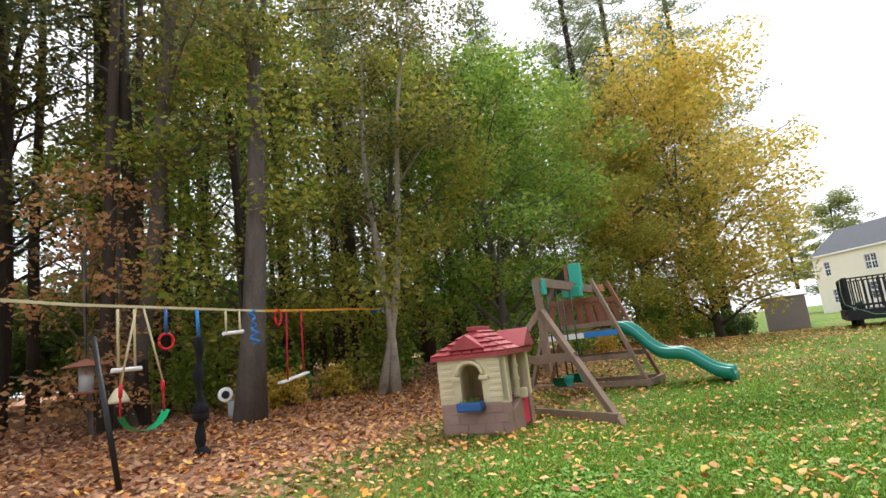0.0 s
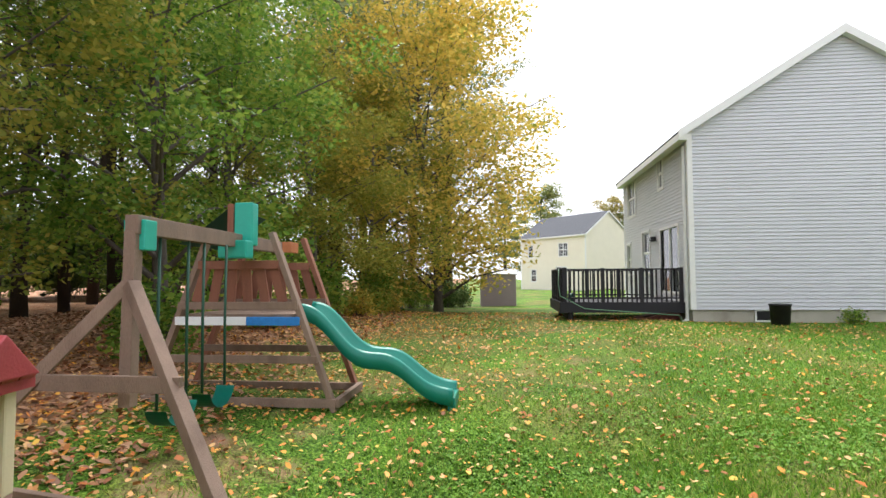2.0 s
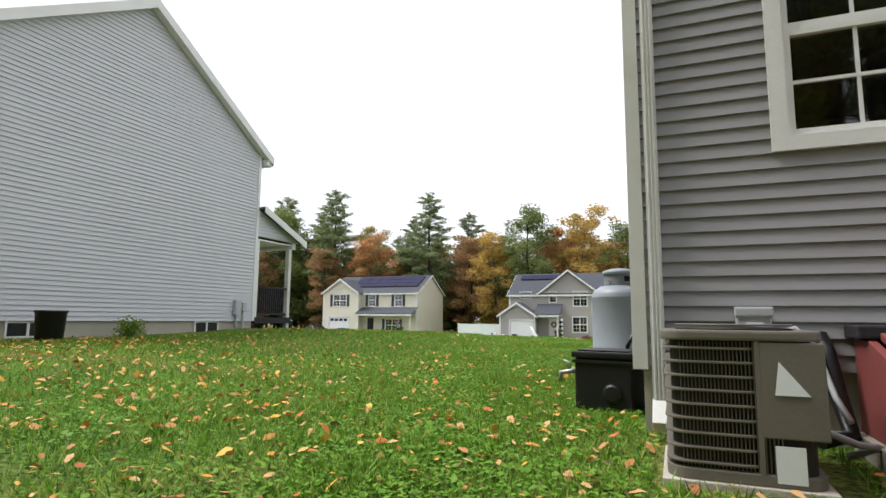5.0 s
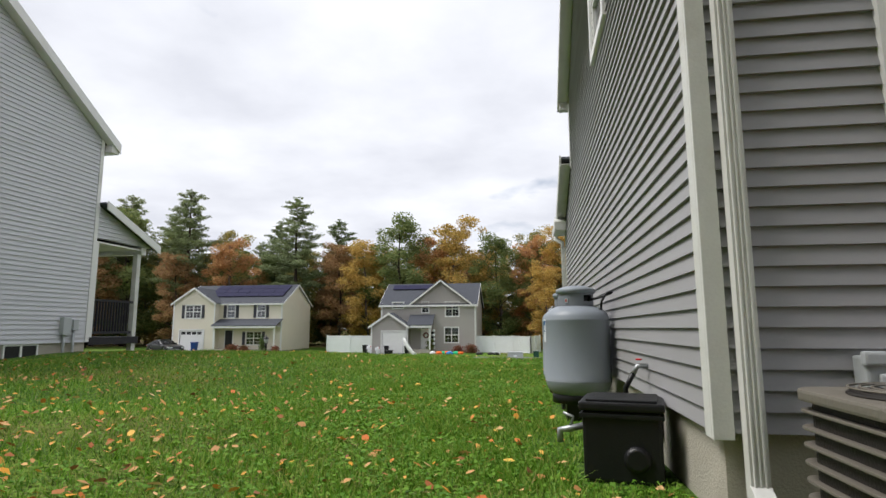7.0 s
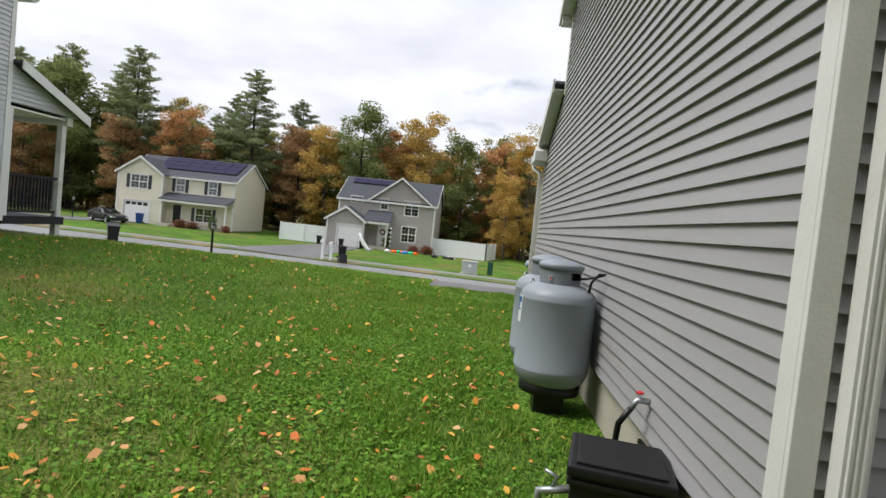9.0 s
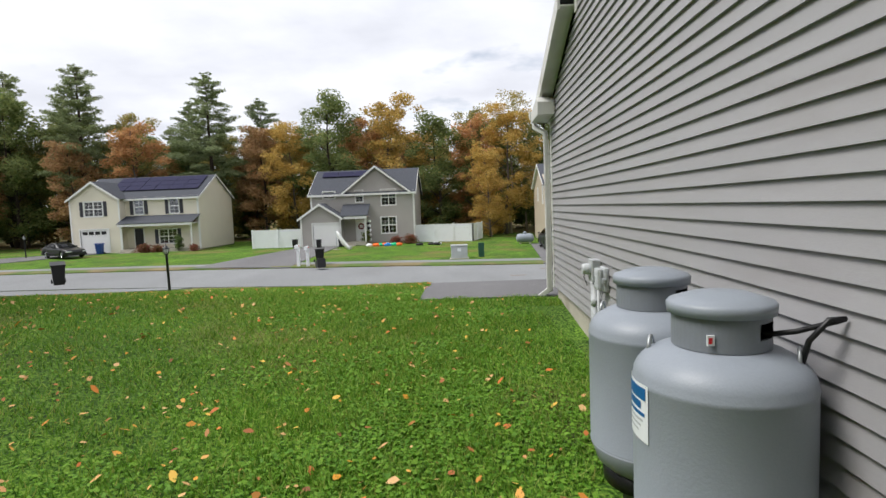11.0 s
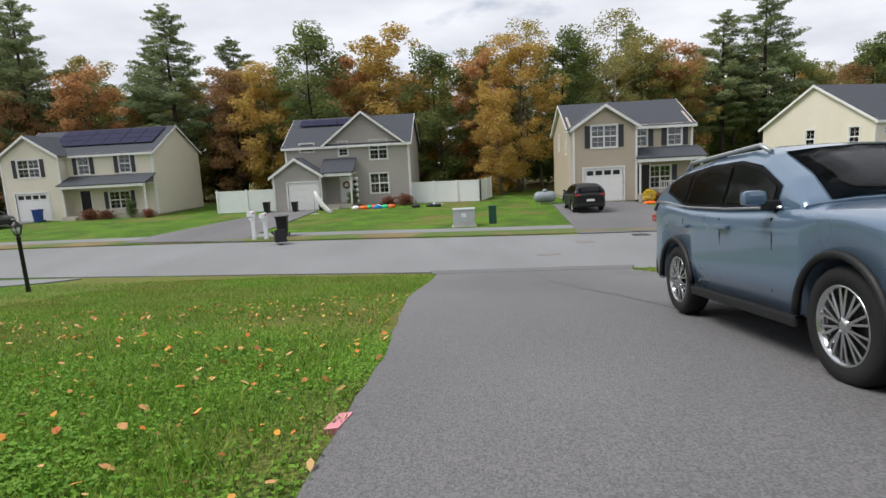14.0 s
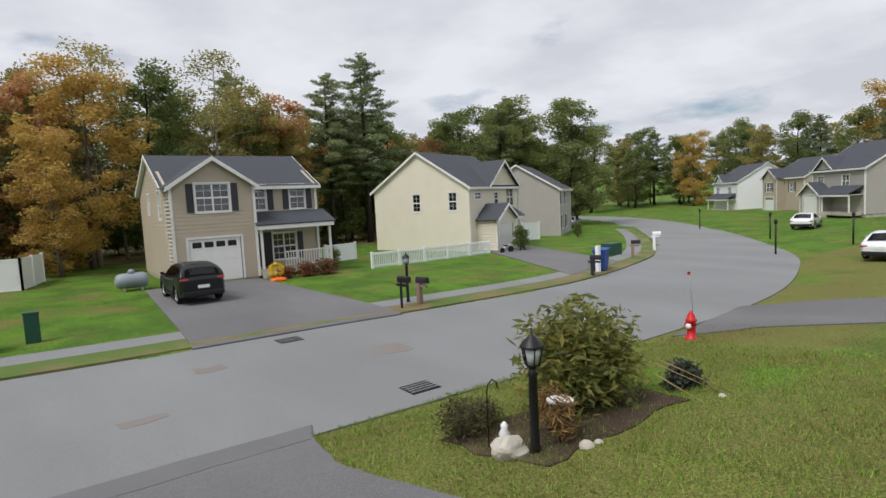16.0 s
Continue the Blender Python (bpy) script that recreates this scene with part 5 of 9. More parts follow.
for k in range(13):
    part("baluster", box(NX - 0.115, NX - 0.075, NY1 + 0.22 + k * 0.097, NY1 + 0.255 + k * 0.097, 0.42, 1.16), BLACK_W, rl)
# meter and pipes by the porch
ut = thing("meter_box", "grey utility boxes and conduits on the neighbour's wall", "meter box")
part("box", box(NX + 0.02, NX + 0.14, 8.5, 8.72, 0.35, 0.75, 0.01), GREY_BOX, ut)
part("box", box(NX + 0.02, NX + 0.12, 8.8, 8.95, 0.45, 0.7, 0.01), GREY_BOX, ut)
for y in (8.6, 8.87):
    part("conduit", tube([(NX + 0.07, y, -0.35), (NX + 0.07, y, 0.45)], 0.03), GREY_BOX, ut)
tk = thing("waste_bin", "black plastic bin standing against the foundation", "bin", pose(NX + 0.95, 2.95, gz(NX + 0.95, 2.95)))
part("body", lathe([(0.17, 0), (0.22, 0.04), (0.25, 0.5), (0.27, 0.52), (0.27, 0.55), (0.24, 0.55)], 20), BLACK_P, tk)

# deck behind it
DECK = thing("deck", "black-stained raised wooden deck with a railing", "deck")
DX0, DX1, DY0, DY1, DZ = -15.0, NX - 0.35, -2.45, NY0 - 0.05, 0.36
for k in range(int((DY1 - DY0) / 0.15)):
    part("deck_board", box(DX0, DX1, DY0 + k * 0.15, DY0 + k * 0.15 + 0.14, DZ - 0.04, DZ), BLACK_W, DECK)
part("rim_joist", box(DX0, DX1, DY0 - 0.05, DY0 - 0.003, DZ - 0.3, DZ), BLACK_W, DECK)
part("rim_joist", box(DX1 + 0.003, DX1 + 0.05, DY0 - 0.05, DY1, DZ - 0.3, DZ), BLACK_W, DECK)
part("rim_joist", box(DX0 - 0.05, DX0 - 0.003, DY0 - 0.05, DY1, DZ - 0.3, DZ), BLACK_W, DECK)
for x, y in ((DX0 + 0.7, DY0 + 0.15), (DX0 + 1.4, DY0 + 0.3), (DX1 - 0.3, DY0 + 0.2)):
    part("leg", box(x, x + 0.15, y, y + 0.15, gz(x, y) - 0.3, DZ - 0.041), BLACK_W, DECK)
part("skirt", box(DX1 - 1.9, DX1 - 0.02, DY0 + 0.25, DY0 + 0.3, -0.7, DZ - 0.05), BLACK_W, DECK)


def deck_rail(a, b, n):
    a, b = Vector(a), Vector(b)
    r = part("railing", beam(a + Vector((0, 0, 0.95)), b + Vector((0, 0, 0.95)), 0.09, 0.04, twist=0), BLACK_W, DECK)
    part("railing", beam(a + Vector((0, 0, 0.12)), b + Vector((0, 0, 0.12)), 0.05, 0.05), BLACK_W, DECK)
    for k in range(n + 1):
        p = a.lerp(b, k / n)
        big = k % 8 == 0
        w = 0.05 if big else 0.02
        part("post" if big else "baluster", box(p.x - w, p.x + w, p.y - w, p.y + w, DZ, DZ + (0.99 if big else 0.94)), BLACK_W, r)


deck_rail((DX0 + 0.05, DY0 + 0.05, DZ), (DX1 - 0.05, DY0 + 0.05, DZ), 34)
deck_rail((DX1 - 0.05, DY0 + 0.1, DZ), (DX1 - 0.05, DY1 - 0.1, DZ), 24)
deck_rail((DX0 + 0.05, DY0 + 0.1, DZ), (DX0 + 0.05, DY1 - 0.1, DZ), 24)
wc = thing("watering_can", "pale green watering can on the deck", "watering can", pose(DX1 - 0.9, DY0 + 0.4, DZ))
part("body", lathe([(0.1, 0), (0.12, 0.02), (0.11, 0.2), (0.06, 0.24)], 14), GREEN_BOX, wc)
part("spout", tube([(0.1, 0, 0.05), (0.25, 0, 0.2), (0.3, 0, 0.26)], [0.03, 0.02, 0.02]), GREEN_BOX, wc)
hs = thing("garden_hose", "dull green hose hanging from the deck rail", "hose")
part("hose", tube([(DX1 - 0.4, DY0 - 0.02, 1.32), (DX1 - 0.2, DY0 - 0.06, 0.9), (DX1 + 0.15, DY0 - 0.04, 0.55), (DX1 + 0.5, DY0 + 0.6, 0.2), (NX - 0.15, NY0 - 0.3, 0.0), (NX - 0.1, NY0 - 0.25, gz(NX, NY0) + 0.02)], 0.014, 6), mat("green_rubber", lin(96, 132, 104), 0.5, 0.1, 4, 40, 0.05), hs)
# red bulkhead beside the deck legs
bh = thing("cellar_hatch", "dark red steel cellar hatch under the deck", "cellar hatch")
part("hatch", extrude_poly([(NY0 - 1.6, -0.25), (NY0 - 0.06, -0.25), (NY0 - 0.06, 0.12)], "x", DX0 + 1.9, DX0 + 2.9), RUST_RED, bh)

# garden shed
sh = thing("garden_shed", "mauve-grey plastic garden shed with a pale low roof", "shed", pose(-27.6, -4.45, gz(-27.6, -4.45), 0, 0, 4))
SHW, SHH = 1.02, 1.85
part("wall", box(-1.6, 0, -SHW, SHW, -0.05, SHH, 0.01), SHED, sh)
for k in range(6):
    part("panel_seam", box(0.001, 0.012, -SHW + 0.02 + k * 0.34, -SHW + 0.06 + k * 0.34, 0, SHH), SHED, sh)
part("gable", extrude_poly([(-1.6, SHH), (0, SHH), (-0.8, SHH + 0.28)], "y", SHW - 0.05, SHW), SHED, sh)
part("gable", extrude_poly([(-1.6, SHH), (0, SHH), (-0.8, SHH + 0.28)], "y", -SHW, -SHW + 0.05), SHED, sh)
roof_plane(sh, (0.1, -SHW - 0.1, SHH), (0.1, SHW + 0.1, SHH), (-0.8, SHW + 0.1, SHH + 0.32), (-0.8, -SHW - 0.1, SHH + 0.32), 0.05, SHED_R)
roof_plane(sh, (-1.7, -SHW - 0.1, SHH), (-1.7, SHW + 0.1, SHH), (-0.802, SHW + 0.1, SHH + 0.32), (-0.802, -SHW - 0.1, SHH + 0.32), 0.05, SHED_R)
part("door", box(-1.3, -0.3, SHW + 0.002, SHW + 0.03, 0.05, 1.75, 0.008), SHED_R, sh)

far_house("house", "cream house with a grey roof beyond the neighbour's deck", pose(-75.2, -1.7, 0.0, 0, 0, 40), 12.0, 8.4, -1.0, 6.7, 0.72, CREAM,
          wins=((1.5, 3.9, 0.9, 1.7), (7.3, 3.9, 1.6, 1.7), (6.8, 0.6, 1.9, 1.9), (2.0, 0.6, 1.0, 1.6)))


# ---- play yard ----
def playset():
    t = thing("swing_set", "weathered wooden swing set with a teal wave slide", "swing set", pose(-0.436, 0.796, 0) @ Matrix.Diagonal((1.08, 1.08, 1.0, 1)))
    g = gz(-1.2, -7.4)
    cy = -7.4
    part("beam", beam((1.2, -7.16, 1.5), (-2.0, -7.36, 1.5), 0.1, 0.15), WOOD, t)
    part("beam_end", beam((-1.75, -7.2, 1.5), (-2.06, -7.22, 1.5), 0.11, 0.14), WOOD_O, t, "fresh orange end of the beam")
    part("sleeve", box(1.02, 1.16, -7.25, -7.08, 1.3, 1.54, 0.01), TEAL_L, t, "bright teal corner bracket")
    # end frame: a post that splits into two legs
    part("post", beam((1.16, -7.17, 1.45), (1.18, -7.17, 0.1), 0.09, 0.09), WOOD, t)
    part("leg", beam((1.2, -7.15, 1.04), (1.72, -6.08, gz(1.3, -6.1) - 0.05), 0.09, 0.09), WOOD, t)
    part("leg", beam((1.16, -7.2, 1.04), (1.68, -8.25, gz(1.3, -8.2) - 0.05), 0.09, 0.09), WOOD, t)
    part("cross_bar", beam((1.42, -6.62, 0.32), (1.4, -7.85, 0.32), 0.04, 0.12), WOOD, t)
    part("base_board", beam((1.74, -6.12, gz(1.3, -6.1) + 0.06), (1.7, -8.2, gz(1.3, -8.2) + 0.06), 0.05, 0.13), WOOD, t)
    # tower with sloping legs
    for x in (-0.95, -1.9):
        for s in (-1, 1):
            part("tower_leg", beam((x, cy + s * 0.36, 1.62), (x, cy + s * 1.08, g - 0.05), 0.1, 0.06), WOOD if x > -1.5 else WOOD_R, t)
        for z, half in ((0.14, 0.9), (0.76, 0.68)):
            part("rail", beam((x + 0.06, cy - half, z), (x + 0.06, cy + half, z), 0.03, 0.09), WOOD, t)
        part("base_rail", beam((x + 0.03, cy - 1.1, g + 0.05), (x + 0.03, cy + 1.1, g + 0.05), 0.06, 0.1), WOOD, t)
        part("top_rail", beam((x + 0.05, cy - 0.46, 1.24), (x + 0.05, cy + 0.46, 1.24), 0.03, 0.1), WOOD_R, t)
        for k in range(6):
            y = cy - 0.5 + k * 0.2
            part("picket", beam((x + 0.02, y, 0.8), (x + 0.02, cy + (y - cy) * 0.76, 1.22), 0.02, 0.11), WOOD_R, t)
    part("painted_board", beam((-0.9, cy - 0.72, 0.58), (-0.9, cy + 0.1, 0.58), 0.025, 0.1), VINYL_W, t, "board painted white")
    part("painted_board", beam((-0.9, cy + 0.1, 0.58), (-0.9, cy + 0.7, 0.58), 0.025, 0.1), BLUE_ROPE, t, "board painted light blue")
    for k in range(7):
        x = -1.95 + k * 0.15
        part("floor_board", box(x, x + 0.13, cy - 0.62, cy + 0.62, 0.62, 0.66), WOOD, t)
    for y in (cy - 1.1, cy + 1.1):
        part("base_rail", beam((-0.92, y, g + 0.05), (-1.93, y, g + 0.05), 0.06, 0.1), WOOD, t)
    # teal ridge post and cloth
    part("ridge_post", box(-0.73, -0.64, -7.4, -7.33, 1.4, 1.93, 0.006), WOOD_R, t)
    part("ridge_panel", box(-0.78, -0.63, -7.32, -7.12, 1.45, 1.94, 0.02), TEAL_L, t)
    part("bracket", box(-0.63, -0.45, -7.4, -7.1, 1.3, 1.5, 0.02), TEAL_L, t)
    bm = bmesh.new()
    v = [bm.verts.new(p) for p in ((-0.7, -7.4, 1.9), (-1.6, -7.4, 1.86), (-1.6, -8.0, 1.46), (-0.7, -7.98, 1.48), (-0.7, -7.72, 1.64), (-1.6, -7.72, 1.6))]
    bm.faces.new((v[0], v[1], v[5], v[4]))
    bm.faces.new((v[4], v[5], v[2], v[3]))
    bmesh.ops.solidify(bm, geom=bm.faces[:], thickness=0.012)
    part("canopy", bm, GREEN_BOX, t, "dark green cloth canopy")
    # wave slide
    n = 26
    path = []
    for k in range(n + 1):
        u = k / n
        y = cy + 0.6 + 1.72 * u
        z = 0.58 * (1 - u) - 0.41 * u + 0.09 * math.sin(u * 4 * math.pi) * (1 - 0.4 * u) - 0.09 * math.sin(math.pi * u)
        if u > 0.9:
            z += 0.0 - (u - 0.9) * 0.2
        path.append((-1.36 - 0.1 * u, y, z))
    prof = [(-0.27, 0.0), (-0.27, 0.17), (-0.24, 0.2), (-0.2, 0.17), (-0.17, 0.05), (0.17, 0.05), (0.2, 0.17), (0.24, 0.2), (0.27, 0.17), (0.27, 0.0)]
    bm = bmesh.new()
    rings = [[bm.verts.new((p[0] + a, p[1], p[2] + b)) for a, b in prof] for p in path]
    for q, w in zip(rings, rings[1:]):
        for k in range(len(prof)):
            f = bm.faces.new((q[k], q[(k + 1) % len(prof)], w[(k + 1) % len(prof)], w[k]))
            f.smooth = True
    bm.faces.new(rings[0])
    bm.faces.new(rings[-1][::-1])
    bmesh.ops.recalc_face_normals(bm, faces=bm.faces[:])
    part("slide", bm, TEAL, t, "teal plastic wave slide")
    e = path[-1]
    part("slide_foot", box(e[0] - 0.26, e[0] + 0.26, e[1] - 0.06, e[1] + 0.02, gz(e[0], e[1]) - 0.03, e[2] + 0.1, 0.02), TEAL, t)
    for x in (-0.05, 0.6):
        s = new("swing")
        s.parent = t
        ends = [(x - 0.2, 1.42), (x + 0.2, 1.42)]
        for xx, z in ends:
            part("chain", tube([(xx, -7.2, 1.43), (xx + 0.01, -7.2, 0.7), (xx, -7.2, -0.02)], 0.013, 6), GREEN_BOX, s)
        bm = bmesh.new()
        rows = [[bm.verts.new((x + 0.22 * math.sin(a), -7.2 + d, -0.03 - 0.2 * math.cos(a) + 0.2 * math.cos(1.4))) for d in (-0.09, 0.09)] for a in [1.4 * (k / 8 - 1) for k in range(17)]]
        for q, w in zip(rows, rows[1:]):
            bm.faces.new((q[0], q[1], w[1], w[0])).smooth = True
        bmesh.ops.solidify(bm, geom=bm.faces[:], thickness=0.02)
        part("seat", bm, TEAL, s)


playset()


def playhouse():
    x0, x1, y0, y1 = 2.08, 3.02, -8.0, -7.1
    g = gz(2.6, -7.5) - 0.02
    t = thing("playhouse", "faded plastic toy house with a red roof and pink door", "playhouse", pose(2.63, -7.06, 0, 0, 0, 8) @ Matrix.Translation((-2.55, 7.55, 0)))
    e = 0.54
    m = g + 0.38
    # base walls moulded like stone, open on the door side
    part("base_wall", box(x1 - 0.08, x1, y0, y1, g, m, 0.02), PH_BASE, t)
    part("base_wall", box(x0, x0 + 0.08, y0, y1, g, m, 0.02), PH_BASE, t)
    part("base_wall", box(x0 + 0.08, x1 - 0.08, y0, y0 + 0.08, g, m, 0.02), PH_BASE, t)
    part("base_wall", extrude_poly([(x1 - 0.08, g), (x1 - 0.5, g), (x1 - 0.5, m + 0.02), (x1 - 0.3, m - 0.06), (x1 - 0.08, m - 0.12)], "y", y1 - 0.08, y1, 0.015), PH_BASE, t)
    part("base_wall", box(x0 + 0.08, x0 + 0.16, y1 - 0.08, y1, g, m, 0.015), PH_BASE, t)
    part("floor", box(x0 + 0.08, x1 - 0.08, y0 + 0.08, y1 - 0.08, g, g + 0.03), PH_BASE, t)
    for r in range(3):
        for k in range(4 if r % 2 else 3):
            y = y0 + 0.03 + k * 0.23 + (0 if r % 2 else 0.1)
            part("stone", box(x1 - 0.001, x1 + 0.012, y, min(y + 0.2, y1 - 0.03), g + 0.03 + r * 0.115, g + 0.13 + r * 0.115, 0.006), PH_BASE, t)
    # window wall with an arch
    ym, wr, sill = (y0 + y1) / 2 - 0.02, 0.14, m + 0.02
    bm = bmesh.new()
    for q in ((y0, ym - wr), (ym + wr, y1)):
        box(x1 - 0.07, x1, q[0], q[1], m, e, 0.008, bm=bm)
    spring = e - 0.26
    for k in range(8):
        a0, a1 = math.pi * k / 8, math.pi * (k + 1) / 8
        ya, yb = ym - wr * math.cos(a0), ym - wr * math.cos(a1)
        za, zb = spring + wr * math.sin(a0), spring + wr * math.sin(a1)
        v = [bm.verts.new((x, y, z)) for x in (x1 - 0.07, x1) for y, z in ((ya, za), (yb, zb), (yb, e), (ya, e))]
        for f in ((0, 3, 2, 1), (4, 5, 6, 7), (0, 1, 5, 4), (2, 3, 7, 6)):
            bm.faces.new([v[i] for i in f])
    part("window_wall", bm, PH_CREAM, t)
    for s in (-1, 1):
        for k in range(6):
            y = ym + s * (wr + 0.1)
            if abs(y - (y0 if s < 0 else y1)) < 0.05:
                continue
            part("clapboard", box(x1, x1 + 0.012, min(y, y + s * 0.16), max(y, y + s * 0.16), m + 0.06 + k * 0.075, m + 0.1 + k * 0.075, 0.004), PH_CREAM, t)
    arch = [(x1 + 0.012, ym - (wr + 0.03) * math.cos(math.pi * k / 12), spring + (wr + 0.03) * math.sin(math.pi * k / 12)) for k in range(13)]
    part("arch_trim", tube(arch, 0.028, 8), PH_CREAM, t)
    for s in (-1, 1):
        part("arch_foot", box(x1 - 0.005, x1 + 0.04, ym + s * (wr + 0.04) - 0.06, ym + s * (wr + 0.04) + 0.06, spring - 0.05, spring, 0.01), PH_CREAM, t)
    # corner posts, turned post and back wall
    for x, y, w in ((x1, y1, 0.1), (x0, y1, 0.09), (x0, y0, 0.09)):
        part("corner_post", box(min(x, x + (-w if x == x1 else w)), max(x, x + (-w if x == x1 else w)), min(y, y + (-w if y == y1 else w)), max(y, y + (-w if y == y1 else w)), m - 0.02, e, 0.015), PH_CREAM, t)
    part("turned_post", lathe([(0.05, m), (0.05, m + 0.03), (0.035, m + 0.06), (0.038, m + 0.2), (0.055, m + 0.22), (0.035, m + 0.26), (0.04, m + 0.36), (0.055, m + 0.38), (0.036, m + 0.41), (0.04, e)], 16, centre=(x1 - 0.46, y1 - 0.05, 0)), PH_CREAM, t)
    part("back_wall", box(x0 + 0.09, x1 - 0.07, y0, y0 + 0.06, m, e, 0.01), PH_CREAM, t)
    part("rear_wall", box(x0, x0 + 0.06, y0 + 0.09, y0 + 0.35, m, e, 0.01), PH_CREAM, t)
    part("rear_wall", box(x0, x0 + 0.06, y1 - 0.3, y1 - 0.09, m, e, 0.01), PH_CREAM, t)
    part("letter_box", box(x1 - 0.57, x1 - 0.43, y1 - 0.02, y1 + 0.06, m - 0.02, m + 0.1, 0.02), PH_CREAM, t)
    part("door", box(x0 + 0.17, x1 - 0.52, y1 - 0.07, y1 - 0.02, g + 0.03, m + 0.06, 0.015), PINK, t, "bright pink half door")
    part("door_rib", box(x0 + 0.2, x1 - 0.56, y1 - 0.02, y1 - 0.008, m - 0.06, m - 0.02, 0.004), PINK, t)
    # hipped roof of moulded tiles with two small gables
    o, top = 0.055, 0.84
    c = [(x0 - o, y0 - o, e), (x1 + o, y0 - o, e), (x1 + o, y1 + o, e), (x0 - o, y1 + o, e)]
    r = [((x0 + x1) / 2 - 0.22, ym, top), ((x0 + x1) / 2 + 0.22, ym, top)]
    bm = bmesh.new()
    cv, rv, lv = [bm.verts.new(p) for p in c], [bm.verts.new(p) for p in r], [bm.verts.new((p[0], p[1], p[2] - 0.05)) for p in c]
    for f in ((cv[0], cv[1], rv[1], rv[0]), (cv[2], cv[3], rv[0], rv[1]), (cv[1], cv[2], rv[1]), (cv[3], cv[0], rv[0]), lv[::-1]):
        bm.faces.new(f)
    for k in range(4):
        bm.faces.new((cv[k], lv[k], lv[(k + 1) % 4], cv[(k + 1) % 4]))
    bmesh.ops.recalc_face_normals(bm, faces=bm.faces[:])
    roof = part("roof", bm, PH_ROOF, t)

    def tiles(a, b, cc, d, rows, cols):
        a, b, cc, d = map(Vector, (a, b, cc, d))
        nrm = (b - a).cross(d - a).normalized()
        nrm = nrm if nrm.z > 0 else -nrm
        for i in range(rows):
            for j in range(cols):
                u0, u1, v0, v1 = (j + 0.06) / cols, (j + 0.94) / cols, i / rows, (i + 0.9) / rows
                q = [(a * (1 - u) + b * u) * (1 - v) + (d * (1 - u) + cc * u) * v for u, v in ((u0, v0), (u1, v0), (u1, v1), (u0, v1))]
                if (q[1] - q[0]).length < 0.05:
                    continue
                bm = bmesh.new()
                lo = [bm.verts.new(p + nrm * 0.002) for p in q]
                hi = [bm.verts.new(p + nrm * (0.026 if k < 2 else 0.008)) for k, p in enumerate(q)]
                bm.faces.new(hi)
                for k in range(4):
                    bm.faces.new((lo[k], lo[(k + 1) % 4], hi[(k + 1) % 4], hi[k]))
                part("roof_tile", bm, PH_ROOF, roof)
    tiles(c[1], c[2], r[1], r[1], 5, 7)
    tiles(c[3], c[2], r[1], r[0], 5, 8)
    part("ridge_cap", box(r[0][0] - 0.05, r[1][0] + 0.05, ym - 0.06, ym + 0.06, top - 0.02, top + 0.035, 0.01), PH_ROOF, roof)
    part("small_gable", extrude_poly([(ym - 0.24, e + 0.06), (ym + 0.24, e + 0.06), (ym, e + 0.24)], "x", x1 - 0.12, x1 + 0.05, 0.006), PH_ROOF, t)
    part("porch_gable", extrude_poly([(x0 + 0.0, e + 0.03), (x0 + 0.5, e + 0.03), (x0 + 0.25, e + 0.26)], "y", y1 - 0.3, y1 + 0.12, 0.01), PH_ROOF, t)
    # blue window box with a plant
    part("window_box", box(x1 + 0.012, x1 + 0.16, ym - 0.16, ym + 0.16, m - 0.08, m + 0.03, 0.02), BLUE_P, t, "blue window box")
    bm = bmesh.new()
    for k in range(60):
        p = Vector((x1 + 0.09 + random.uniform(-0.05, 0.05), ym + random.uniform(-0.12, 0.12), m + 0.03))
        d = Vector((random.uniform(-1, 1), random.uniform(-1, 1), random.uniform(0.5, 1.5))) * 0.05
        s = d.orthogonal().normalized() * 0.012
        bm.faces.new([bm.verts.new(q) for q in (p - s, p + s, p + d)])
    part("window_plant", bm, GREEN_L, t)


playhouse()

# ---- the line between the trees and what hangs from it ----
LA, LB = Vector((9.5, -8.7, 1.56)), Vector((-0.3, -11.08, 1.63))


def on_line(u, drop=0.0):
    p = LA.lerp(LB, u)
    return Vector((p.x, p.y, p.z - 0.12 * math.sin(math.pi * u) - drop))


sl_line = thing("slackline", "pale and orange webbing line strung between trees", "slackline")
part("webbing", beam(on_line(0), on_line(0.32), 0.012, 0.03, bevel=0), WEBBING_P, sl_line)
part("webbing", beam(on_line(0.32), on_line(0.61), 0.012, 0.03, bevel=0), WEBBING_P, sl_line)
part("webbing", beam(on_line(0.61), on_line(1.0), 0.012, 0.036, bevel=0), WEBBING, sl_line, "orange webbing end")
part("tree_strap", lathe([(0.13, -0.04), (0.14, -0.04), (0.14, 0.04), (0.13, 0.04)], 16, centre=(-0.42, -11.25, 1.61)), BLUE_P, sl_line)
sw = thing("belt_swing", "bright green belt swing hanging from the slackline", "swing")
p = on_line(0.394)
for s, lean in ((-0.02, -0.22), (0.06, 0.24)):
    part("rope", tube([p + Vector((s, 0, 0)), p + Vector((lean, 0, -0.82))], 0.012, 6), WEBBING_P, sw)
    part("grip", tube([p + Vector((lean, 0, -0.82)), p + Vector((lean * 1.02, 0, -0.95))], 0.022, 8), RED, sw)
    part("rope", tube([p + Vector((lean * 1.02, 0, -0.95)), p + Vector((lean * 1.04, 0, -1.16))], 0.012, 6), RED_ROPE, sw)
bm = bmesh.new()
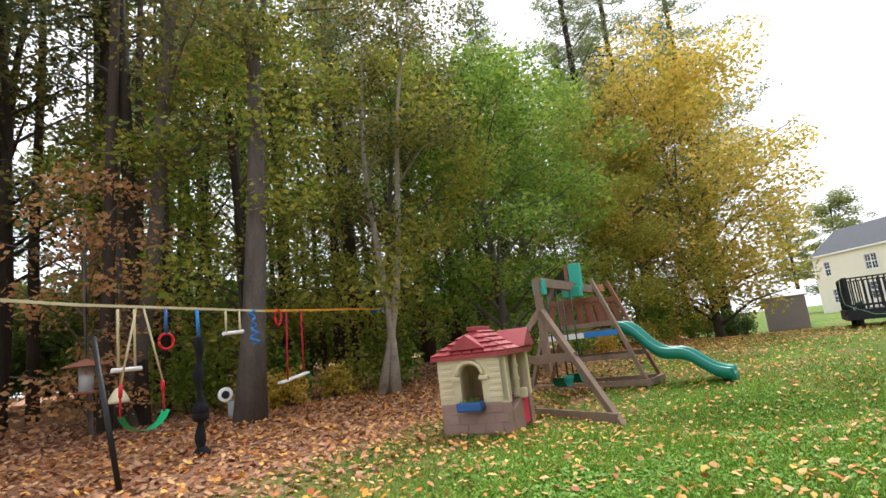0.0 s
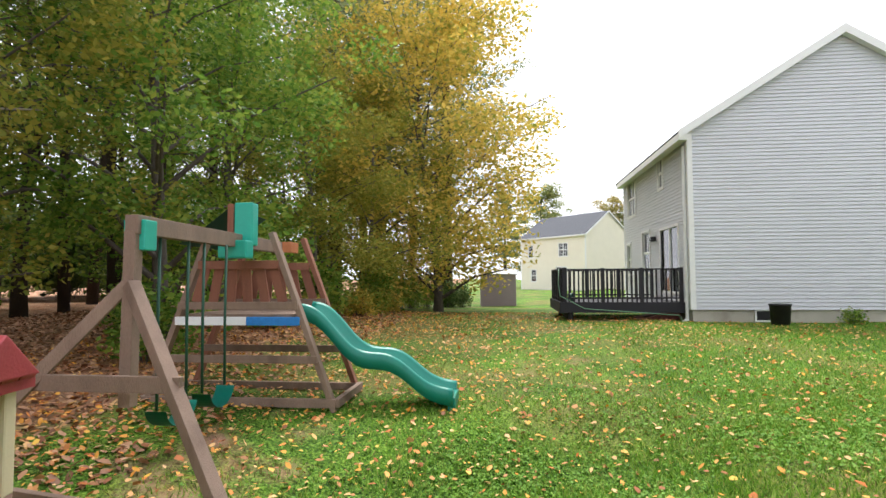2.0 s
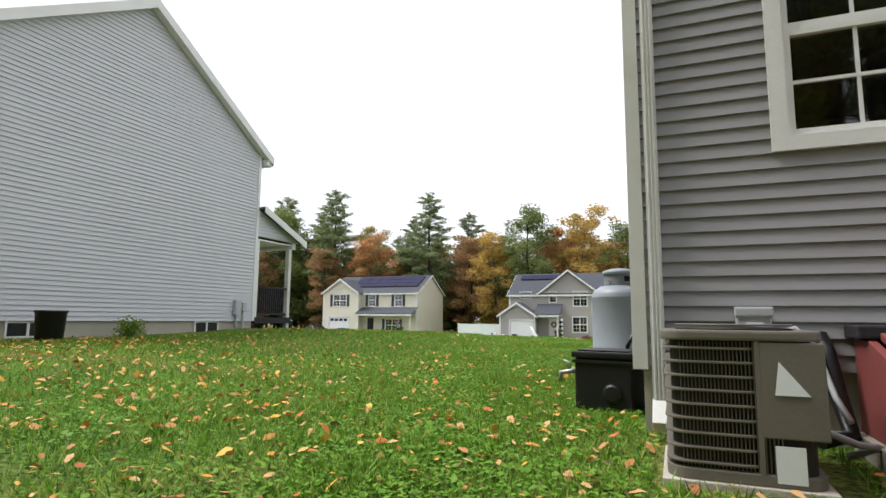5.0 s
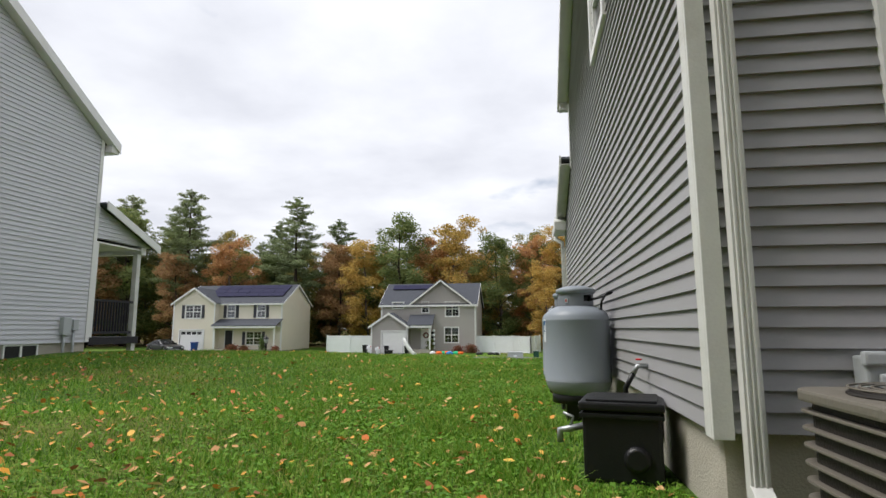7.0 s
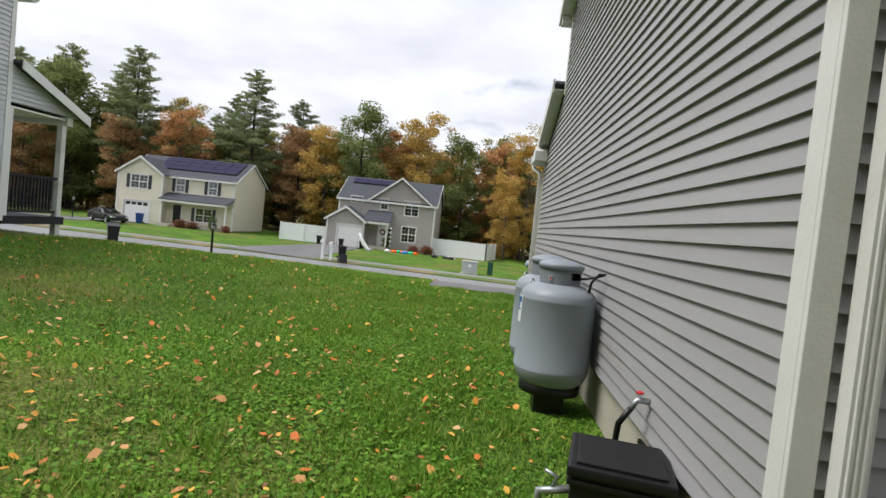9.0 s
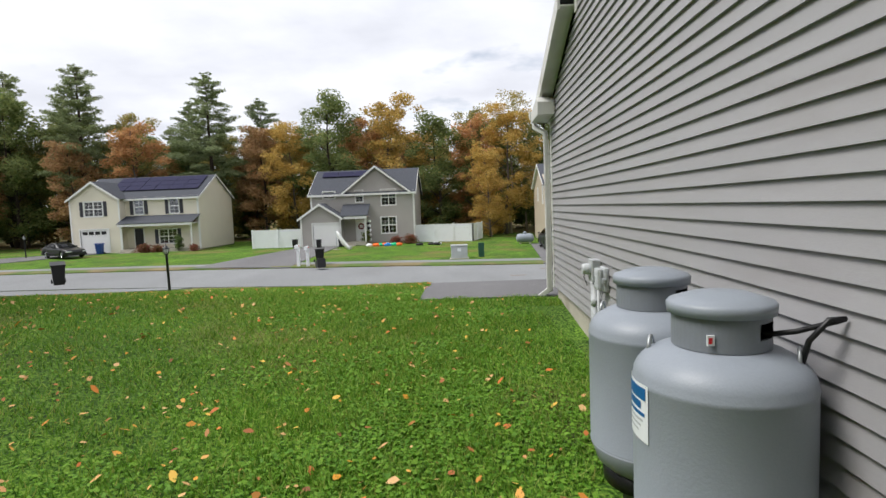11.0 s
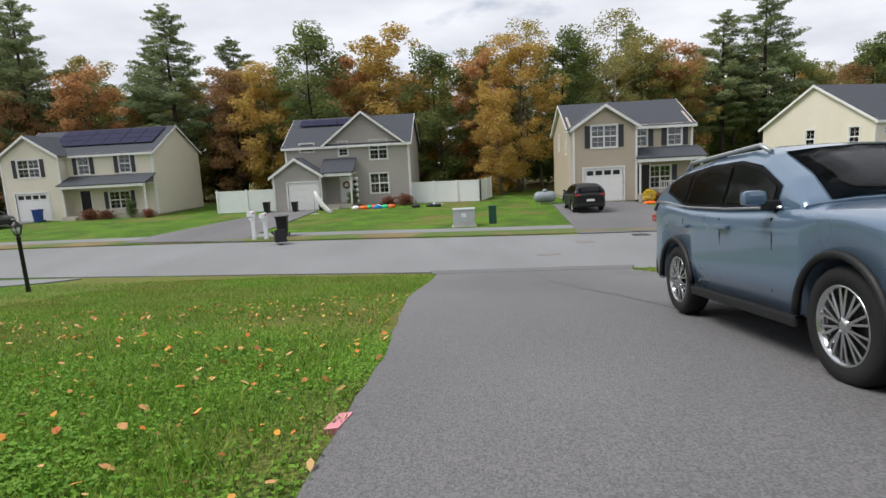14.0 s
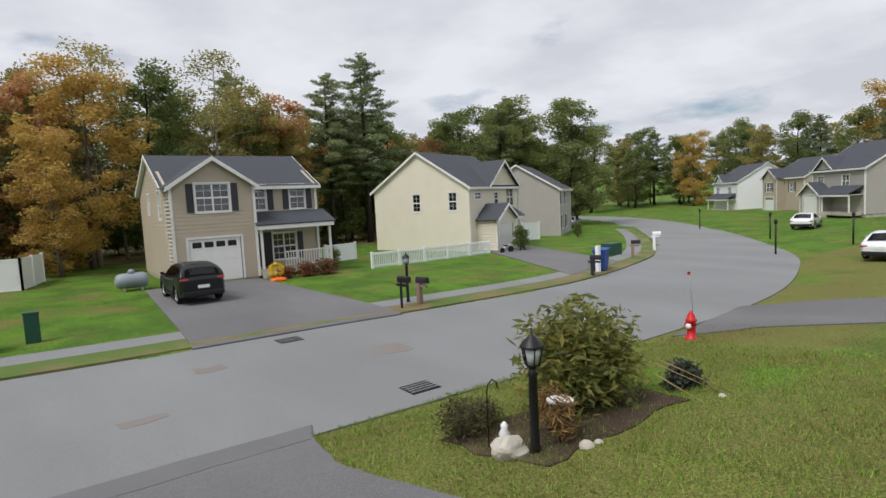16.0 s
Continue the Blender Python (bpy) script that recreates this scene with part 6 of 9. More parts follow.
rows = [[bm.verts.new(p + Vector((0.25 * math.sin(a), d, -1.14 - 0.24 * math.cos(a) + 0.24 * math.cos(1.35)))) for d in (-0.08, 0.08)] for a in [1.35 * (k / 8 - 1) for k in range(17)]]
for q, w in zip(rows, rows[1:]):
    bm.faces.new((q[0], q[1], w[1], w[0])).smooth = True
bmesh.ops.solidify(bm, geom=bm.faces[:], thickness=0.018)
part("seat", bm, GREEN_P, sw)
tp = thing("trapeze_bar", "white plastic trapeze step on pale ropes", "trapeze")
p = on_line(0.383)
for s in (-0.09, 0.09):
    part("rope", tube([p + Vector((s, -0.15, 0)), p + Vector((s, -0.15, -0.64))], 0.014, 6), WEBBING_P, tp)
part("bar", tube([p + Vector((-0.16, -0.15, -0.66)), p + Vector((0.16, -0.15, -0.66))], 0.025, 8), VINYL_W, tp)
rg = thing("hanging_ring", "red gymnastic ring on a blue strap", "ring")
p = on_line(0.427)
part("strap", tube([p, p - Vector((0, 0, 0.3))], 0.02, 6), BLUE_P, rg)
part("ring", tube([p + Vector((0.09 * math.cos(a), 0, -0.38 + 0.09 * math.sin(a))) for a in [k * math.pi / 8 for k in range(17)]], 0.016, 8), RED, rg)
cr = thing("climbing_rope", "thick black knotted climbing rope with foot loops", "climbing rope")
p = on_line(0.476)
part("sling", tube([p, p - Vector((0.01, 0, 0.34))], 0.022, 6), BLUE_ROPE, cr)
part("rope", tube([p - Vector((0.0, 0, z)) + Vector((0.015 * math.sin(z * 9), 0, 0)) for z in np.linspace(0.34, 1.84, 24)], [0.05 + 0.018 * math.sin(k * 1.1) for k in range(24)], 8), ROPE_B, cr)
for z in (1.22, 1.3, 1.74):
    part("knot", lathe([(0.03, -0.08), (0.09, -0.04), (0.1, 0.02), (0.06, 0.08), (0.03, 0.1)], 12, centre=tuple(p - Vector((0, 0, z)))), ROPE_B, cr)
part("foot_loop", tube([p + Vector((0.14 * math.cos(a), 0.03, -1.84 + 0.05 * math.sin(a))) for a in [k * math.pi / 6 for k in range(13)]], 0.035, 6), ROPE_B, cr)
tb = thing("rope_ladder_step", "white bar hanging on two pale ropes before the trunk", "trapeze")
p, q = on_line(0.527), on_line(0.554)
part("rope", tube([p, p - Vector((0, 0, 0.3))], 0.016, 6), WEBBING_P, tb)
part("rope", tube([q, q - Vector((0, 0, 0.3))], 0.016, 6), WEBBING_P, tb)
part("bar", tube([p - Vector((-0.05, 0, 0.31)), q - Vector((0.05, 0, 0.29))], 0.025, 8), VINYL_W, tb)
tr_ = thing("hanging_knot", "tangled light blue rope tied to the line", "rope")
p = on_line(0.583)
part("rope", tube([p + Vector((0.07 * math.sin(k * 2.1), 0.05 * math.cos(k * 1.7), -0.04 * k)) for k in range(13)], 0.022, 6), BLUE_ROPE, tr_)
rs = thing("rope_swing", "red rope swing with a wooden seat", "swing")
p, q = on_line(0.663), on_line(0.703)
part("rope", tube([p, p - Vector((-0.05, 0, 1.06))], 0.014, 6), RED_ROPE, rs)
part("rope", tube([q, q - Vector((-0.02, 0, 0.98))], 0.014, 6), RED_ROPE, rs)
part("seat", beam(p - Vector((-0.16, 0.05, 1.09)), q - Vector((0.1, 0.05, 1.0)), 0.1, 0.03), VINYL_W, rs)
part("hook", tube([on_line(0.641) + Vector((0.06 * math.cos(a), 0, -0.1 + 0.12 * math.sin(a))) for a in [k * math.pi / 6 for k in range(13)]], 0.018, 6), RED, rs)
pl = thing("leaning_pole", "thin black garden pole leaning in the leaves", "pole")
part("pole", tube([(6.17, -9.08, gz(6.2, -9.1) - 0.1), (6.21, -9.5, 1.16)], 0.028, 8), BLACK_M, pl)
bf = thing("bird_feeder", "brown bird feeder hanging over the undergrowth", "bird feeder")
fx, fy, fz = 4.85, -12.6, 0.98
part("roof", lathe([(0.33, 0), (0.3, 0.03), (0.06, 0.1), (0.02, 0.12)], 18, centre=(fx, fy, fz)), WOOD_R, bf)
part("tube", lathe([(0.1, -0.36), (0.1, 0.0)], 14, centre=(fx, fy, fz)), GREY_BOX, bf)
part("tray", lathe([(0.16, -0.4), (0.18, -0.36)], 14, centre=(fx, fy, fz)), WOOD_R, bf)
part("hanger", tube([(fx, fy, fz + 0.12), (fx, fy, 3.2)], 0.008, 5), BLACK_M, bf)
bl = thing("hanging_bell", "pale bell-shaped feeder on a thin wire", "feeder")
part("bell", lathe([(0.13, 0), (0.13, 0.04), (0.08, 0.14), (0.03, 0.2)], 14, centre=(5.0, -11.4, 0.42)), PH_CREAM, bl)
part("wire", tube([(5.0, -11.4, 0.6), (5.0, -11.4, 2.9)], 0.006, 5), BLACK_M, bl)
br = thing("hose_reel", "white and red reel leaning against the trunk", "reel")
part("wheel", lathe([(0.14, -0.05), (0.17, -0.03), (0.17, 0.03), (0.14, 0.05)], 20, centre=(0, 0, 0)), VINYL_W, br)
part("hub", lathe([(0.09, -0.07), (0.09, 0.07)], 14), BLACK_P, br)
br.matrix_basis = pose(3.1, -11.75, 0.3, 90, 0, -35) @ Matrix.Scale(0.72, 4)
cl = thing("plastic_tub", "blue-grey tub lying among the leaves", "tub", pose(2.25, -12.3, gz(2.2, -12.3)))
part("tub", box(-0.3, 0.3, -0.2, 0.2, 0, 0.3, 0.06), GREY_BOX, cl)

# ---- by the house wall ----
AX0, AX1, AY0, AY1 = 0.17, 0.8, -1.02, -0.34
ag = gz(0.5, -0.7)
ac = thing("air_conditioner", "taupe outdoor air conditioning unit with louvred sides", "air conditioner")
part("pad", box(AX0 - 0.02, AX1 + 0.02, AY0 - 0.02, AY1 + 0.02, ag - 0.08, ag + 0.015, 0.006), CONCRETE, ac)
AZ0, AZ1 = ag + 0.016, 0.235


def rounded(x0, x1, y0, y1, r, n=5):
    out = []
    for cx, cy_, a0 in ((x1 - r, y1 - r, 0), (x0 + r, y1 - r, 90), (x0 + r, y0 + r, 180), (x1 - r, y0 + r, 270)):
        out += [(cx + r * math.cos(radians(a0 + 90 * k / n)), cy_ + r * math.sin(radians(a0 + 90 * k / n))) for k in range(n + 1)]
    return out


part("core", extrude_poly(rounded(AX0 + 0.03, AX1 - 0.03, AY0 + 0.03, AY1 - 0.03, 0.08), "z", AZ0 + 0.02, AZ1 - 0.03), AC_FIN, ac)
part("base", extrude_poly(rounded(AX0, AX1, AY0, AY1, 0.1), "z", AZ0, AZ0 + 0.05, 0.006), AC_BODY, ac)
top_ring = extrude_poly(rounded(AX0 - 0.01, AX1 + 0.01, AY0 - 0.01, AY1 + 0.01, 0.11), "z", AZ1 - 0.045, AZ1, 0.012)
part("top", top_ring, AC_BODY, ac)
part("fan_guard", lathe([(0.26, 0.0), (0.26, 0.008), (0.02, 0.02)], 28, centre=((AX0 + AX1) / 2, (AY0 + AY1) / 2, AZ1)), AC_FIN, ac)
for k in range(7):
    rr = 0.05 + k * 0.034
    part("guard_ring", tube([((AX0 + AX1) / 2 + rr * math.cos(a), (AY0 + AY1) / 2 + rr * math.sin(a), AZ1 + 0.024) for a in [j * math.pi / 14 for j in range(29)]], 0.004, 5), AC_BODY, ac)
for k in range(9):
    z = AZ0 + 0.07 + k * 0.062
    part("louvre", extrude_poly(rounded(AX0, AX1 - 0.22, AY0, AY1, 0.09), "z", z, z + 0.011, 0.003), AC_BODY, ac)
for k in range(26):
    x = AX0 + 0.07 + k * 0.0155
    part("fin", box(x, x + 0.004, AY0 + 0.012, AY0 + 0.03, AZ0 + 0.05, AZ1 - 0.05), AC_BODY, ac)
part("service_panel", box(AX1 - 0.24, AX1 + 0.002, AY0 - 0.004, AY0 + 0.12, AZ0 + 0.2, AZ1 - 0.05, 0.006), AC_BODY, ac)
part("corner_post", box(AX1 - 0.26, AX1 - 0.24, AY0 - 0.002, AY0 + 0.02, AZ0 + 0.05, AZ1 - 0.04), AC_BODY, ac)
bm = extrude_poly([(AX1 - 0.19, AZ1 - 0.27), (AX1 - 0.06, AZ1 - 0.27), (AX1 - 0.17, AZ1 - 0.13)], "y", AY0 - 0.012, AY0 - 0.006)
part("emblem", bm, PAPER, ac, "pale triangular emblem")
part("data_plate", box(AX1 - 0.2, AX1 - 0.09, AY0 - 0.002, AY0 + 0.01, AZ0 + 0.02, AZ0 + 0.17), PAPER, ac)
dc = thing("disconnect_box", "grey electrical disconnect box on the back wall", "electrical box")
part("box", box(0.56, 0.74, -0.12, -0.02, 0.1, 0.34, 0.012), GREY_BOX, dc)
part("cover", box(0.55, 0.75, -0.14, -0.1, 0.3, 0.36, 0.012), GREY_BOX, dc)
part("handle", box(0.6, 0.7, -0.15, -0.12, 0.2, 0.27, 0.015), GREY_BOX, dc)
pp = thing("refrigerant_pipes", "black insulated pipes and grey conduit behind the unit", "pipes")
part("pipe", tube([(0.98, -0.03, 0.2), (1.0, -0.1, 0.1), (1.02, -0.16, -0.1), (1.06, -0.2, ag + 0.12), (0.9, -0.3, ag + 0.1)], 0.045, 8), BLACK_P, pp)
part("conduit", tube([(0.68, -0.1, 0.18), (0.85, -0.12, 0.24), (0.93, -0.15, 0.15), (1.0, -0.2, -0.12), (1.04, -0.3, ag + 0.2)], 0.016, 6), GREY_BOX, pp)
part("conduit", tube([(0.86, -0.6, AZ0 + 0.18), (1.0, -0.55, AZ0 + 0.12), (1.1, -0.5, ag + 0.12), (0.98, -0.45, ag + 0.06)], 0.018, 6), GREY_BOX, pp)
bk = thing("cellar_bulkhead", "dull red steel cellar bulkhead against the house", "bulkhead")
part("curb", box(1.1, 1.3, -1.65, -0.05, -1.0, gz(1.3, -0.8) + 0.12, 0.01), CONCRETE, bk)
part("curb", box(2.55, 2.75, -1.65, -0.05, -1.0, gz(1.3, -0.8) + 0.12, 0.01), CONCRETE, bk)
part("curb", box(1.3, 2.55, -1.65, -1.45, -1.0, gz(1.3, -0.8) + 0.1, 0.01), CONCRETE, bk)
zc = gz(1.3, -0.8) + 0.12
part("side", extrude_poly([(-1.6, zc), (-0.04, zc), (-0.04, 0.2), (-0.3, 0.18), (-1.6, zc + 0.1)], "x", 1.14, 1.18, 0.006), RUST_RED, bk)
part("side", extrude_poly([(-1.6, zc), (-0.04, zc), (-0.04, 0.2), (-0.3, 0.18), (-1.6, zc + 0.1)], "x", 2.66, 2.7, 0.006), RUST_RED, bk)
for x in (1.19, 1.93):
    part("door", extrude_poly([(-1.64, zc + 0.1), (-0.3, 0.185), (-0.3, 0.225), (-1.64, zc + 0.14)], "x", x, x + 0.72, 0.008), RUST_RED, bk)
part("header", box(1.1, 2.74, -0.3, -0.02, 0.19, 0.26, 0.01), BLACK_W, bk)


def tank(x, y, label_on):
    g = gz(x, y)
    t = thing("propane_tank", "tall grey upright propane tank on a block", "propane tank", pose(x, y, g + 0.12) @ Matrix.Scale(0.84, 4), "propane tanks")
    r, h = 0.375, 1.33
    # the block's black colour stands for the shadow beneath the tank
    part("block", box(-0.15, 0.15, -0.15, 0.15, -0.3, 0.08, 0.01), BLACK_P, t, "small block, blackened for the shade under the tank")
    part("foot_ring", lathe([(0.3, 0.06), (0.3, 0.14), (0.28, 0.16)], 32), BLACK_M, t)
    prof = [(0.12, 0.1), (0.26, 0.13), (0.34, 0.2), (r, 0.3), (r, 0.31)]
    prof += [(r, 0.31), (r + 0.003, 0.315), (r, 0.32), (r, 0.98), (r + 0.004, 0.99), (r, 1.0)]
    prof += [(r * math.cos(a) ** 0.75, 1.0 + 0.17 * math.sin(a)) for a in [k * math.pi / 18 for k in range(1, 8)]]
    part("shell", lathe(prof, 48), TANK, t)
    # collar with its hand holes: a ring with gaps
    bm = bmesh.new()
    rc, z0, z1, n = 0.205, 1.155, h - 0.02, 48
    for k in range(n):
        a0, a1 = 2 * math.pi * k / n, 2 * math.pi * (k + 1) / n
        gap = (k % 24) in (15, 16, 17, 18, 19)
        for za, zb in (((z0, z0 + 0.05), (z0 + 0.12, z1)) if gap else ((z0, z1),)):
            v = [bm.verts.new((q * math.cos(a), q * math.sin(a), z)) for q in (rc, rc - 0.012) for a in (a0, a1) for z in (za, zb)]
            for f in ((0, 2, 3, 1), (4, 5, 7, 6), (1, 3, 7, 5), (0, 4, 6, 2)):
                bm.faces.new([v[i] for i in f])
    bmesh.ops.remove_doubles(bm, verts=bm.verts[:], dist=1e-4)
    bmesh.ops.recalc_face_normals(bm, faces=bm.faces[:])
    part("collar", bm, TANK_D, t)
    part("lid", lathe([(rc + 0.018, z1 - 0.01), (rc + 0.022, z1 + 0.03), (rc + 0.01, z1 + 0.045), (rc * 0.6, z1 + 0.075), (0.03, z1 + 0.085)], 40), TANK, t)
    # black core added to give the darkness inside the collar's hand holes
    part("valve_cover", lathe([(0.16, 1.14), (0.165, 1.28), (0.1, 1.3)], 20), BLACK_M, t)
    for a in (-0.5, 2.6):
        c = Vector((0.3 * math.cos(a), 0.3 * math.sin(a), 1.1))
        part("lifting_eye", tube([c + Vector((0.045 * math.cos(b) * -math.sin(a), 0.045 * math.cos(b) * math.cos(a), 0.06 * math.sin(b))) for b in [k * math.pi / 8 for k in range(9)]], 0.009, 6), METAL, t)
    if label_on:
        def patch(name, a0, a1, z0, z1, material, lift, label=""):
            bm = bmesh.new()
            n = 8
            rows = [[bm.verts.new(((r + lift) * math.cos(a), (r + lift) * math.sin(a), z)) for z in (z0, z1)] for a in [a0 + (a1 - a0) * k / n for k in range(n + 1)]]
            for q, w in zip(rows, rows[1:]):
                bm.faces.new((q[0], w[0], w[1], q[1]))
            return part(name, bm, material, t, label)
        a0, a1 = radians(158), radians(198)
        patch("label", a0, a1, 0.74, 1.0, PAPER, 0.004, "white supplier label with blue print")
        patch("print", a0 + 0.04, a1 - 0.04, 0.93, 0.985, INK, 0.006)
        patch("print", a0 + 0.04, a1 - 0.14, 0.885, 0.92, INK, 0.006)
        patch("print", a0 + 0.04, a1 - 0.06, 0.855, 0.872, INK, 0.006)
        for k in range(3):
            patch("print", a0 + 0.06, a1 - 0.1 - 0.05 * k, 0.83 - k * 0.025, 0.84 - k * 0.025, GREY_BOX, 0.006)
        part("sticker", box(-0.135, -0.105, -0.186, -0.176, 1.19, 1.235), PAPER, t, "small white warning sticker")
        part("sticker_mark", box(-0.13, -0.115, -0.188, -0.1865, 1.2, 1.225), RED, t)
    return t


tank(-0.36, 2.96, True)
tank(-0.36, 3.74, False)
hl_ = thing("gas_line", "thin black gas pipe from the tank to the wall", "pipe")
gt = gz(-0.45, 3.05)
part("pipe", tube([(-0.26, 2.86, gt + 1.14), (-0.16, 2.82, gt + 1.16), (-0.05, 2.78, gt + 1.2), (-0.03, 2.77, gt + 1.21), (-0.08, 2.77, gt + 1.21), (-0.13, 2.8, gt + 1.13), (-0.14, 2.84, gt + 1.0)], 0.011, 6), BLACK_M, hl_)
tp_ = thing("garden_tap", "brass tap with a red handle on the wall", "tap")
part("tap", tube([(-0.02, 1.35, 0.2), (-0.09, 1.35, 0.2), (-0.12, 1.35, 0.15)], 0.018, 8), METAL, tp_)
part("handle", lathe([(0.022, 0), (0.022, 0.01)], 12, centre=(-0.08, 1.35, 0.24)), RED, tp_)
part("hose", tube([(-0.12, 1.35, 0.15), (-0.17, 1.38, 0.05), (-0.16, 1.45, -0.1), (-0.12, 1.42, -0.25), (-0.14, 1.35, gz(-0.1, 1.4) + 0.02)], 0.018, 8), BLACK_P, tp_)
part("vent", box(-0.001, 0.02, 1.2, 1.55, -0.25, -0.08), BLACK_P, HOUSE)
hb = thing("hose_box", "black plastic hose storage box with a side tap", "hose box", pose(-0.27, 0.9, gz(-0.27, 0.9), 0, 0, -12))
part("body", box(-0.22, 0.22, -0.2, 0.24, 0.0, 0.4, 0.02), BLACK_P, hb)
part("lid", box(-0.24, 0.24, -0.22, 0.26, 0.4, 0.45, 0.015), BLACK_P, hb)
part("lid_rib", box(-0.2, 0.2, -0.18, 0.22, 0.45, 0.463, 0.006), BLACK_P, hb)
part("rim", box(-0.235, 0.235, -0.215, 0.255, 0.36, 0.385, 0.004), BLACK_P, hb)
part("dial", lathe([(0.07, 0.0), (0.075, 0.015), (0.05, 0.03)], 18), BLACK_P, hb).matrix_basis = pose(0.08, -0.2, 0.14, 90, 0, 0)
part("tap", tube([(-0.22, -0.12, 0.3), (-0.3, -0.13, 0.28), (-0.36, -0.14, 0.27), (-0.36, -0.14, 0.2)], 0.02, 8), METAL, hb)
part("tap_lever", tube([(-0.3, -0.13, 0.29), (-0.28, -0.13, 0.35), (-0.34, -0.13, 0.37)], 0.01, 6), METAL, hb)

ON_WALL = Matrix.Translation((0, 6.25, 0.66)) @ Matrix.Scale(0.72, 4) @ Matrix.Translation((0, -6.25, -0.66))
mt = thing("electric_meter", "grey electricity meter with conduits on the side wall", "electric meter", ON_WALL)
part("socket_box", box(-0.14, -0.02, 6.240, 6.500, 0.36, 0.66, 0.01), GREY_BOX, mt)
mm = part("meter_glass", lathe([(0.075, 0), (0.078, 0.03), (0.074, 0.09), (0.066, 0.11)], 24), LAMP_GLASS, mt)
mm.matrix_basis = pose(-0.14, 6.380, 0.53, 0, -90, 0)
part("meter_face", box(-0.265, -0.2615, 6.350, 6.420, 0.53, 0.55), BLACK_P, mt)
part("conduit", tube([(-0.08, 6.370, -1.1), (-0.08, 6.370, 0.32)], 0.045, 12), GREY_BOX, mt)
part("coupling", tube([(-0.08, 6.370, 0.02), (-0.08, 6.370, 0.14)], 0.053, 12), GREY_BOX, mt)
part("conduit", tube([(-0.07, 6.560, -1.1), (-0.07, 6.560, 0.4)], 0.028, 10), GREY_BOX, mt)
part("conduit", tube([(-0.07, 6.200, -1.1), (-0.07, 6.200, 0.32)], 0.022, 10), GREY_BOX, mt)
part("wire", tube([(-0.15, 6.520, 0.5), (-0.18, 6.600, 0.4), (-0.15, 6.520, 0.28)], 0.006, 5), BLACK_M, mt)
nb_ = thing("service_box", "rounded grey plastic service box on the siding", "utility box", ON_WALL)
part("back", box(-0.09, -0.02, 5.800, 6.080, 0.29, 0.6, 0.03), GREY_BOX, nb_)
part("cover", box(-0.17, -0.085, 5.825, 6.060, 0.3, 0.59, 0.045), GREY_BOX, nb_)
for k in range(3):
    part("emblem", tube([(-0.174, 5.880 + 0.12 * j / 6, 0.4 + k * 0.03 + 0.03 * math.sin(math.pi * j / 6)) for j in range(7)], 0.005, 5), GREY_BOX, nb_)
part("latch", box(-0.12, -0.08, 5.780, 5.810, 0.4, 0.47, 0.008), GREY_BOX, nb_)


# ---- cars ----
SUV = dict(hood=[(-2.5, 0.66), (-2.44, 0.92), (-2.2, 1.03), (-1.6, 1.1), (-0.98, 1.15)], belt=[(-0.98, 1.15), (0.2, 1.16), (1.2, 1.2), (1.75, 1.27), (2.2, 1.3), (2.36, 1.2), (2.44, 1.02)],
           roof=[(-0.98, 1.17), (-0.68, 1.38), (-0.2, 1.6), (0.2, 1.68), (0.9, 1.7), (1.55, 1.66), (1.95, 1.58), (2.16, 1.44), (2.34, 1.22)], wheels=(-1.43, 1.42), r=0.385, half=0.965, low=0.34)
SEDAN = dict(hood=[(-2.45, 0.55), (-2.35, 0.72), (-1.9, 0.82), (-1.2, 0.9), (-0.85, 0.94)], belt=[(-0.85, 0.94), (0.6, 0.98), (1.5, 1.0), (2.2, 0.98), (2.4, 0.86), (2.45, 0.7)],
             roof=[(-0.85, 0.95), (-0.3, 1.25), (0.1, 1.4), (0.6, 1.44), (1.1, 1.38), (1.6, 1.18), (1.95, 1.0)], wheels=(-1.5, 1.4), r=0.33, half=0.95, low=0.27)


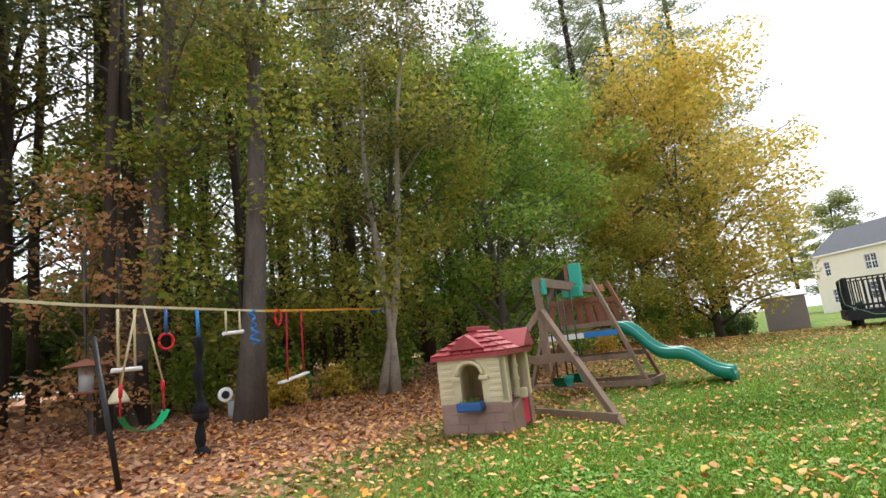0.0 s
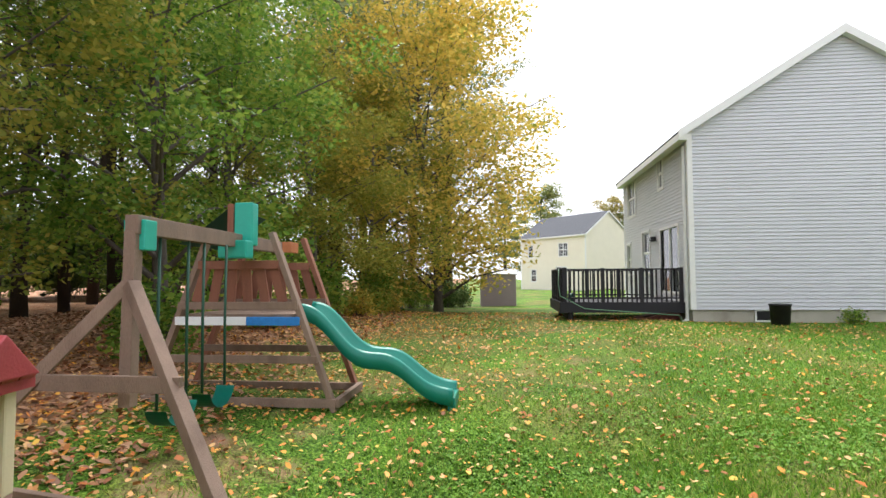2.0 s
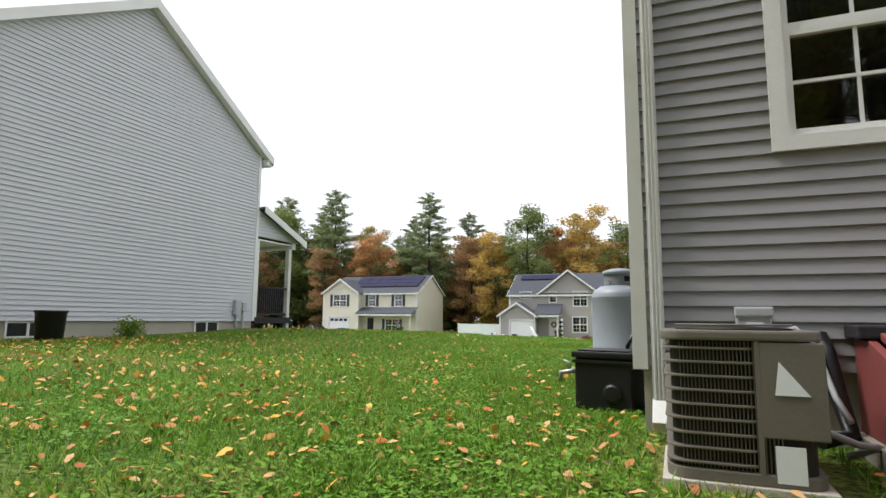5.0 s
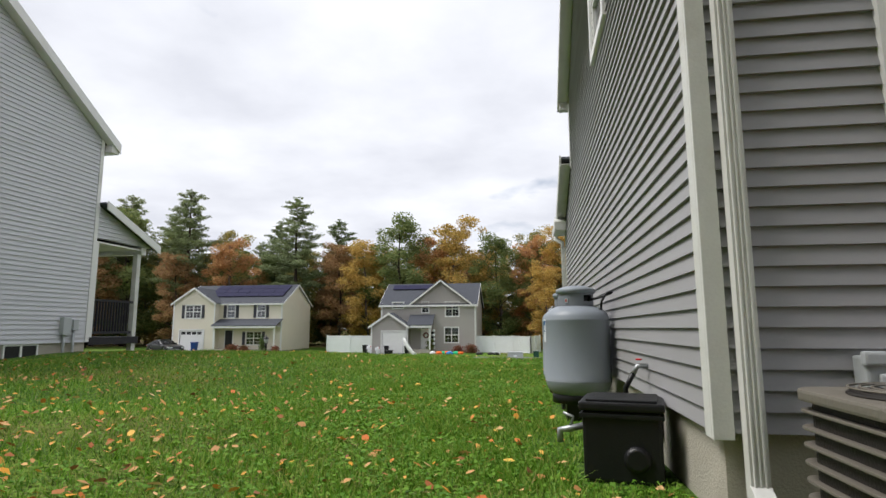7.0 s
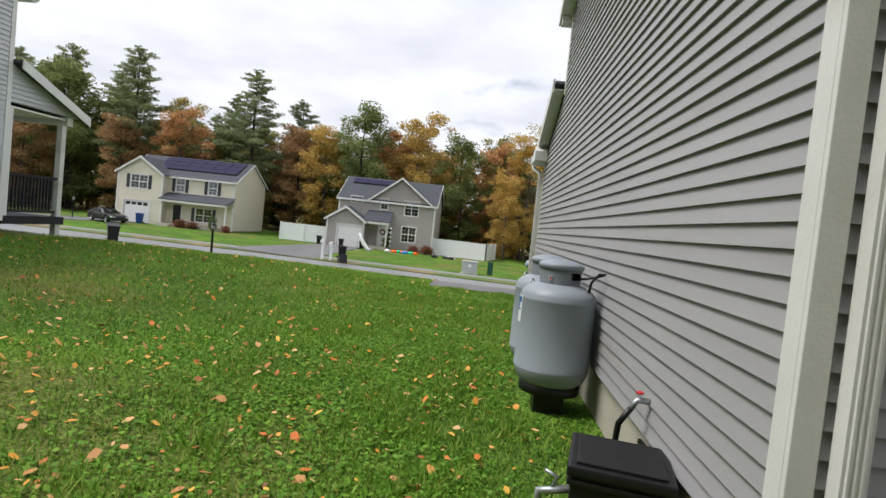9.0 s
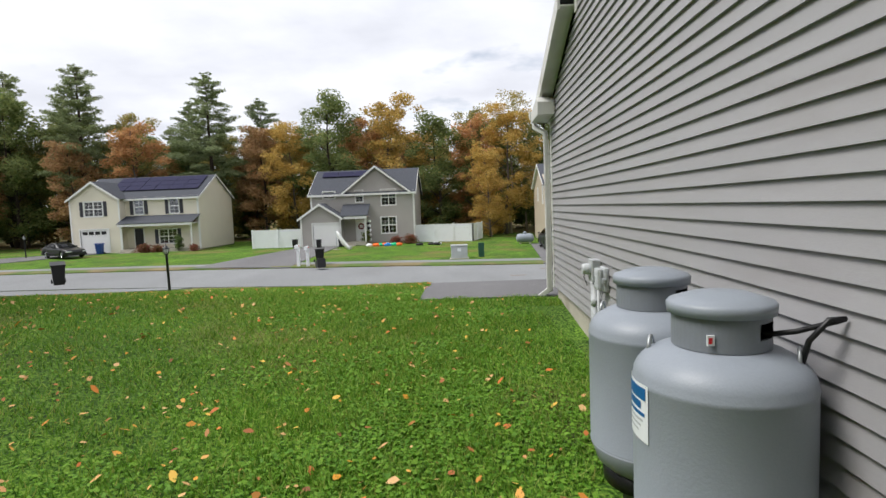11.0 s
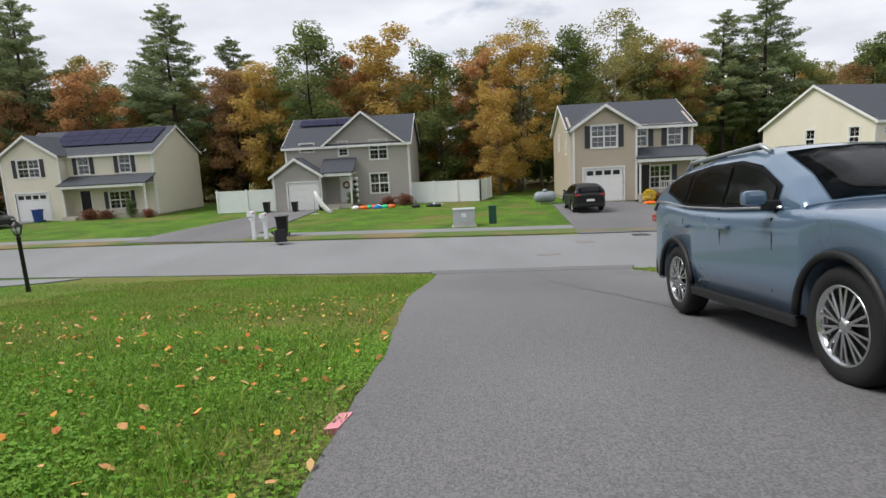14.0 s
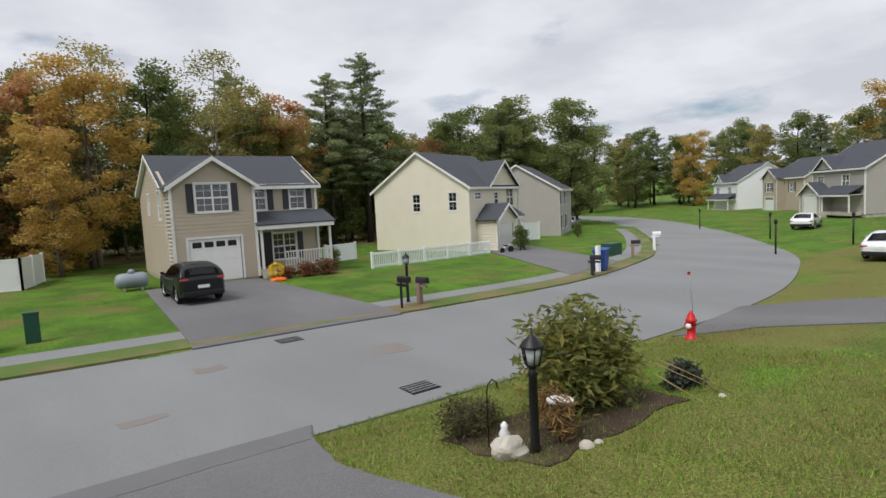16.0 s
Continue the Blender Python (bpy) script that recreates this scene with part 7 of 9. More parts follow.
def car(label, paint, m, spec, detail=True, group=""):
    """A car with its front towards -y: a lofted body, glazed cabin, wheels and lights."""
    t = thing("car", label, "car", m, group)
    hood, belt, roof = spec["hood"], spec["belt"], spec["roof"]
    half, low, r = spec["half"], spec["low"], spec["r"]
    ys = sorted({round(y, 3) for y in np.linspace(hood[0][0], belt[-1][0], 44)} | {hood[0][0], belt[-1][0]})
    top = lambda y: float(np.interp(y, [p[0] for p in hood] + [p[0] for p in belt[1:]], [p[1] for p in hood] + [p[1] for p in belt[1:]]))
    y0, y1 = ys[0], ys[-1]

    def wide(y):
        e = min((y - y0) / 0.55, (y1 - y) / 0.4, 1.0)
        return half * (0.8 + 0.2 * math.sin(max(0, e) * math.pi / 2))

    def floor_z(y):
        z = low
        for wy in spec["wheels"]:
            d = abs(y - wy)
            if d < r * 1.18:
                z = max(z, r + math.sqrt(max(0, (r * 1.18) ** 2 - d * d)) * 0.98)
        return z
    fine_ys = sorted(set(ys) | {wy + d for wy in spec["wheels"] for d in np.linspace(-r * 1.18, r * 1.18, 15)})
    bm = bmesh.new()
    rings = []
    for y in fine_ys:
        h, w, b = top(y), wide(y), floor_z(y)
        b = min(b, h - 0.12)
        mid = b + (h - b) * 0.45
        prof = [(0, b + 0.02), (w * 0.62, b + 0.02), (w * 0.97, b), (w * 1.0, max(b + 0.02, min(mid, 0.62))), (w * 0.985, b + (h - b) * 0.72), (w * 0.995, b + (h - b) * 0.86), (w * 0.94, h - 0.015), (w * 0.8, h + 0.02), (0, h + 0.05)]
        rings.append([bm.verts.new((x, y, z)) for x, z in prof] + [bm.verts.new((-x, y, z)) for x, z in prof[-2:0:-1]])
    n = len(rings[0])
    for q, w in zip(rings, rings[1:]):
        for k in range(n):
            bm.faces.new((q[k], q[(k + 1) % n], w[(k + 1) % n], w[k])).smooth = True
    bm.faces.new(rings[0])
    bm.faces.new(rings[-1][::-1])
    bmesh.ops.recalc_face_normals(bm, faces=bm.faces[:])
    part("body", bm, paint, t)
    # cabin
    rz = lambda y: float(np.interp(y, [p[0] for p in roof], [p[1] for p in roof]))
    b0, b1 = half * 0.93, half * 0.74

    def side_x(z, y):
        k = min(1, max(0, (z - top(y)) / (roof[len(roof) // 2][1] - top(y))))
        return b0 + (b1 - b0) * k
    bm = bmesh.new()
    rings = []
    for y in sorted({p[0] for p in roof} | {p[0] for p in belt if roof[0][0] < p[0] < roof[-1][0]} | set(np.linspace(roof[0][0], roof[-1][0], 40))):
        h, b = rz(y), top(y) - 0.03
        prof = [(b0, b)] + [(side_x(b + (h - b) * k, y), b + (h - b) * k) for k in (0.4, 0.8)] + [(side_x(h, y) * 0.93, h + 0.0), (side_x(h, y) * 0.6, h + 0.03), (0, h + 0.04)]
        rings.append([bm.verts.new((x, y, z)) for x, z in prof] + [bm.verts.new((-x, y, z)) for x, z in prof[-2::-1]])
    n = len(rings[0])
    for q, w in zip(rings, rings[1:]):
        for k in range(n - 1):
            bm.faces.new((q[k], q[k + 1], w[k + 1], w[k])).smooth = True
    bm.faces.new(rings[0])
    bm.faces.new(rings[-1][::-1])
    bmesh.ops.recalc_face_normals(bm, faces=bm.faces[:])
    part("cabin", bm, paint, t)
    # side windows, each set into a dark frame
    yr = roof[-1][0]
    cuts = [(roof[1][0] + 0.12, 0.27), (0.33, 1.2), (1.27, 1.86)] if spec is SUV else [(roof[1][0] + 0.1, 0.42), (0.5, yr - 0.55)]
    for s in (-1, 1):
        for a, b in cuts:
            for name, material, grow, lift in (("window_seal", TRIM_BLK, 0.035, 0.014), ("window", GLASS_BLK, 0.0, 0.028)):
                bm = bmesh.new()
                lo_, hi_ = [], []
                k = 24
                for i in range(k + 1):
                    y = a - grow + (b - a + 2 * grow) * i / k
                    zb, zt = top(y) + 0.05 + max(0, y - 1.3) * 0.16 - grow, rz(y) - 0.115 + grow
                    zt = max(zt, zb + 0.015)
                    lo_.append(bm.verts.new((s * (side_x(zb, y) + lift), y, zb)))
                    hi_.append(bm.verts.new((s * (side_x(zt, y) + lift), y, zt)))
                for i in range(k):
                    bm.faces.new((lo_[i], lo_[i + 1], hi_[i + 1], hi_[i]))
                bmesh.ops.solidify(bm, geom=bm.faces[:], thickness=0.004)
                part(name, bm, material, t)
        if detail:
            line = [(s * (side_x(top(y) + 0.0, y) + 0.02), y, top(y) + 0.005) for y in np.linspace(roof[1][0] - 0.05, yr - 0.1, 14)]
            part("chrome_strip", tube(line, 0.012, 6), CHROME, t)
    # windscreen and rear window
    for (ya, yb), name in (((roof[0][0] + 0.02, roof[2][0] + 0.02), "windscreen"), ((roof[-3][0] + 0.12, roof[-1][0] + 0.02), "rear_window")):
        bm = bmesh.new()
        q = []
        for y in np.linspace(ya, yb, 6):
            w = side_x(rz(y), y) * 0.8
            q.append([bm.verts.new((x * w, y + (-0.012 if name == "windscreen" else 0.012), rz(y) + 0.056 - 0.035 * abs(x) ** 2)) for x in (-1, -0.5, 0, 0.5, 1)])
        for a, b in zip(q, q[1:]):
            for k in range(4):
                bm.faces.new((a[k], a[k + 1], b[k + 1], b[k])).smooth = True
        bmesh.ops.solidify(bm, geom=bm.faces[:], thickness=0.004)
        part(name, bm, GLASS_BLK, t)
    # wheels, arches, sills
    for wy in spec["wheels"]:
        for s in (-1, 1):
            arch = [(s * (half + 0.004), wy + r * 1.2 * math.cos(a), max(low, r + r * 1.2 * math.sin(a))) for a in [math.pi * k / 16 for k in range(17)]]
            part("wheel_arch", tube(arch, 0.03, 6), TRIM_BLK, t)
            wh = new("wheel")
            wh.parent, wh.matrix_basis = t, pose(s * (half - 0.13), wy, r, 0, 90 * s, 0)
            part("tyre", lathe([(r * 0.66, -0.11), (r * 0.93, -0.115), (r, -0.08), (r, 0.08), (r * 0.93, 0.115), (r * 0.68, 0.11), (r * 0.66, 0.05)], 36), TYRE, wh)
            part("rim", lathe([(r * 0.66, 0.04), (r * 0.69, 0.11), (r * 0.66, 0.115), (r * 0.61, 0.07), (r * 0.6, 0.02)], 36), CHROME, wh)
            part("brake_drum", lathe([(r * 0.55, -0.02), (r * 0.55, 0.02)], 20), TRIM_BLK, wh)
            for k in range(10 if detail else 6):
                a = 2 * math.pi * k / (10 if detail else 6)
                for off in ((-0.13, 0.13) if detail else (0.06,)):
                    sp = beam((0.05 * math.cos(a), 0.05 * math.sin(a), 0.09), (r * 0.63 * math.cos(a + off), r * 0.63 * math.sin(a + off), 0.085), 0.02 if detail else 0.03, 0.03, bevel=0.005)
                    part("spoke", sp, CHROME, wh)
            part("hub_cap", lathe([(0.06, 0.06), (0.055, 0.1), (0.02, 0.11)], 14), CHROME, wh)
    for s in (-1, 1):
        part("sill", box(min(s * half * 0.93, s * (half + 0.01)), max(s * half * 0.93, s * (half + 0.01)), spec["wheels"][0] + r * 1.2, spec["wheels"][1] - r * 1.2, low - 0.06, low + 0.03, 0.02), TRIM_BLK, t)
        zt = top(y1 - 0.1) - 0.06
        part("tail_light", box(min(s * half * 0.6, s * half * 0.95), max(s * half * 0.6, s * half * 0.95), y1 - 0.34, y1 - 0.02, zt - 0.12, zt - 0.01, 0.05), TAIL, t)
        part("head_light", box(min(s * half * 0.5, s * half * 0.94), max(s * half * 0.5, s * half * 0.94), y0 - 0.01, y0 + 0.32, top(y0 + 0.3) - 0.2, top(y0 + 0.3) - 0.1, 0.03), LAMP_GLASS, t)
        mir = part("mirror", box(min(s * (half + 0.02), s * (half + 0.2)), max(s * (half + 0.02), s * (half + 0.2)), roof[1][0] + 0.02, roof[1][0] + 0.13, top(0) + 0.02, top(0) + 0.14, 0.045), paint, t)
        part("mirror_arm", box(min(s * half * 0.92, s * (half + 0.04)), max(s * half * 0.92, s * (half + 0.04)), roof[1][0] + 0.02, roof[1][0] + 0.12, top(0) - 0.02, top(0) + 0.06, 0.02), TRIM_BLK, mir)
        if detail:
            for y in (0.06, 1.02):
                part("door_handle", box(min(s * half * 0.99, s * (half + 0.035)), max(s * half * 0.99, s * (half + 0.035)), y, y + 0.24, 0.98, 1.02, 0.014), paint, t)
            for y in (roof[1][0] + 0.05, 0.29, 1.2):
                part("door_gap", box(min(s * half * 0.97, s * (half * 0.988 + 0.002)), max(s * half * 0.97, s * (half * 0.988 + 0.002)), y, y + 0.008, 0.5, 1.08), TRIM_BLK, t)
            part("roof_rail", tube([(s * b1 * 0.93, -0.1, rz(-0.1) + 0.02), (s * b1 * 0.95, 0.05, rz(0.05) + 0.065), (s * b1 * 0.95, 1.6, rz(1.6) + 0.065), (s * b1 * 0.93, 1.8, rz(1.8) + 0.02)], 0.022, 8), METAL, t)
    part("bumper", box(-half * 0.9, half * 0.9, y1 - 0.16, y1 + 0.02, low, low + 0.26, 0.07), TRIM_BLK, t)
    part("bumper", box(-half * 0.86, half * 0.86, y0 - 0.05, y0 + 0.15, low - 0.02, low + 0.22, 0.05), TRIM_BLK, t)
    part("number_plate", box(-0.24, 0.24, y1 + 0.02, y1 + 0.035, low + 0.36, low + 0.5), PAPER, t)
    return t


GLASS_BLK = mat("dark_car_glass", lin(18, 20, 22), 0.04, 0.05, 2, 20, 0.0, spec=0.8)
car("steel blue family car parked on the driveway", CAR, pose(2.17, 14.03, gz(2.17, 14.03) + 0.02, -6.0, 0, 0), SUV)
car("black family car parked before the tan house", CAR_BLK, pose(5.6, 43.3, gz(5.6, 43.3) + 0.06, 0, 0, 180) @ Matrix.Scale(0.93, 4), SUV, False)
car("dark saloon car parked before the cream house", CAR_BLK, pose(-37.6, 49.4, gz(-37.6, 49.4) + 0.06, 0, 0, 62) @ Matrix.Scale(0.95, 4), SEDAN, False)
car("white saloon car parked beside the street", CAR_WHT, pose(37.2, 26.9, gz(37.2, 26.9) + 0.04, 0, 0, 96), SEDAN, False)
car("white coupe parked on a distant driveway", CAR_WHT, pose(59.7, 39.3, gz(59.7, 39.3) + 0.04, 0, 0, 100), SEDAN, False)
car("grey saloon car parked by the bend", CAR_GRY, pose(58.5, 67, gz(58.5, 67) + 0.04, 0, 0, 120), SEDAN, False)

# ---- street furniture ----


def lamp_post(x, y, h, lean=0.0):
    t = thing("street_lamp", "black garden lamp post with a glazed lantern", "lamp post", pose(x, y, gz(x, y), lean, 0, 0), "lamp posts")
    part("post", lathe([(0.075, -0.1), (0.07, 0.1), (0.06, 0.14), (0.055, h - 0.5), (0.07, h - 0.48), (0.05, h - 0.44), (0.045, h - 0.4)], 14), BLACK_M, t)
    ln = part("lantern", lathe([(0.05, h - 0.4), (0.09, h - 0.36), (0.1, h - 0.35)], 8), BLACK_M, t)
    part("glass", lathe([(0.085, h - 0.35), (0.13, h - 0.12)], 6), LAMP_GLASS, ln)
    for k in range(6):
        a = k * math.pi / 3
        part("bar", tube([(0.09 * math.cos(a), 0.09 * math.sin(a), h - 0.36), (0.14 * math.cos(a), 0.14 * math.sin(a), h - 0.11)], 0.01, 5), BLACK_M, ln)
    part("roof", lathe([(0.16, h - 0.12), (0.15, h - 0.1), (0.06, h), (0.02, h + 0.03), (0.012, h + 0.12)], 12), BLACK_M, ln)
    return t


lamp_post(5.09, 22.18, 1.52)
lamp_post(-14.5, 24.8, 2.1, 1.5)
lamp_post(-42.5, 51.0, 2.1)
lamp_post(11.8, 35.5, 1.9)
for x, y in ((38, 33), (49, 38), (45, 31), (60, 50)):
    pt = thing("post", "thin dark lamp post by a distant driveway", "post", pose(x, y, gz(x, y)))
    part("post", tube([(0, 0, -0.1), (0, 0, 1.9)], 0.06, 8), BLACK_M, pt)
    part("lantern", lathe([(0.07, 1.9), (0.13, 2.1), (0.03, 2.25)], 8), BLACK_M, pt)


def mailbox(x, y, rz, post_mat, box_mat, label, h=1.1, thick=0.06):
    t = thing("mailbox", label, "mailbox", pose(x, y, gz(x, y), 0, 0, rz))
    part("post", box(-thick, thick, -thick, thick, -0.1, h, 0.008), post_mat, t)
    part("arm", box(-0.05, 0.05, -0.4, 0.2, h - 0.16, h - 0.06, 0.006), post_mat, t)
    prof = [(-0.1, h)] + [(-0.1 * math.cos(a), h + 0.14 + 0.1 * math.sin(a)) for a in [k * math.pi / 8 for k in range(9)]] + [(0.1, h)]
    part("box", extrude_poly(prof, "y", -0.45, 0.1, 0.006), box_mat, t)
    part("door", extrude_poly([(p[0] * 1.04, p[1]) for p in prof], "y", -0.47, -0.452), box_mat, t)
    part("flag", box(0.105, 0.115, -0.2, -0.05, h + 0.1, h + 0.2), RED, t)


mailbox(-12.1, 36.4, 0, VINYL_W, VINYL_W, "white post with a white mailbox at the kerb", 1.2, 0.09)
mailbox(-11.45, 36.3, 0, VINYL_W, VINYL_W, "white post with a white mailbox at the kerb", 1.1, 0.09)
mailbox(11.0, 34.7, 8, BLACK_M, BLACK_P, "black mailbox on a thin post at the kerb", 1.0, 0.035)
mailbox(11.95, 34.9, 8, WOOD, BLACK_W, "dark grey mailbox on a thick post", 0.85, 0.09)
mailbox(22.8, 35.3, 25, BLACK_W, BLACK_W, "dark mailbox at the kerb by the cream house", 0.8, 0.08)
mailbox(31.0, 38.6, 30, WOOD, BLACK_W, "weathered mailbox near the bend", 0.9, 0.09)
mailbox(36.5, 40.6, 30, VINYL_W, VINYL_W, "white mailbox near the bend", 1.1, 0.09)


def wheelie_bin(x, y, rz, material, label, tip=0.0, s=1.0):
    t = thing("wheelie_bin", label, "bin", pose(x, y, gz(x, y) + (0.28 if tip else 0.0), tip, 0, rz) @ Matrix.Scale(s, 4))
    bm = box(-0.28, 0.28, -0.3, 0.3, 0.05, 1.0, 0.03)
    for v in bm.verts:
        k = 0.78 + 0.22 * v.co.z
        v.co.x *= k
        v.co.y *= k
    part("body", bm, material, t)
    part("lid", box(-0.31, 0.31, -0.34, 0.34, 1.0, 1.07, 0.025), material, t)
    part("handle", tube([(-0.25, 0.36, 0.97), (0.25, 0.36, 0.97)], 0.02, 6), material, t)
    for sx in (-1, 1):
        part("wheel", tube([(sx * 0.24, 0.3, 0.1), (sx * 0.3, 0.3, 0.1)], 0.1, 14), TYRE, t)


wheelie_bin(-10.8, 36.9, 10, BLACK_P, "black wheeled rubbish bin at the kerb")
wheelie_bin(-10.5, 35.2, 30, BLACK_P, "black bin lying tipped over in the gutter", 80, 0.85)
wheelie_bin(-14.6, 51.0, 0, BLACK_P, "small dark bin beside the garage", 0, 0.75)
wheelie_bin(-16.9, 51.3, 0, BLACK_P, "small dark bin beside the fence", 0, 0.8)
wheelie_bin(-12.6, 51.2, 0, BLACK_P, "small dark bin beside the porch", 0, 0.7)
wheelie_bin(-36.6, 52.9, 0, BIN_BLUE, "blue recycling bin before the garage", 0, 1.0)
wheelie_bin(24.4, 36.0, 20, BIN_BLUE, "blue recycling bin at the kerb", 0, 1.1)
wheelie_bin(25.0, 36.4, 20, BIN_BLUE, "blue recycling bin at the kerb", 0, 1.1)
wheelie_bin(-22.5, 28.6, 40, BLACK_P, "black bin leaning by the street", 12, 1.1)
part_post = thing("sign_post", "white vinyl post by the blue bins", "post", pose(23.9, 35.8, gz(23.9, 35.8)))
part("post", box(-0.1, 0.1, -0.1, 0.1, -0.1, 1.4, 0.01), VINYL_W, part_post)

ub = thing("transformer_box", "grey pad-mounted transformer box on the far lawn", "utility box", pose(-1.55, 37.9, gz(-1.55, 37.9)))
part("body", box(-0.55, 0.55, -0.4, 0.4, 0.0, 0.85, 0.03), GREY_BOX, ub)
part("lid", box(-0.58, 0.58, -0.43, 0.43, 0.85, 0.92, 0.02), GREY_BOX, ub)
part("pad", box(-0.65, 0.65, -0.5, 0.5, -0.1, 0.04, 0.01), CONCRETE, ub)
part("sign", box(-0.12, 0.12, -0.408, -0.402, 0.5, 0.7), PAPER, ub)
gb = thing("cable_box", "dark green cable pedestal on the far lawn", "utility box", pose(-0.05, 38.5, gz(-0.05, 38.5)))
part("body", box(-0.2, 0.2, -0.15, 0.15, -0.05, 0.9, 0.02), GREEN_BOX, gb)
part("cap", box(-0.22, 0.22, -0.17, 0.17, 0.9, 0.96, 0.02), GREEN_BOX, gb)
gb2 = thing("cable_box", "dark green utility box near the bend", "utility box", pose(31.5, 40.6, gz(31.5, 40.6)))
part("body", box(-0.6, 0.6, -0.4, 0.4, -0.05, 0.8, 0.03), GREEN_BOX, gb2)

hy = thing("fire_hydrant", "red fire hydrant with a marker whip", "hydrant", pose(13.68, 24.93, gz(13.68, 24.93)))
part("barrel", lathe([(0.16, -0.05), (0.16, 0.04), (0.11, 0.06), (0.105, 0.45), (0.14, 0.47), (0.14, 0.52), (0.11, 0.55), (0.09, 0.64), (0.04, 0.7), (0.03, 0.75)], 20), RED, hy)
for a in (0, 90, 180):
    o = part("outlet", lathe([(0.06, 0.0), (0.06, 0.1), (0.07, 0.1), (0.07, 0.15), (0.03, 0.17)], 14), VINYL_W if a == 180 else RED, hy)
    o.matrix_basis = pose(0, 0, 0.36, 0, 90, a)
part("whip", tube([(0.1, 0, 0.45), (0.06, 0, 1.0), (-0.08, 0, 1.75)], 0.009, 5), METAL, hy)
part("marker", box(-0.14, -0.02, -0.01, 0.01, 1.7, 1.78), RED, hy)


def fence_panel(x0, y0, x1, y1, h, picket, label, n=None):
    a, b = Vector((x0, y0, 0)), Vector((x1, y1, 0))
    ln = (b - a).length
    t = thing("fence", label, "fence")
    posts = n or max(1, round(ln / 2.3))
    for k in range(posts + 1):
        p = a.lerp(b, k / posts)
        g = gz(p.x, p.y)
        part("post", box(p.x - 0.07, p.x + 0.07, p.y - 0.07, p.y + 0.07, g - 0.2, g + h + 0.06, 0.01), VINYL_W, t)
    for k in range(posts):
        p, q = a.lerp(b, (k + 0.03) / posts), a.lerp(b, (k + 0.97) / posts)
        g0, g1 = gz(p.x, p.y), gz(q.x, q.y)
        for z in ((h - 0.05, 0.06) if not picket else (h - 0.1, 0.14)):
            part("rail", beam((p.x, p.y, g0 + z), (q.x, q.y, g1 + z), 0.05, 0.1), VINYL_W, t)
        m = 14 if picket else 12
        for j in range(m):
            c0, c1 = p.lerp(q, (j + (0.2 if picket else 0.01)) / m), p.lerp(q, (j + (0.75 if picket else 0.99)) / m)
            z0 = g0 + (g1 - g0) * j / m
            part("slat", beam((c0.x, c0.y, z0 + h / 2), (c1.x, c1.y, z0 + h / 2), 0.022, h - (0.12 if not picket else 0.0), bevel=0), VINYL_W, t)


fence_panel(-21.6, 53.2, -16.7, 53.2, 1.75, False, "solid white vinyl fence beside the garage")
fence_panel(-6.0, 54.6, -0.4, 54.0, 1.7, False, "solid white vinyl fence beside the grey house", 3)
fence_panel(-0.4, 54.0, 0.6, 58.0, 1.7, False, "solid white vinyl fence running to the wood", 2)
fence_panel(16.6, 46.8, 27.2, 48.2, 0.95, True, "white picket fence before the cream house")
fence_panel(35.8, 55.6, 40.5, 55.8, 1.7, False, "white vinyl fence between the houses", 2)
fence_panel(16.2, 52.5, 19.0, 53.5, 1.2, False, "white vinyl fence behind the tan house", 1)

ga = thing("propane_tank", "pale horizontal gas tank beside the tan house", "propane tank", pose(4.0, 48.5, gz(4.0, 48.5)))
o = part("shell", lathe([(0.1, -0.75), (0.3, -0.68), (0.38, -0.5), (0.38, 0.5), (0.3, 0.68), (0.1, 0.75)], 24), TANK, ga)
o.matrix_basis = pose(0, 0, 0.5, 0, 90, 0)
part("dome", lathe([(0.16, 0.85), (0.16, 0.98), (0.1, 1.05)], 16), TANK, ga)
for x in (-0.4, 0.4):
    part("foot", box(x - 0.06, x + 0.06, -0.25, 0.25, -0.05, 0.16), CONCRETE, ga)

# autumn and garden decorations across the street
wr = thing("door_wreath", "dark red wreath on the white front door", "wreath", pose(-11.15, 53.9, -0.35))
part("ring", tube([(0.24 * math.cos(a), 0, 0.24 * math.sin(a)) for a in [k * math.pi / 8 for k in range(17)]], 0.07, 6), RUST_RED, wr)
gs = thing("hanging_ghost", "pale cloth ghost figure swinging from a post", "decoration", pose(-12.4, 48.6, gz(-12.4, 48.6)))
part("pole", tube([(0, 0, -0.1), (0, 0, 1.6)], 0.03, 6), GREY_BOX, gs)
part("cloth", tube([(0.1, 0, 1.6), (0.3, -0.1, 1.2), (0.6, -0.2, 0.7), (1.0, -0.3, 0.25), (1.3, -0.35, 0.05)], [0.08, 0.16, 0.2, 0.16, 0.22], 9), BLANKET, gs)
part("foot", lathe([(0.3, 0.0), (0.3, 0.03)], 14), CONCRETE, gs)
dk = thing("balloon_column", "column of black and white balls beside the door", "decoration", pose(-10.3, 53.4, gz(-10.3, 53.4)))
for k in range(9):
    bm = bmesh.new()
    bmesh.ops.create_icosphere(bm, subdivisions=2, radius=0.15)
    bm.transform(pose(0.06 * (-1) ** k, 0, 0.5 + k * 0.22))
    part("ball", bm, BLACK_P if k % 2 else VINYL_W, dk)


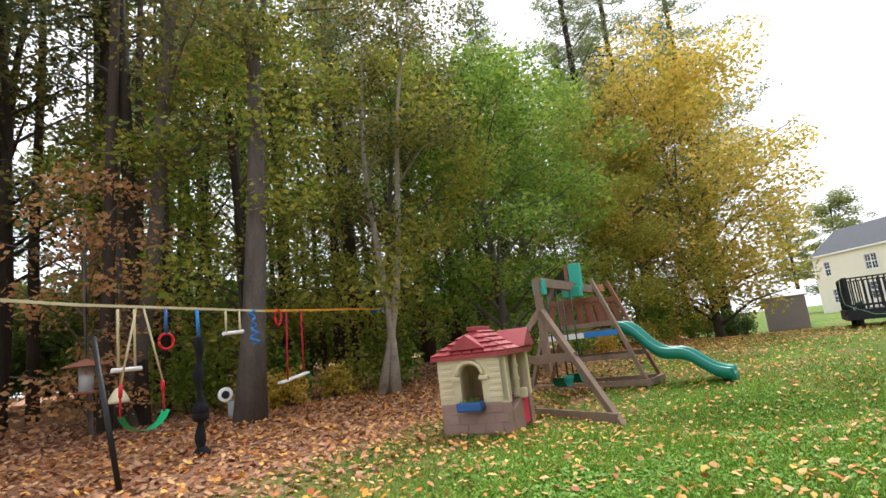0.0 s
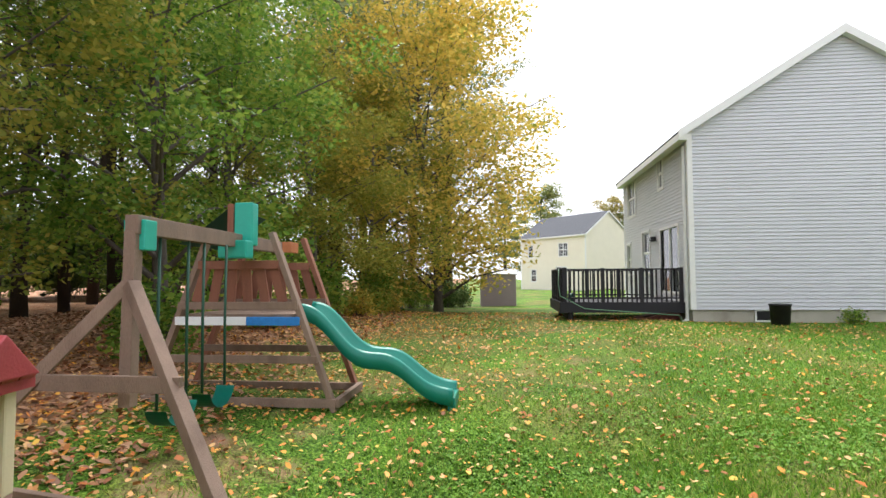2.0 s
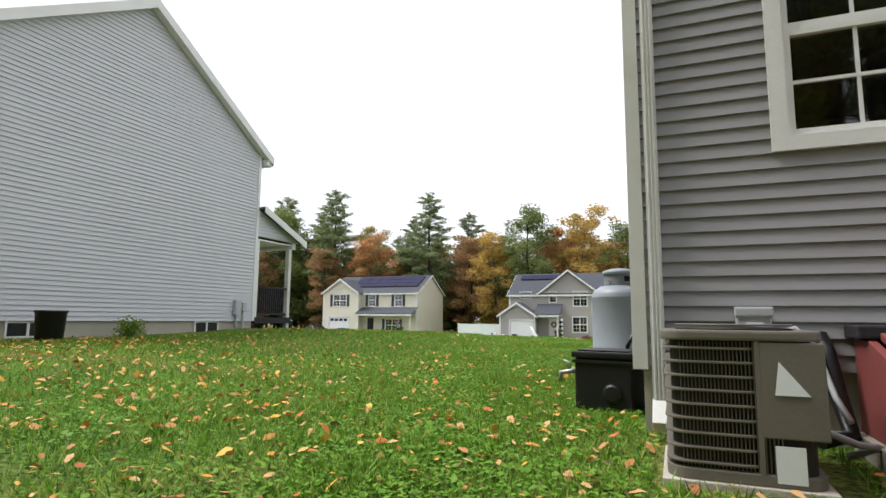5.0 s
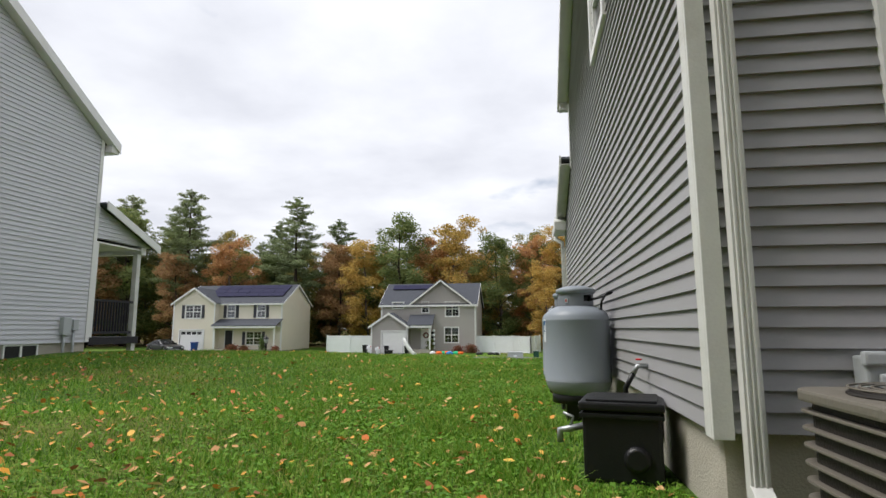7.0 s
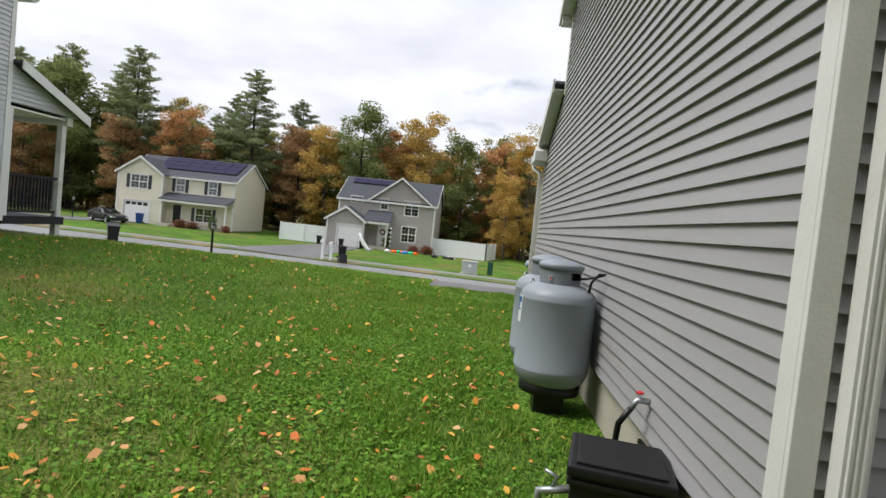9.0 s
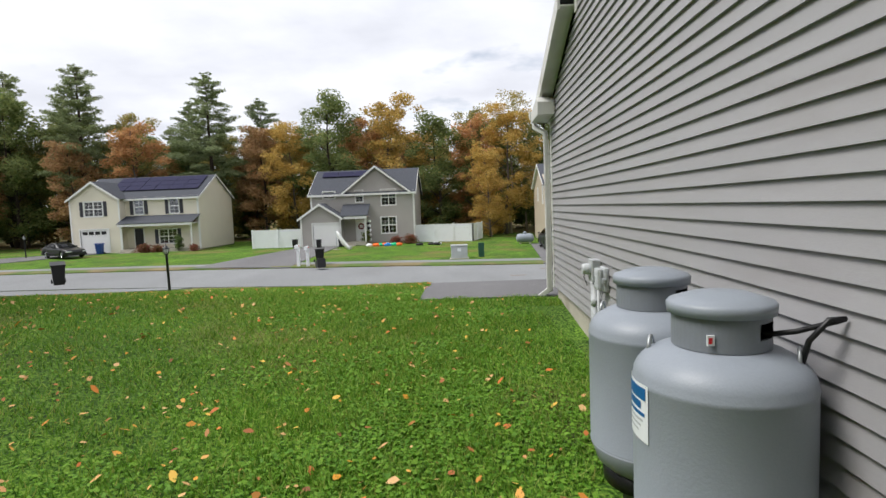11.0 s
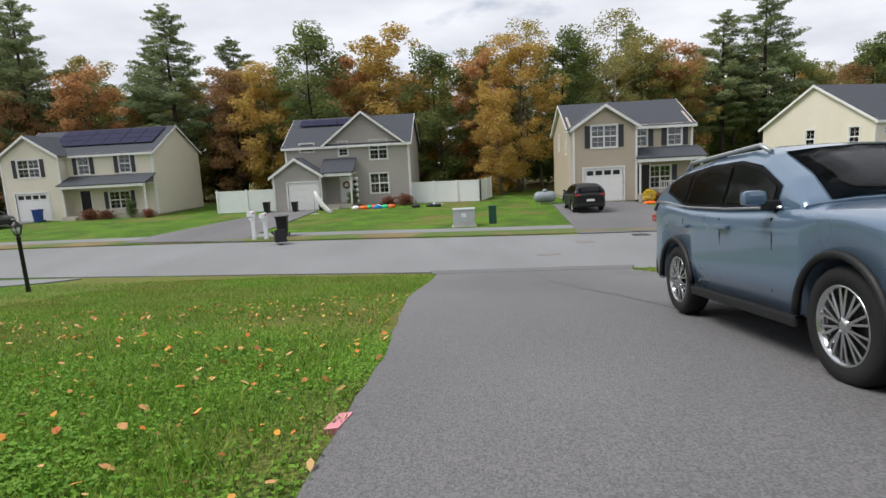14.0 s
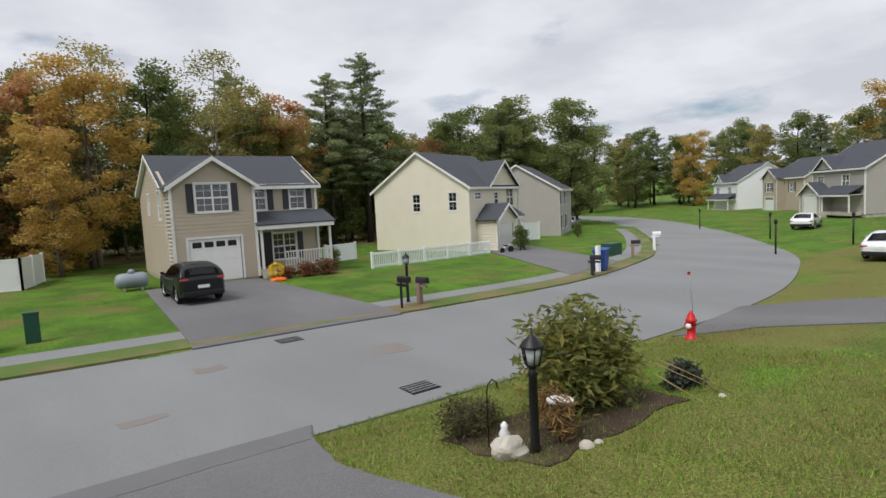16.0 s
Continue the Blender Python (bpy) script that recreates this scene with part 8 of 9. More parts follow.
def crumpled(name, label, x, y, w, d, h, colours, seed):
    r = random.Random(seed)
    t = thing(name, label, "decoration", pose(x, y, gz(x, y)))
    for k in range(len(colours) * 2):
        bm = bmesh.new()
        bmesh.ops.create_icosphere(bm, subdivisions=2, radius=1.0)
        cx, cy_ = r.uniform(-w, w), r.uniform(-d, d)
        for v in bm.verts:
            j = 1 + 0.35 * noise.noise(v.co * 1.7 + Vector((seed, k, 0)))
            v.co = Vector((v.co.x * 0.32 * j + cx, v.co.y * 0.25 * j + cy_, max(-0.02, (v.co.z * 0.7 + 0.3) * h * j)))
        for f in bm.faces:
            f.smooth = True
        part("cloth", bm, colours[k % len(colours)], t)


crumpled("deflated_inflatable", "deflated orange, green and purple yard inflatables", -8.6, 51.0, 1.4, 0.3, 0.28, [ORANGE_P, GREEN_P, BLUE_ROPE, VINYL_W, ORANGE_P], 3)
crumpled("deflated_inflatable", "deflated black and white yard inflatable", -4.4, 50.2, 0.9, 0.25, 0.25, [BLACK_P, VINYL_W, BLACK_P], 5)
crumpled("pumpkins", "orange pumpkins at the edge of the porch bed", 10.4, 45.8, 0.35, 0.15, 0.2, [ORANGE_P], 7)
ym_ = thing("potted_flowers", "bright yellow chrysanthemums by the porch steps", "flowers", pose(10.5, 46.3, gz(10.5, 46.3)))
part("pot", lathe([(0.18, 0), (0.22, 0.25)], 14), RUST_RED, ym_)
v, f = np.zeros((0, 3)), None
rngf = np.random.default_rng(9)
pts_ = rngf.normal(size=(500, 3))
pts_ /= np.linalg.norm(pts_, axis=1)[:, None]
pts_ = pts_ * 0.38 + np.array([0, 0, 0.52])
vv = np.stack([pts_ + rngf.normal(0, 0.04, (500, 3)) for _ in range(4)], 1).reshape(-1, 3)
me = bpy.data.meshes.new("flowers")
me.from_pydata([tuple(q) for q in vv], [], [tuple(range(k * 4, k * 4 + 4)) for k in range(500)])
me.materials.append(BRASS_Y)
fl = new("flowers", me)
fl.parent = ym_
tc = thing("tricycle", "small white ride-on toy by the fence", "toy", pose(28.4, 47.6, gz(28.4, 47.6)))
part("frame", tube([(-0.4, 0, 0.3), (0, 0, 0.5), (0.35, 0, 0.6), (0.45, 0, 0.3)], 0.05, 6), VINYL_W, tc)
for x, rr in ((-0.4, 0.2), (0.45, 0.24)):
    part("wheel", tube([(x, -0.05, rr), (x, 0.05, rr)], rr, 16), TYRE, tc)
part("seat", box(-0.2, 0.12, -0.1, 0.1, 0.5, 0.58, 0.03), BLACK_P, tc)

# ---- garden bed by the driveway ----
def in_bed(x, y, rz=0):
    """A pose in the bed, laid out from the lamp post."""
    x, y = 5.09 + 1.16 * (x - 3.9), 22.18 + 1.16 * (y - 20.27)
    return pose(x, y, gz(x, y) - 0.02, 0, 0, rz) @ Matrix.Scale(1.16, 4)


rk = thing("boulder", "pale angular boulder beside the lamp post", "boulder", in_bed(3.7, 20.45))
bm = bmesh.new()
bmesh.ops.create_icosphere(bm, subdivisions=3, radius=1.0)
for v in bm.verts:
    j = 1 + 0.3 * noise.noise(v.co * 1.3) + 0.06 * noise.noise(v.co * 5)
    v.co = Vector((v.co.x * 0.22 * j, v.co.y * 0.18 * j, (v.co.z * 0.16 + 0.09) * j))
part("stone", bm, STONE, rk)
for x, y, s in ((4.33, 19.91, 0.1), (4.5, 19.88, 0.06), (6.93, 19.73, 0.06)):
    st = thing("stone", "small pale stone at the edge of the bed", "stone", in_bed(x, y))
    bm = bmesh.new()
    bmesh.ops.create_icosphere(bm, subdivisions=2, radius=s)
    for v in bm.verts:
        v.co *= 1 + 0.3 * noise.noise(v.co * 6)
    part("stone", bm, STONE, st)
sh_ = thing("shepherd_hook", "thin black shepherd's hook in the garden bed", "garden hook", in_bed(3.74, 20.87) @ Matrix.Scale(0.62, 4))
part("hook", tube([(0, 0, -0.1), (0, 0, 1.1), (0.03, 0, 1.25), (0.14, 0, 1.33), (0.25, 0, 1.25), (0.27, 0, 1.15)], 0.014, 6), BLACK_M, sh_)
bb = thing("bird_bath", "small birdbath with a pale lavender bowl", "bird bath", in_bed(4.42, 20.36) @ Matrix.Scale(0.62, 4))
part("stem", tube([(0, 0, -0.05), (0, 0, 0.7)], 0.03, 8), BLACK_M, bb)
part("bowl", lathe([(0.05, 0.68), (0.2, 0.72), (0.26, 0.78), (0.24, 0.785), (0.1, 0.73)], 18), BLANKET, bb)
gn = thing("garden_ornament", "small white and green garden ornament", "ornament", in_bed(4.02, 20.9) @ Matrix.Scale(0.55, 4))
part("ornament", lathe([(0.1, 0), (0.13, 0.2), (0.07, 0.3), (0.09, 0.38), (0.02, 0.46)], 12), VINYL_W, gn)
bg = thing("garden_post_box", "pale grey box on a short stake behind the shrubs", "box", in_bed(7.11, 22.15))
part("stake", tube([(0, 0, -0.1), (0, 0, 0.8)], 0.03, 6), WOOD, bg)
part("box", box(-0.14, 0.14, -0.1, 0.1, 0.75, 1.1, 0.03), GREY_BOX, bg)
cn = thing("garden_canes", "dry cut canes leaning out of the shrub", "canes", in_bed(6.39, 20.36))
for a, b in (((0, 0, 0.6), (0.9, -0.7, 0.02)), ((-0.2, -0.1, 0.45), (0.1, -0.9, 0.02)), ((0.1, 0.1, 0.5), (0.8, -0.5, 0.03))):
    part("cane", tube([a, b], 0.007, 5), mat("dry_cane", lin(156, 134, 94), 0.8, 0.1, 5, 50, 0.1) if "dry_cane" not in bpy.data.materials else bpy.data.materials["dry_cane"], cn)


# ---- trees ----
def leaf_cloud(centres, radii, count, size, rng, flat=0.6, droop=0.0, narrow=0.55):
    """Verts and faces of many leaves, each a bent diamond, strewn through clumps; thicker towards each clump's skin."""
    centres, radii = np.array(centres, float), np.array(radii, float)
    w = radii ** 2
    k = rng.choice(len(centres), count, p=w / w.sum())
    d = rng.normal(size=(count, 3))
    d /= np.linalg.norm(d, axis=1)[:, None]
    r = rng.random(count) ** 0.45
    p = centres[k] + d * (radii[k] * r)[:, None] * np.array([1, 1, flat])
    a = rng.normal(size=(count, 3))
    a[:, 2] = a[:, 2] * 0.5 - droop
    a /= np.linalg.norm(a, axis=1)[:, None]
    b = np.cross(a, rng.normal(size=(count, 3)))
    b /= np.linalg.norm(b, axis=1)[:, None]
    s = size * (0.6 + 0.8 * rng.random(count))[:, None]
    v = np.stack([p - a * s * 0.5, p + b * s * narrow * 0.5, p + a * s * 0.5, p - b * s * narrow * 0.5], 1).reshape(-1, 3)
    f = np.arange(count * 4).reshape(-1, 4)
    return v, f


def mesh_np(name, v, f, material):
    me = bpy.data.meshes.new(name)
    me.vertices.add(len(v))
    me.vertices.foreach_set("co", np.asarray(v, np.float32).ravel())
    me.loops.add(f.size)
    me.loops.foreach_set("vertex_index", f.astype(np.int32).ravel())
    me.polygons.add(len(f))
    me.polygons.foreach_set("loop_start", np.arange(0, f.size, f.shape[1], dtype=np.int32))
    me.update(calc_edges=True)
    me.materials.append(material)
    return me


def child(name, me, parent, label=""):
    ob = new(name, me)
    ob.parent = parent
    return tagged(ob, label)


def broadleaf(label, h, crown, leaf, bark, count, size, seed, trunk_r=0.2, bare=0.3, clumps=26, spread=1.0, stems=1, group="", flat=0.65):
    """A deciduous tree: stems with limbs, and leaves round the limbs' ends."""
    rng = np.random.default_rng(seed)
    t = thing("tree", label, "tree", group=group)
    centres, radii = [], []
    bm = bmesh.new()
    for s in range(stems):
        lean = rng.normal(0, 0.05, 2) + (0 if stems == 1 else 0.12) * np.array([math.cos(s * 2.4), math.sin(s * 2.4)])
        base = np.array([0.16 * s, 0.1 * s * (-1) ** s, 0.0])
        pts = [base + np.array([lean[0] * z + 0.12 * math.sin(z * 0.7 + s), lean[1] * z + 0.1 * math.sin(z * 0.5 + 2 * s), z]) for z in np.linspace(-0.25, h * 0.93, 10)]
        rad = [trunk_r * (1.35 if i == 0 else 1) * (1 - 0.85 * i / 9) for i in range(10)]
        tube([tuple(p) for p in pts], rad, 9, bm)
        n = clumps // stems
        for k in range(n):
            u = bare + (1 - bare) * (k + rng.random()) / n
            i = min(8, int(u * 9))
            p = pts[i] + (pts[i + 1] - pts[i]) * (u * 9 - i)
            ang = k * 2.4 + rng.random()
            ln = crown * spread * (0.35 + 0.65 * math.sin(math.pi * min(1, (u - bare) / (1 - bare) * 0.85 + 0.12))) * (0.65 + 0.5 * rng.random())
            up = 0.25 + 0.5 * rng.random()
            q = p + np.array([math.cos(ang) * ln, math.sin(ang) * ln, ln * up])
            mid = (p + q) / 2 + np.array([0, 0, 0.1 * ln])
            r0 = max(0.02, trunk_r * (1 - u) * 0.5)
            tube([tuple(p), tuple(mid), tuple(q)], [r0, r0 * 0.55, 0.012], 5, bm, caps=False)
            for _ in range(2):
                centres.append(q - (q - p) * rng.random() * 0.45 + rng.normal(0, 0.15 * ln + 0.05, 3))
                radii.append(crown * (0.2 + 0.2 * rng.random()))
    part("trunk", bm, bark, t)
    v, f = leaf_cloud(centres, radii, count, size, rng, flat)
    child("crown", mesh_np("crown", v, f, leaf), t)
    return t


def pine(label, h, crown, count, seed, trunk_r=0.2, bare=0.35, size=0.34, group=""):
    """A white pine: a straight stem with whorls of flat boughs of needles."""
    rng = np.random.default_rng(seed)
    t = thing("tree", label, "tree", group=group)
    bm = tube([(0, 0, -0.25), (0.05, 0, h * 0.4), (-0.05, 0.04, h * 0.75), (0, 0, h)], [trunk_r * 1.2, trunk_r * 0.85, trunk_r * 0.45, 0.02], 8)
    centres, radii = [], []
    n = int(h * 5.0)
    for k in range(n):
        u = (k + rng.random()) / n
        z = h * (bare + (1 - bare) * u)
        ln = crown * (0.14 + 0.95 * (1 - u) ** 0.7) * min(1.0, 0.55 + u * 2.2) * (0.4 + 0.75 * rng.random() ** 1.2)
        a = k * 2.4 + rng.normal(0, 0.5)
        rise = ln * (0.02 + 0.45 * u + rng.normal(0, 0.12))
        q = (math.cos(a) * ln, math.sin(a) * ln, z + rise)
        tube([(0, 0, z), (q[0] * 0.5, q[1] * 0.5, z + rise * 0.25), q], [0.04 * (1.2 - u), 0.022, 0.007], 4, bm, caps=False)
        for w in (0.42, 0.62, 0.82, 1.0):
            centres.append((q[0] * w + rng.normal(0, 0.1), q[1] * w + rng.normal(0, 0.1), z + rise * w + 0.1 + rng.normal(0, 0.1)))
            radii.append(0.17 * ln + 0.2)
    for k in range(5):
        a, z = k * 2.2 + rng.random(), h * (0.3 + 0.7 * k / 5) * bare
        tube([(0, 0, z), (math.cos(a) * 0.9, math.sin(a) * 0.9, z + 0.1), (math.cos(a) * 1.5, math.sin(a) * 1.5, z + 0.35)], [0.03, 0.02, 0.006], 4, bm, caps=False)
    part("trunk", bm, BARK_D, t)
    v, f = leaf_cloud(centres, radii, count, size, rng, 0.42, -0.25, 0.22)
    child("crown", mesh_np("crown", v, f, PINE_L), t)
    return t


def another(proto, m):
    """A copy of a tree at m, whatever the size of the first."""
    return copy_thing(proto, m @ Matrix.Diagonal([1 / q for q in proto.scale] + [1]))


def plant(proto, spots, rng, smin=0.85, smax=1.15, tilt=2.0):
    """The tree itself at the first spot, and copies of it at the others."""
    for k, (x, y) in enumerate(spots):
        s = smin + (smax - smin) * rng.random()
        m = pose(x, y, gz(x, y) - 0.05, rng.normal(0, tilt), rng.normal(0, tilt), rng.random() * 360) @ Matrix.Diagonal((s, s, s * (0.92 + 0.16 * rng.random()), 1))
        if k == 0:
            proto.matrix_basis = m
        else:
            another(proto, m)


rng = np.random.default_rng(5)
# the trees at the edge of the play yard
tA = broadleaf("tall grey-barked tree with a bare lower trunk", 15, 2.6, OLIVE_L, BARK, 7000, 0.12, 11, 0.22, 0.42, 22)
tA.matrix_basis = pose(2.81, -11.5, -0.05, 1, -1.5, 40)
tB = broadleaf("pale twin-stemmed tree with yellowing leaves", 11, 2.2, OLIVE_L, BARK_B, 10000, 0.11, 12, 0.1, 0.3, 24, stems=2)
tB.matrix_basis = pose(-0.66, -11.45, 0.0, 0, 2, 120)
tC = broadleaf("dark twin-trunked tree in undergrowth", 14, 2.6, OLIVE_L, BARK, 10000, 0.11, 13, 0.17, 0.3, 24, stems=2)
tC.matrix_basis = pose(3.6, -14.0, 0.0, 0, 0, 130)
# broad green maple behind the swing set, yellow maple by the shed
tD = broadleaf("broad maple with bright green leaves", 9.5, 3.1, GREEN_L, BARK, 30000, 0.12, 14, 0.16, 0.08, 40)
tD.matrix_basis = pose(-5.2, -10.6, -0.1, 0, 0, 10)
copy_thing(tD, pose(-9.5, -11.8, -0.1, 0, 0, 160) @ Matrix.Diagonal((0.95, 0.95, 1.05, 1)))
tE = broadleaf("golden yellow maple with drooping leafy boughs", 12.5, 4.9, YELLOW_L, BARK, 36000, 0.19, 15, 0.18, 0.06, 60)
tE.matrix_basis = pose(-18.0, -6.8, -0.4, 0, 0, 70) @ Matrix.Diagonal((1.02, 1.02, 1.02, 1))
tE2 = broadleaf("yellow-green young maple at the wood's edge", 8.0, 2.6, leaf_mat("lime_leaves", [lin(92, 120, 40), lin(140, 150, 50), lin(184, 170, 60), lin(120, 136, 46)]), BARK, 20000, 0.11, 16, 0.12, 0.08, 30)
plant(tE2, [(-11.5, -9.9), (-14.4, -9.0), (-2.2, -12.6), (1.0, -13.6)], rng, 0.85, 1.15)
tO = broadleaf("orange-leaved sapling in the undergrowth", 4.6, 1.5, ORANGE_L, BARK, 2400, 0.11, 17, 0.05, 0.1, 18)
plant(tO, [(4.4, -13.4), (-22.0, -8.6), (-24.5, -8.2), (3.2, -15.5)], rng, 0.8, 1.1)
big_pine = pine("very tall grey-green white pine behind the yellow maple", 27, 4.6, 24000, 21, 0.3, 0.16, 0.24)
big_pine.matrix_basis = pose(-23.0, -10.4, -0.4, 0, 0, 20)
copy_thing(big_pine, pose(-18.6, -11.4, -0.3, 0, 0, 140) @ Matrix.Scale(0.92, 4))
copy_thing(big_pine, pose(-25.6, -7.2, -0.3, 0, 0, 250) @ Matrix.Diagonal((0.9, 0.9, 1.05, 1)))
# depth of the back wood
oak = broadleaf("slender woodland tree with olive-gold leaves", 15, 2.8, OLIVE_L, BARK_D, 8000, 0.14, 18, 0.15, 0.22, 30, group="back wood")
spots = []
for row, y in enumerate((-15.6, -19.5, -25.0)):
    for k in range(12):
        spots.append((-31 + k * 3.7 + rng.normal(0, 0.8) + row * 0.7, y + rng.normal(0, 0.8) - (2.5 if -4 < -31 + k * 3.7 < 3 and row == 0 else 0)))
plant(oak, spots[0::3], rng, 0.8, 1.2)
pw = pine("tall dark white pine in the wood", 20, 2.8, 12000, 19, 0.19, 0.4, 0.24, group="back wood")
plant(pw, spots[1::3] + [(-27.5, -9.5), (-24.0, -11.5), (-31, -8.5), (-20, -12.5), (-29, -12), (6.4, -15.6), (8.4, -15.0), (4.8, -17.2), (2.2, -17.5), (9.5, -17)], rng, 0.85, 1.2)
grn = broadleaf("woodland maple with green leaves low on the stem", 10, 2.6, GREEN_L, BARK_D, 11000, 0.13, 20, 0.11, 0.06, 28, group="back wood")
plant(grn, spots[2::3], rng, 0.85, 1.15)
bare = thing("tree", "thin bare trunk of a shaded pine", "tree", group="bare trunks")
part("trunk", tube([(0, 0, -0.3), (0.06, 0.02, 4), (-0.03, 0.05, 9), (0.05, 0, 14)], [0.15, 0.12, 0.09, 0.03], 7), BARK_D, bare)
plant(bare, [(float(rng.uniform(-14, 8)), float(rng.uniform(-26, -13.2))) for _ in range(46)], rng, 0.7, 1.25, 1.5)


def shrub(label, r, h, leaf, count, size, seed, name="shrub", group="", narrow=0.55):
    rng = np.random.default_rng(seed)
    t = thing(name, label, "shrub", group=group)
    cs = []
    for k in range(9):
        a = k * 2.4
        q = (math.cos(a) * r * 0.6 * rng.random(), math.sin(a) * r * 0.6 * rng.random(), h * (0.5 + 0.4 * rng.random()))
        part("stem", tube([(q[0] * 0.2, q[1] * 0.2, -0.05), q], [0.016, 0.006], 5), BARK, t)
        cs.append(q)
        cs.append((q[0] * 1.2, q[1] * 1.2, q[2] * 0.5))
    v, f = leaf_cloud(cs, [r * 0.5] * len(cs), count, size, rng, min(1.0, h / r * 0.6), 0.0, narrow)
    v[:, 2] = np.maximum(v[:, 2], 0.0)
    child("leaves", mesh_np("leaves", v, f, leaf), t)
    return t


us = shrub("green undergrowth shrub at the wood's edge", 0.9, 1.3, GREEN_L, 1500, 0.13, 31, group="undergrowth")
plant(us, [(-3.6, -9.8), (-7.4, -9.4), (-10.6, -9.2), (-13.6, -8.6), (-16.5, -8.6), (-2.0, -12.4), (0.6, -13.0), (-20.5, -8.4), (-23.0, -8.0), (-5.6, -11.4), (2.0, -14.4)], rng, 0.7, 1.3, 0)
us2 = shrub("yellowing low shrub in the undergrowth", 0.7, 0.9, YELLOW_L, 900, 0.12, 32, group="undergrowth")
plant(us2, [(1.9, -12.6), (1.2, -12.4), (-8.6, -8.9), (-15.2, -8.2), (-12.2, -8.6), (-0.2, -12.4)], rng, 0.6, 1.1, 0)
us3 = shrub("dark evergreen shrub beside the shed", 0.8, 1.4, OAK_L, 1200, 0.14, 33, group="undergrowth")
plant(us3, [(-25.4, -6.4), (-26.3, -7.2), (-24.2, -7.0)], rng, 0.8, 1.1, 0)

# ---- the wood across the street ----
rng = np.random.default_rng(8)
F_GOLD = broadleaf("tall golden autumn maple behind the houses", 18.5, 4.0, leaf_mat("gold_leaves", [lin(168, 150, 72), lin(198, 168, 80), lin(212, 176, 88), lin(182, 150, 74), lin(144, 142, 70)]), BARK, 15000, 0.3, 41, 0.22, 0.06, 38, group="street wood")
F_ORNG = broadleaf("rust-orange maple behind the houses", 15, 3.3, ORANGE_L, BARK, 10000, 0.28, 42, 0.2, 0.05, 34, group="street wood")
F_RUST = broadleaf("russet oak in the wood behind the houses", 16, 3.7, RUST_L, BARK_D, 11000, 0.3, 43, 0.2, 0.12, 30, group="street wood")
F_OAK = broadleaf("dark green oak in the wood behind the houses", 18, 4.1, HAZY_OAK_L, BARK_D, 14000, 0.3, 44, 0.24, 0.08, 36, group="street wood")
F_OLIV = broadleaf("olive-green tree turning yellow behind the houses", 18, 3.6, HAZY_OLIVE_L, BARK, 12000, 0.28, 45, 0.2, 0.06, 34, group="street wood")
F_PINE = pine("tall white pine rising over the houses", 20, 4.2, 26000, 46, 0.26, 0.3, 0.34, group="street wood")
F_BARE = broadleaf("thinly leaved pale tree behind the houses", 19, 3.4, HAZY_OLIVE_L, BARK_B, 3600, 0.25, 47, 0.18, 0.35, 34, group="street wood")
kinds = {"g": (F_GOLD, []), "o": (F_ORNG, []), "r": (F_RUST, []), "d": (F_OAK, []), "l": (F_OLIV, []), "p": (F_PINE, []), "b": (F_BARE, [])}
# order of the trees along the back of the gardens, from the far left to the far right
front = "dldrdldrdlodlrdldlrgldbdldldldlrdldlldld"
for i, c in enumerate(front):
    x = -78 + i * 3.85
    kinds[c][1].append((x + float(rng.normal(0, 0.7)), 71 + float(rng.normal(0, 1.2)) + max(0, x - 25) * 0.32))
for row, (y, mixd) in enumerate(((76, "dpldlgdpdl"), (83, "pdlpdlpdp"), (92, "dpdpl"))):
    for i in range(34):
        x = -82 + i * 4.8 + float(rng.normal(0, 1.0))
        kinds[mixd[(i * 7 + row) % len(mixd)]][1].append((x, y + float(rng.normal(0, 1.2)) + max(0, x - 25) * 0.35))
for proto, where in kinds.values():
    if where:
        plant(proto, where, rng, 0.68, 0.84) if proto is not F_PINE else plant(proto, where, rng, 0.66, 0.85)
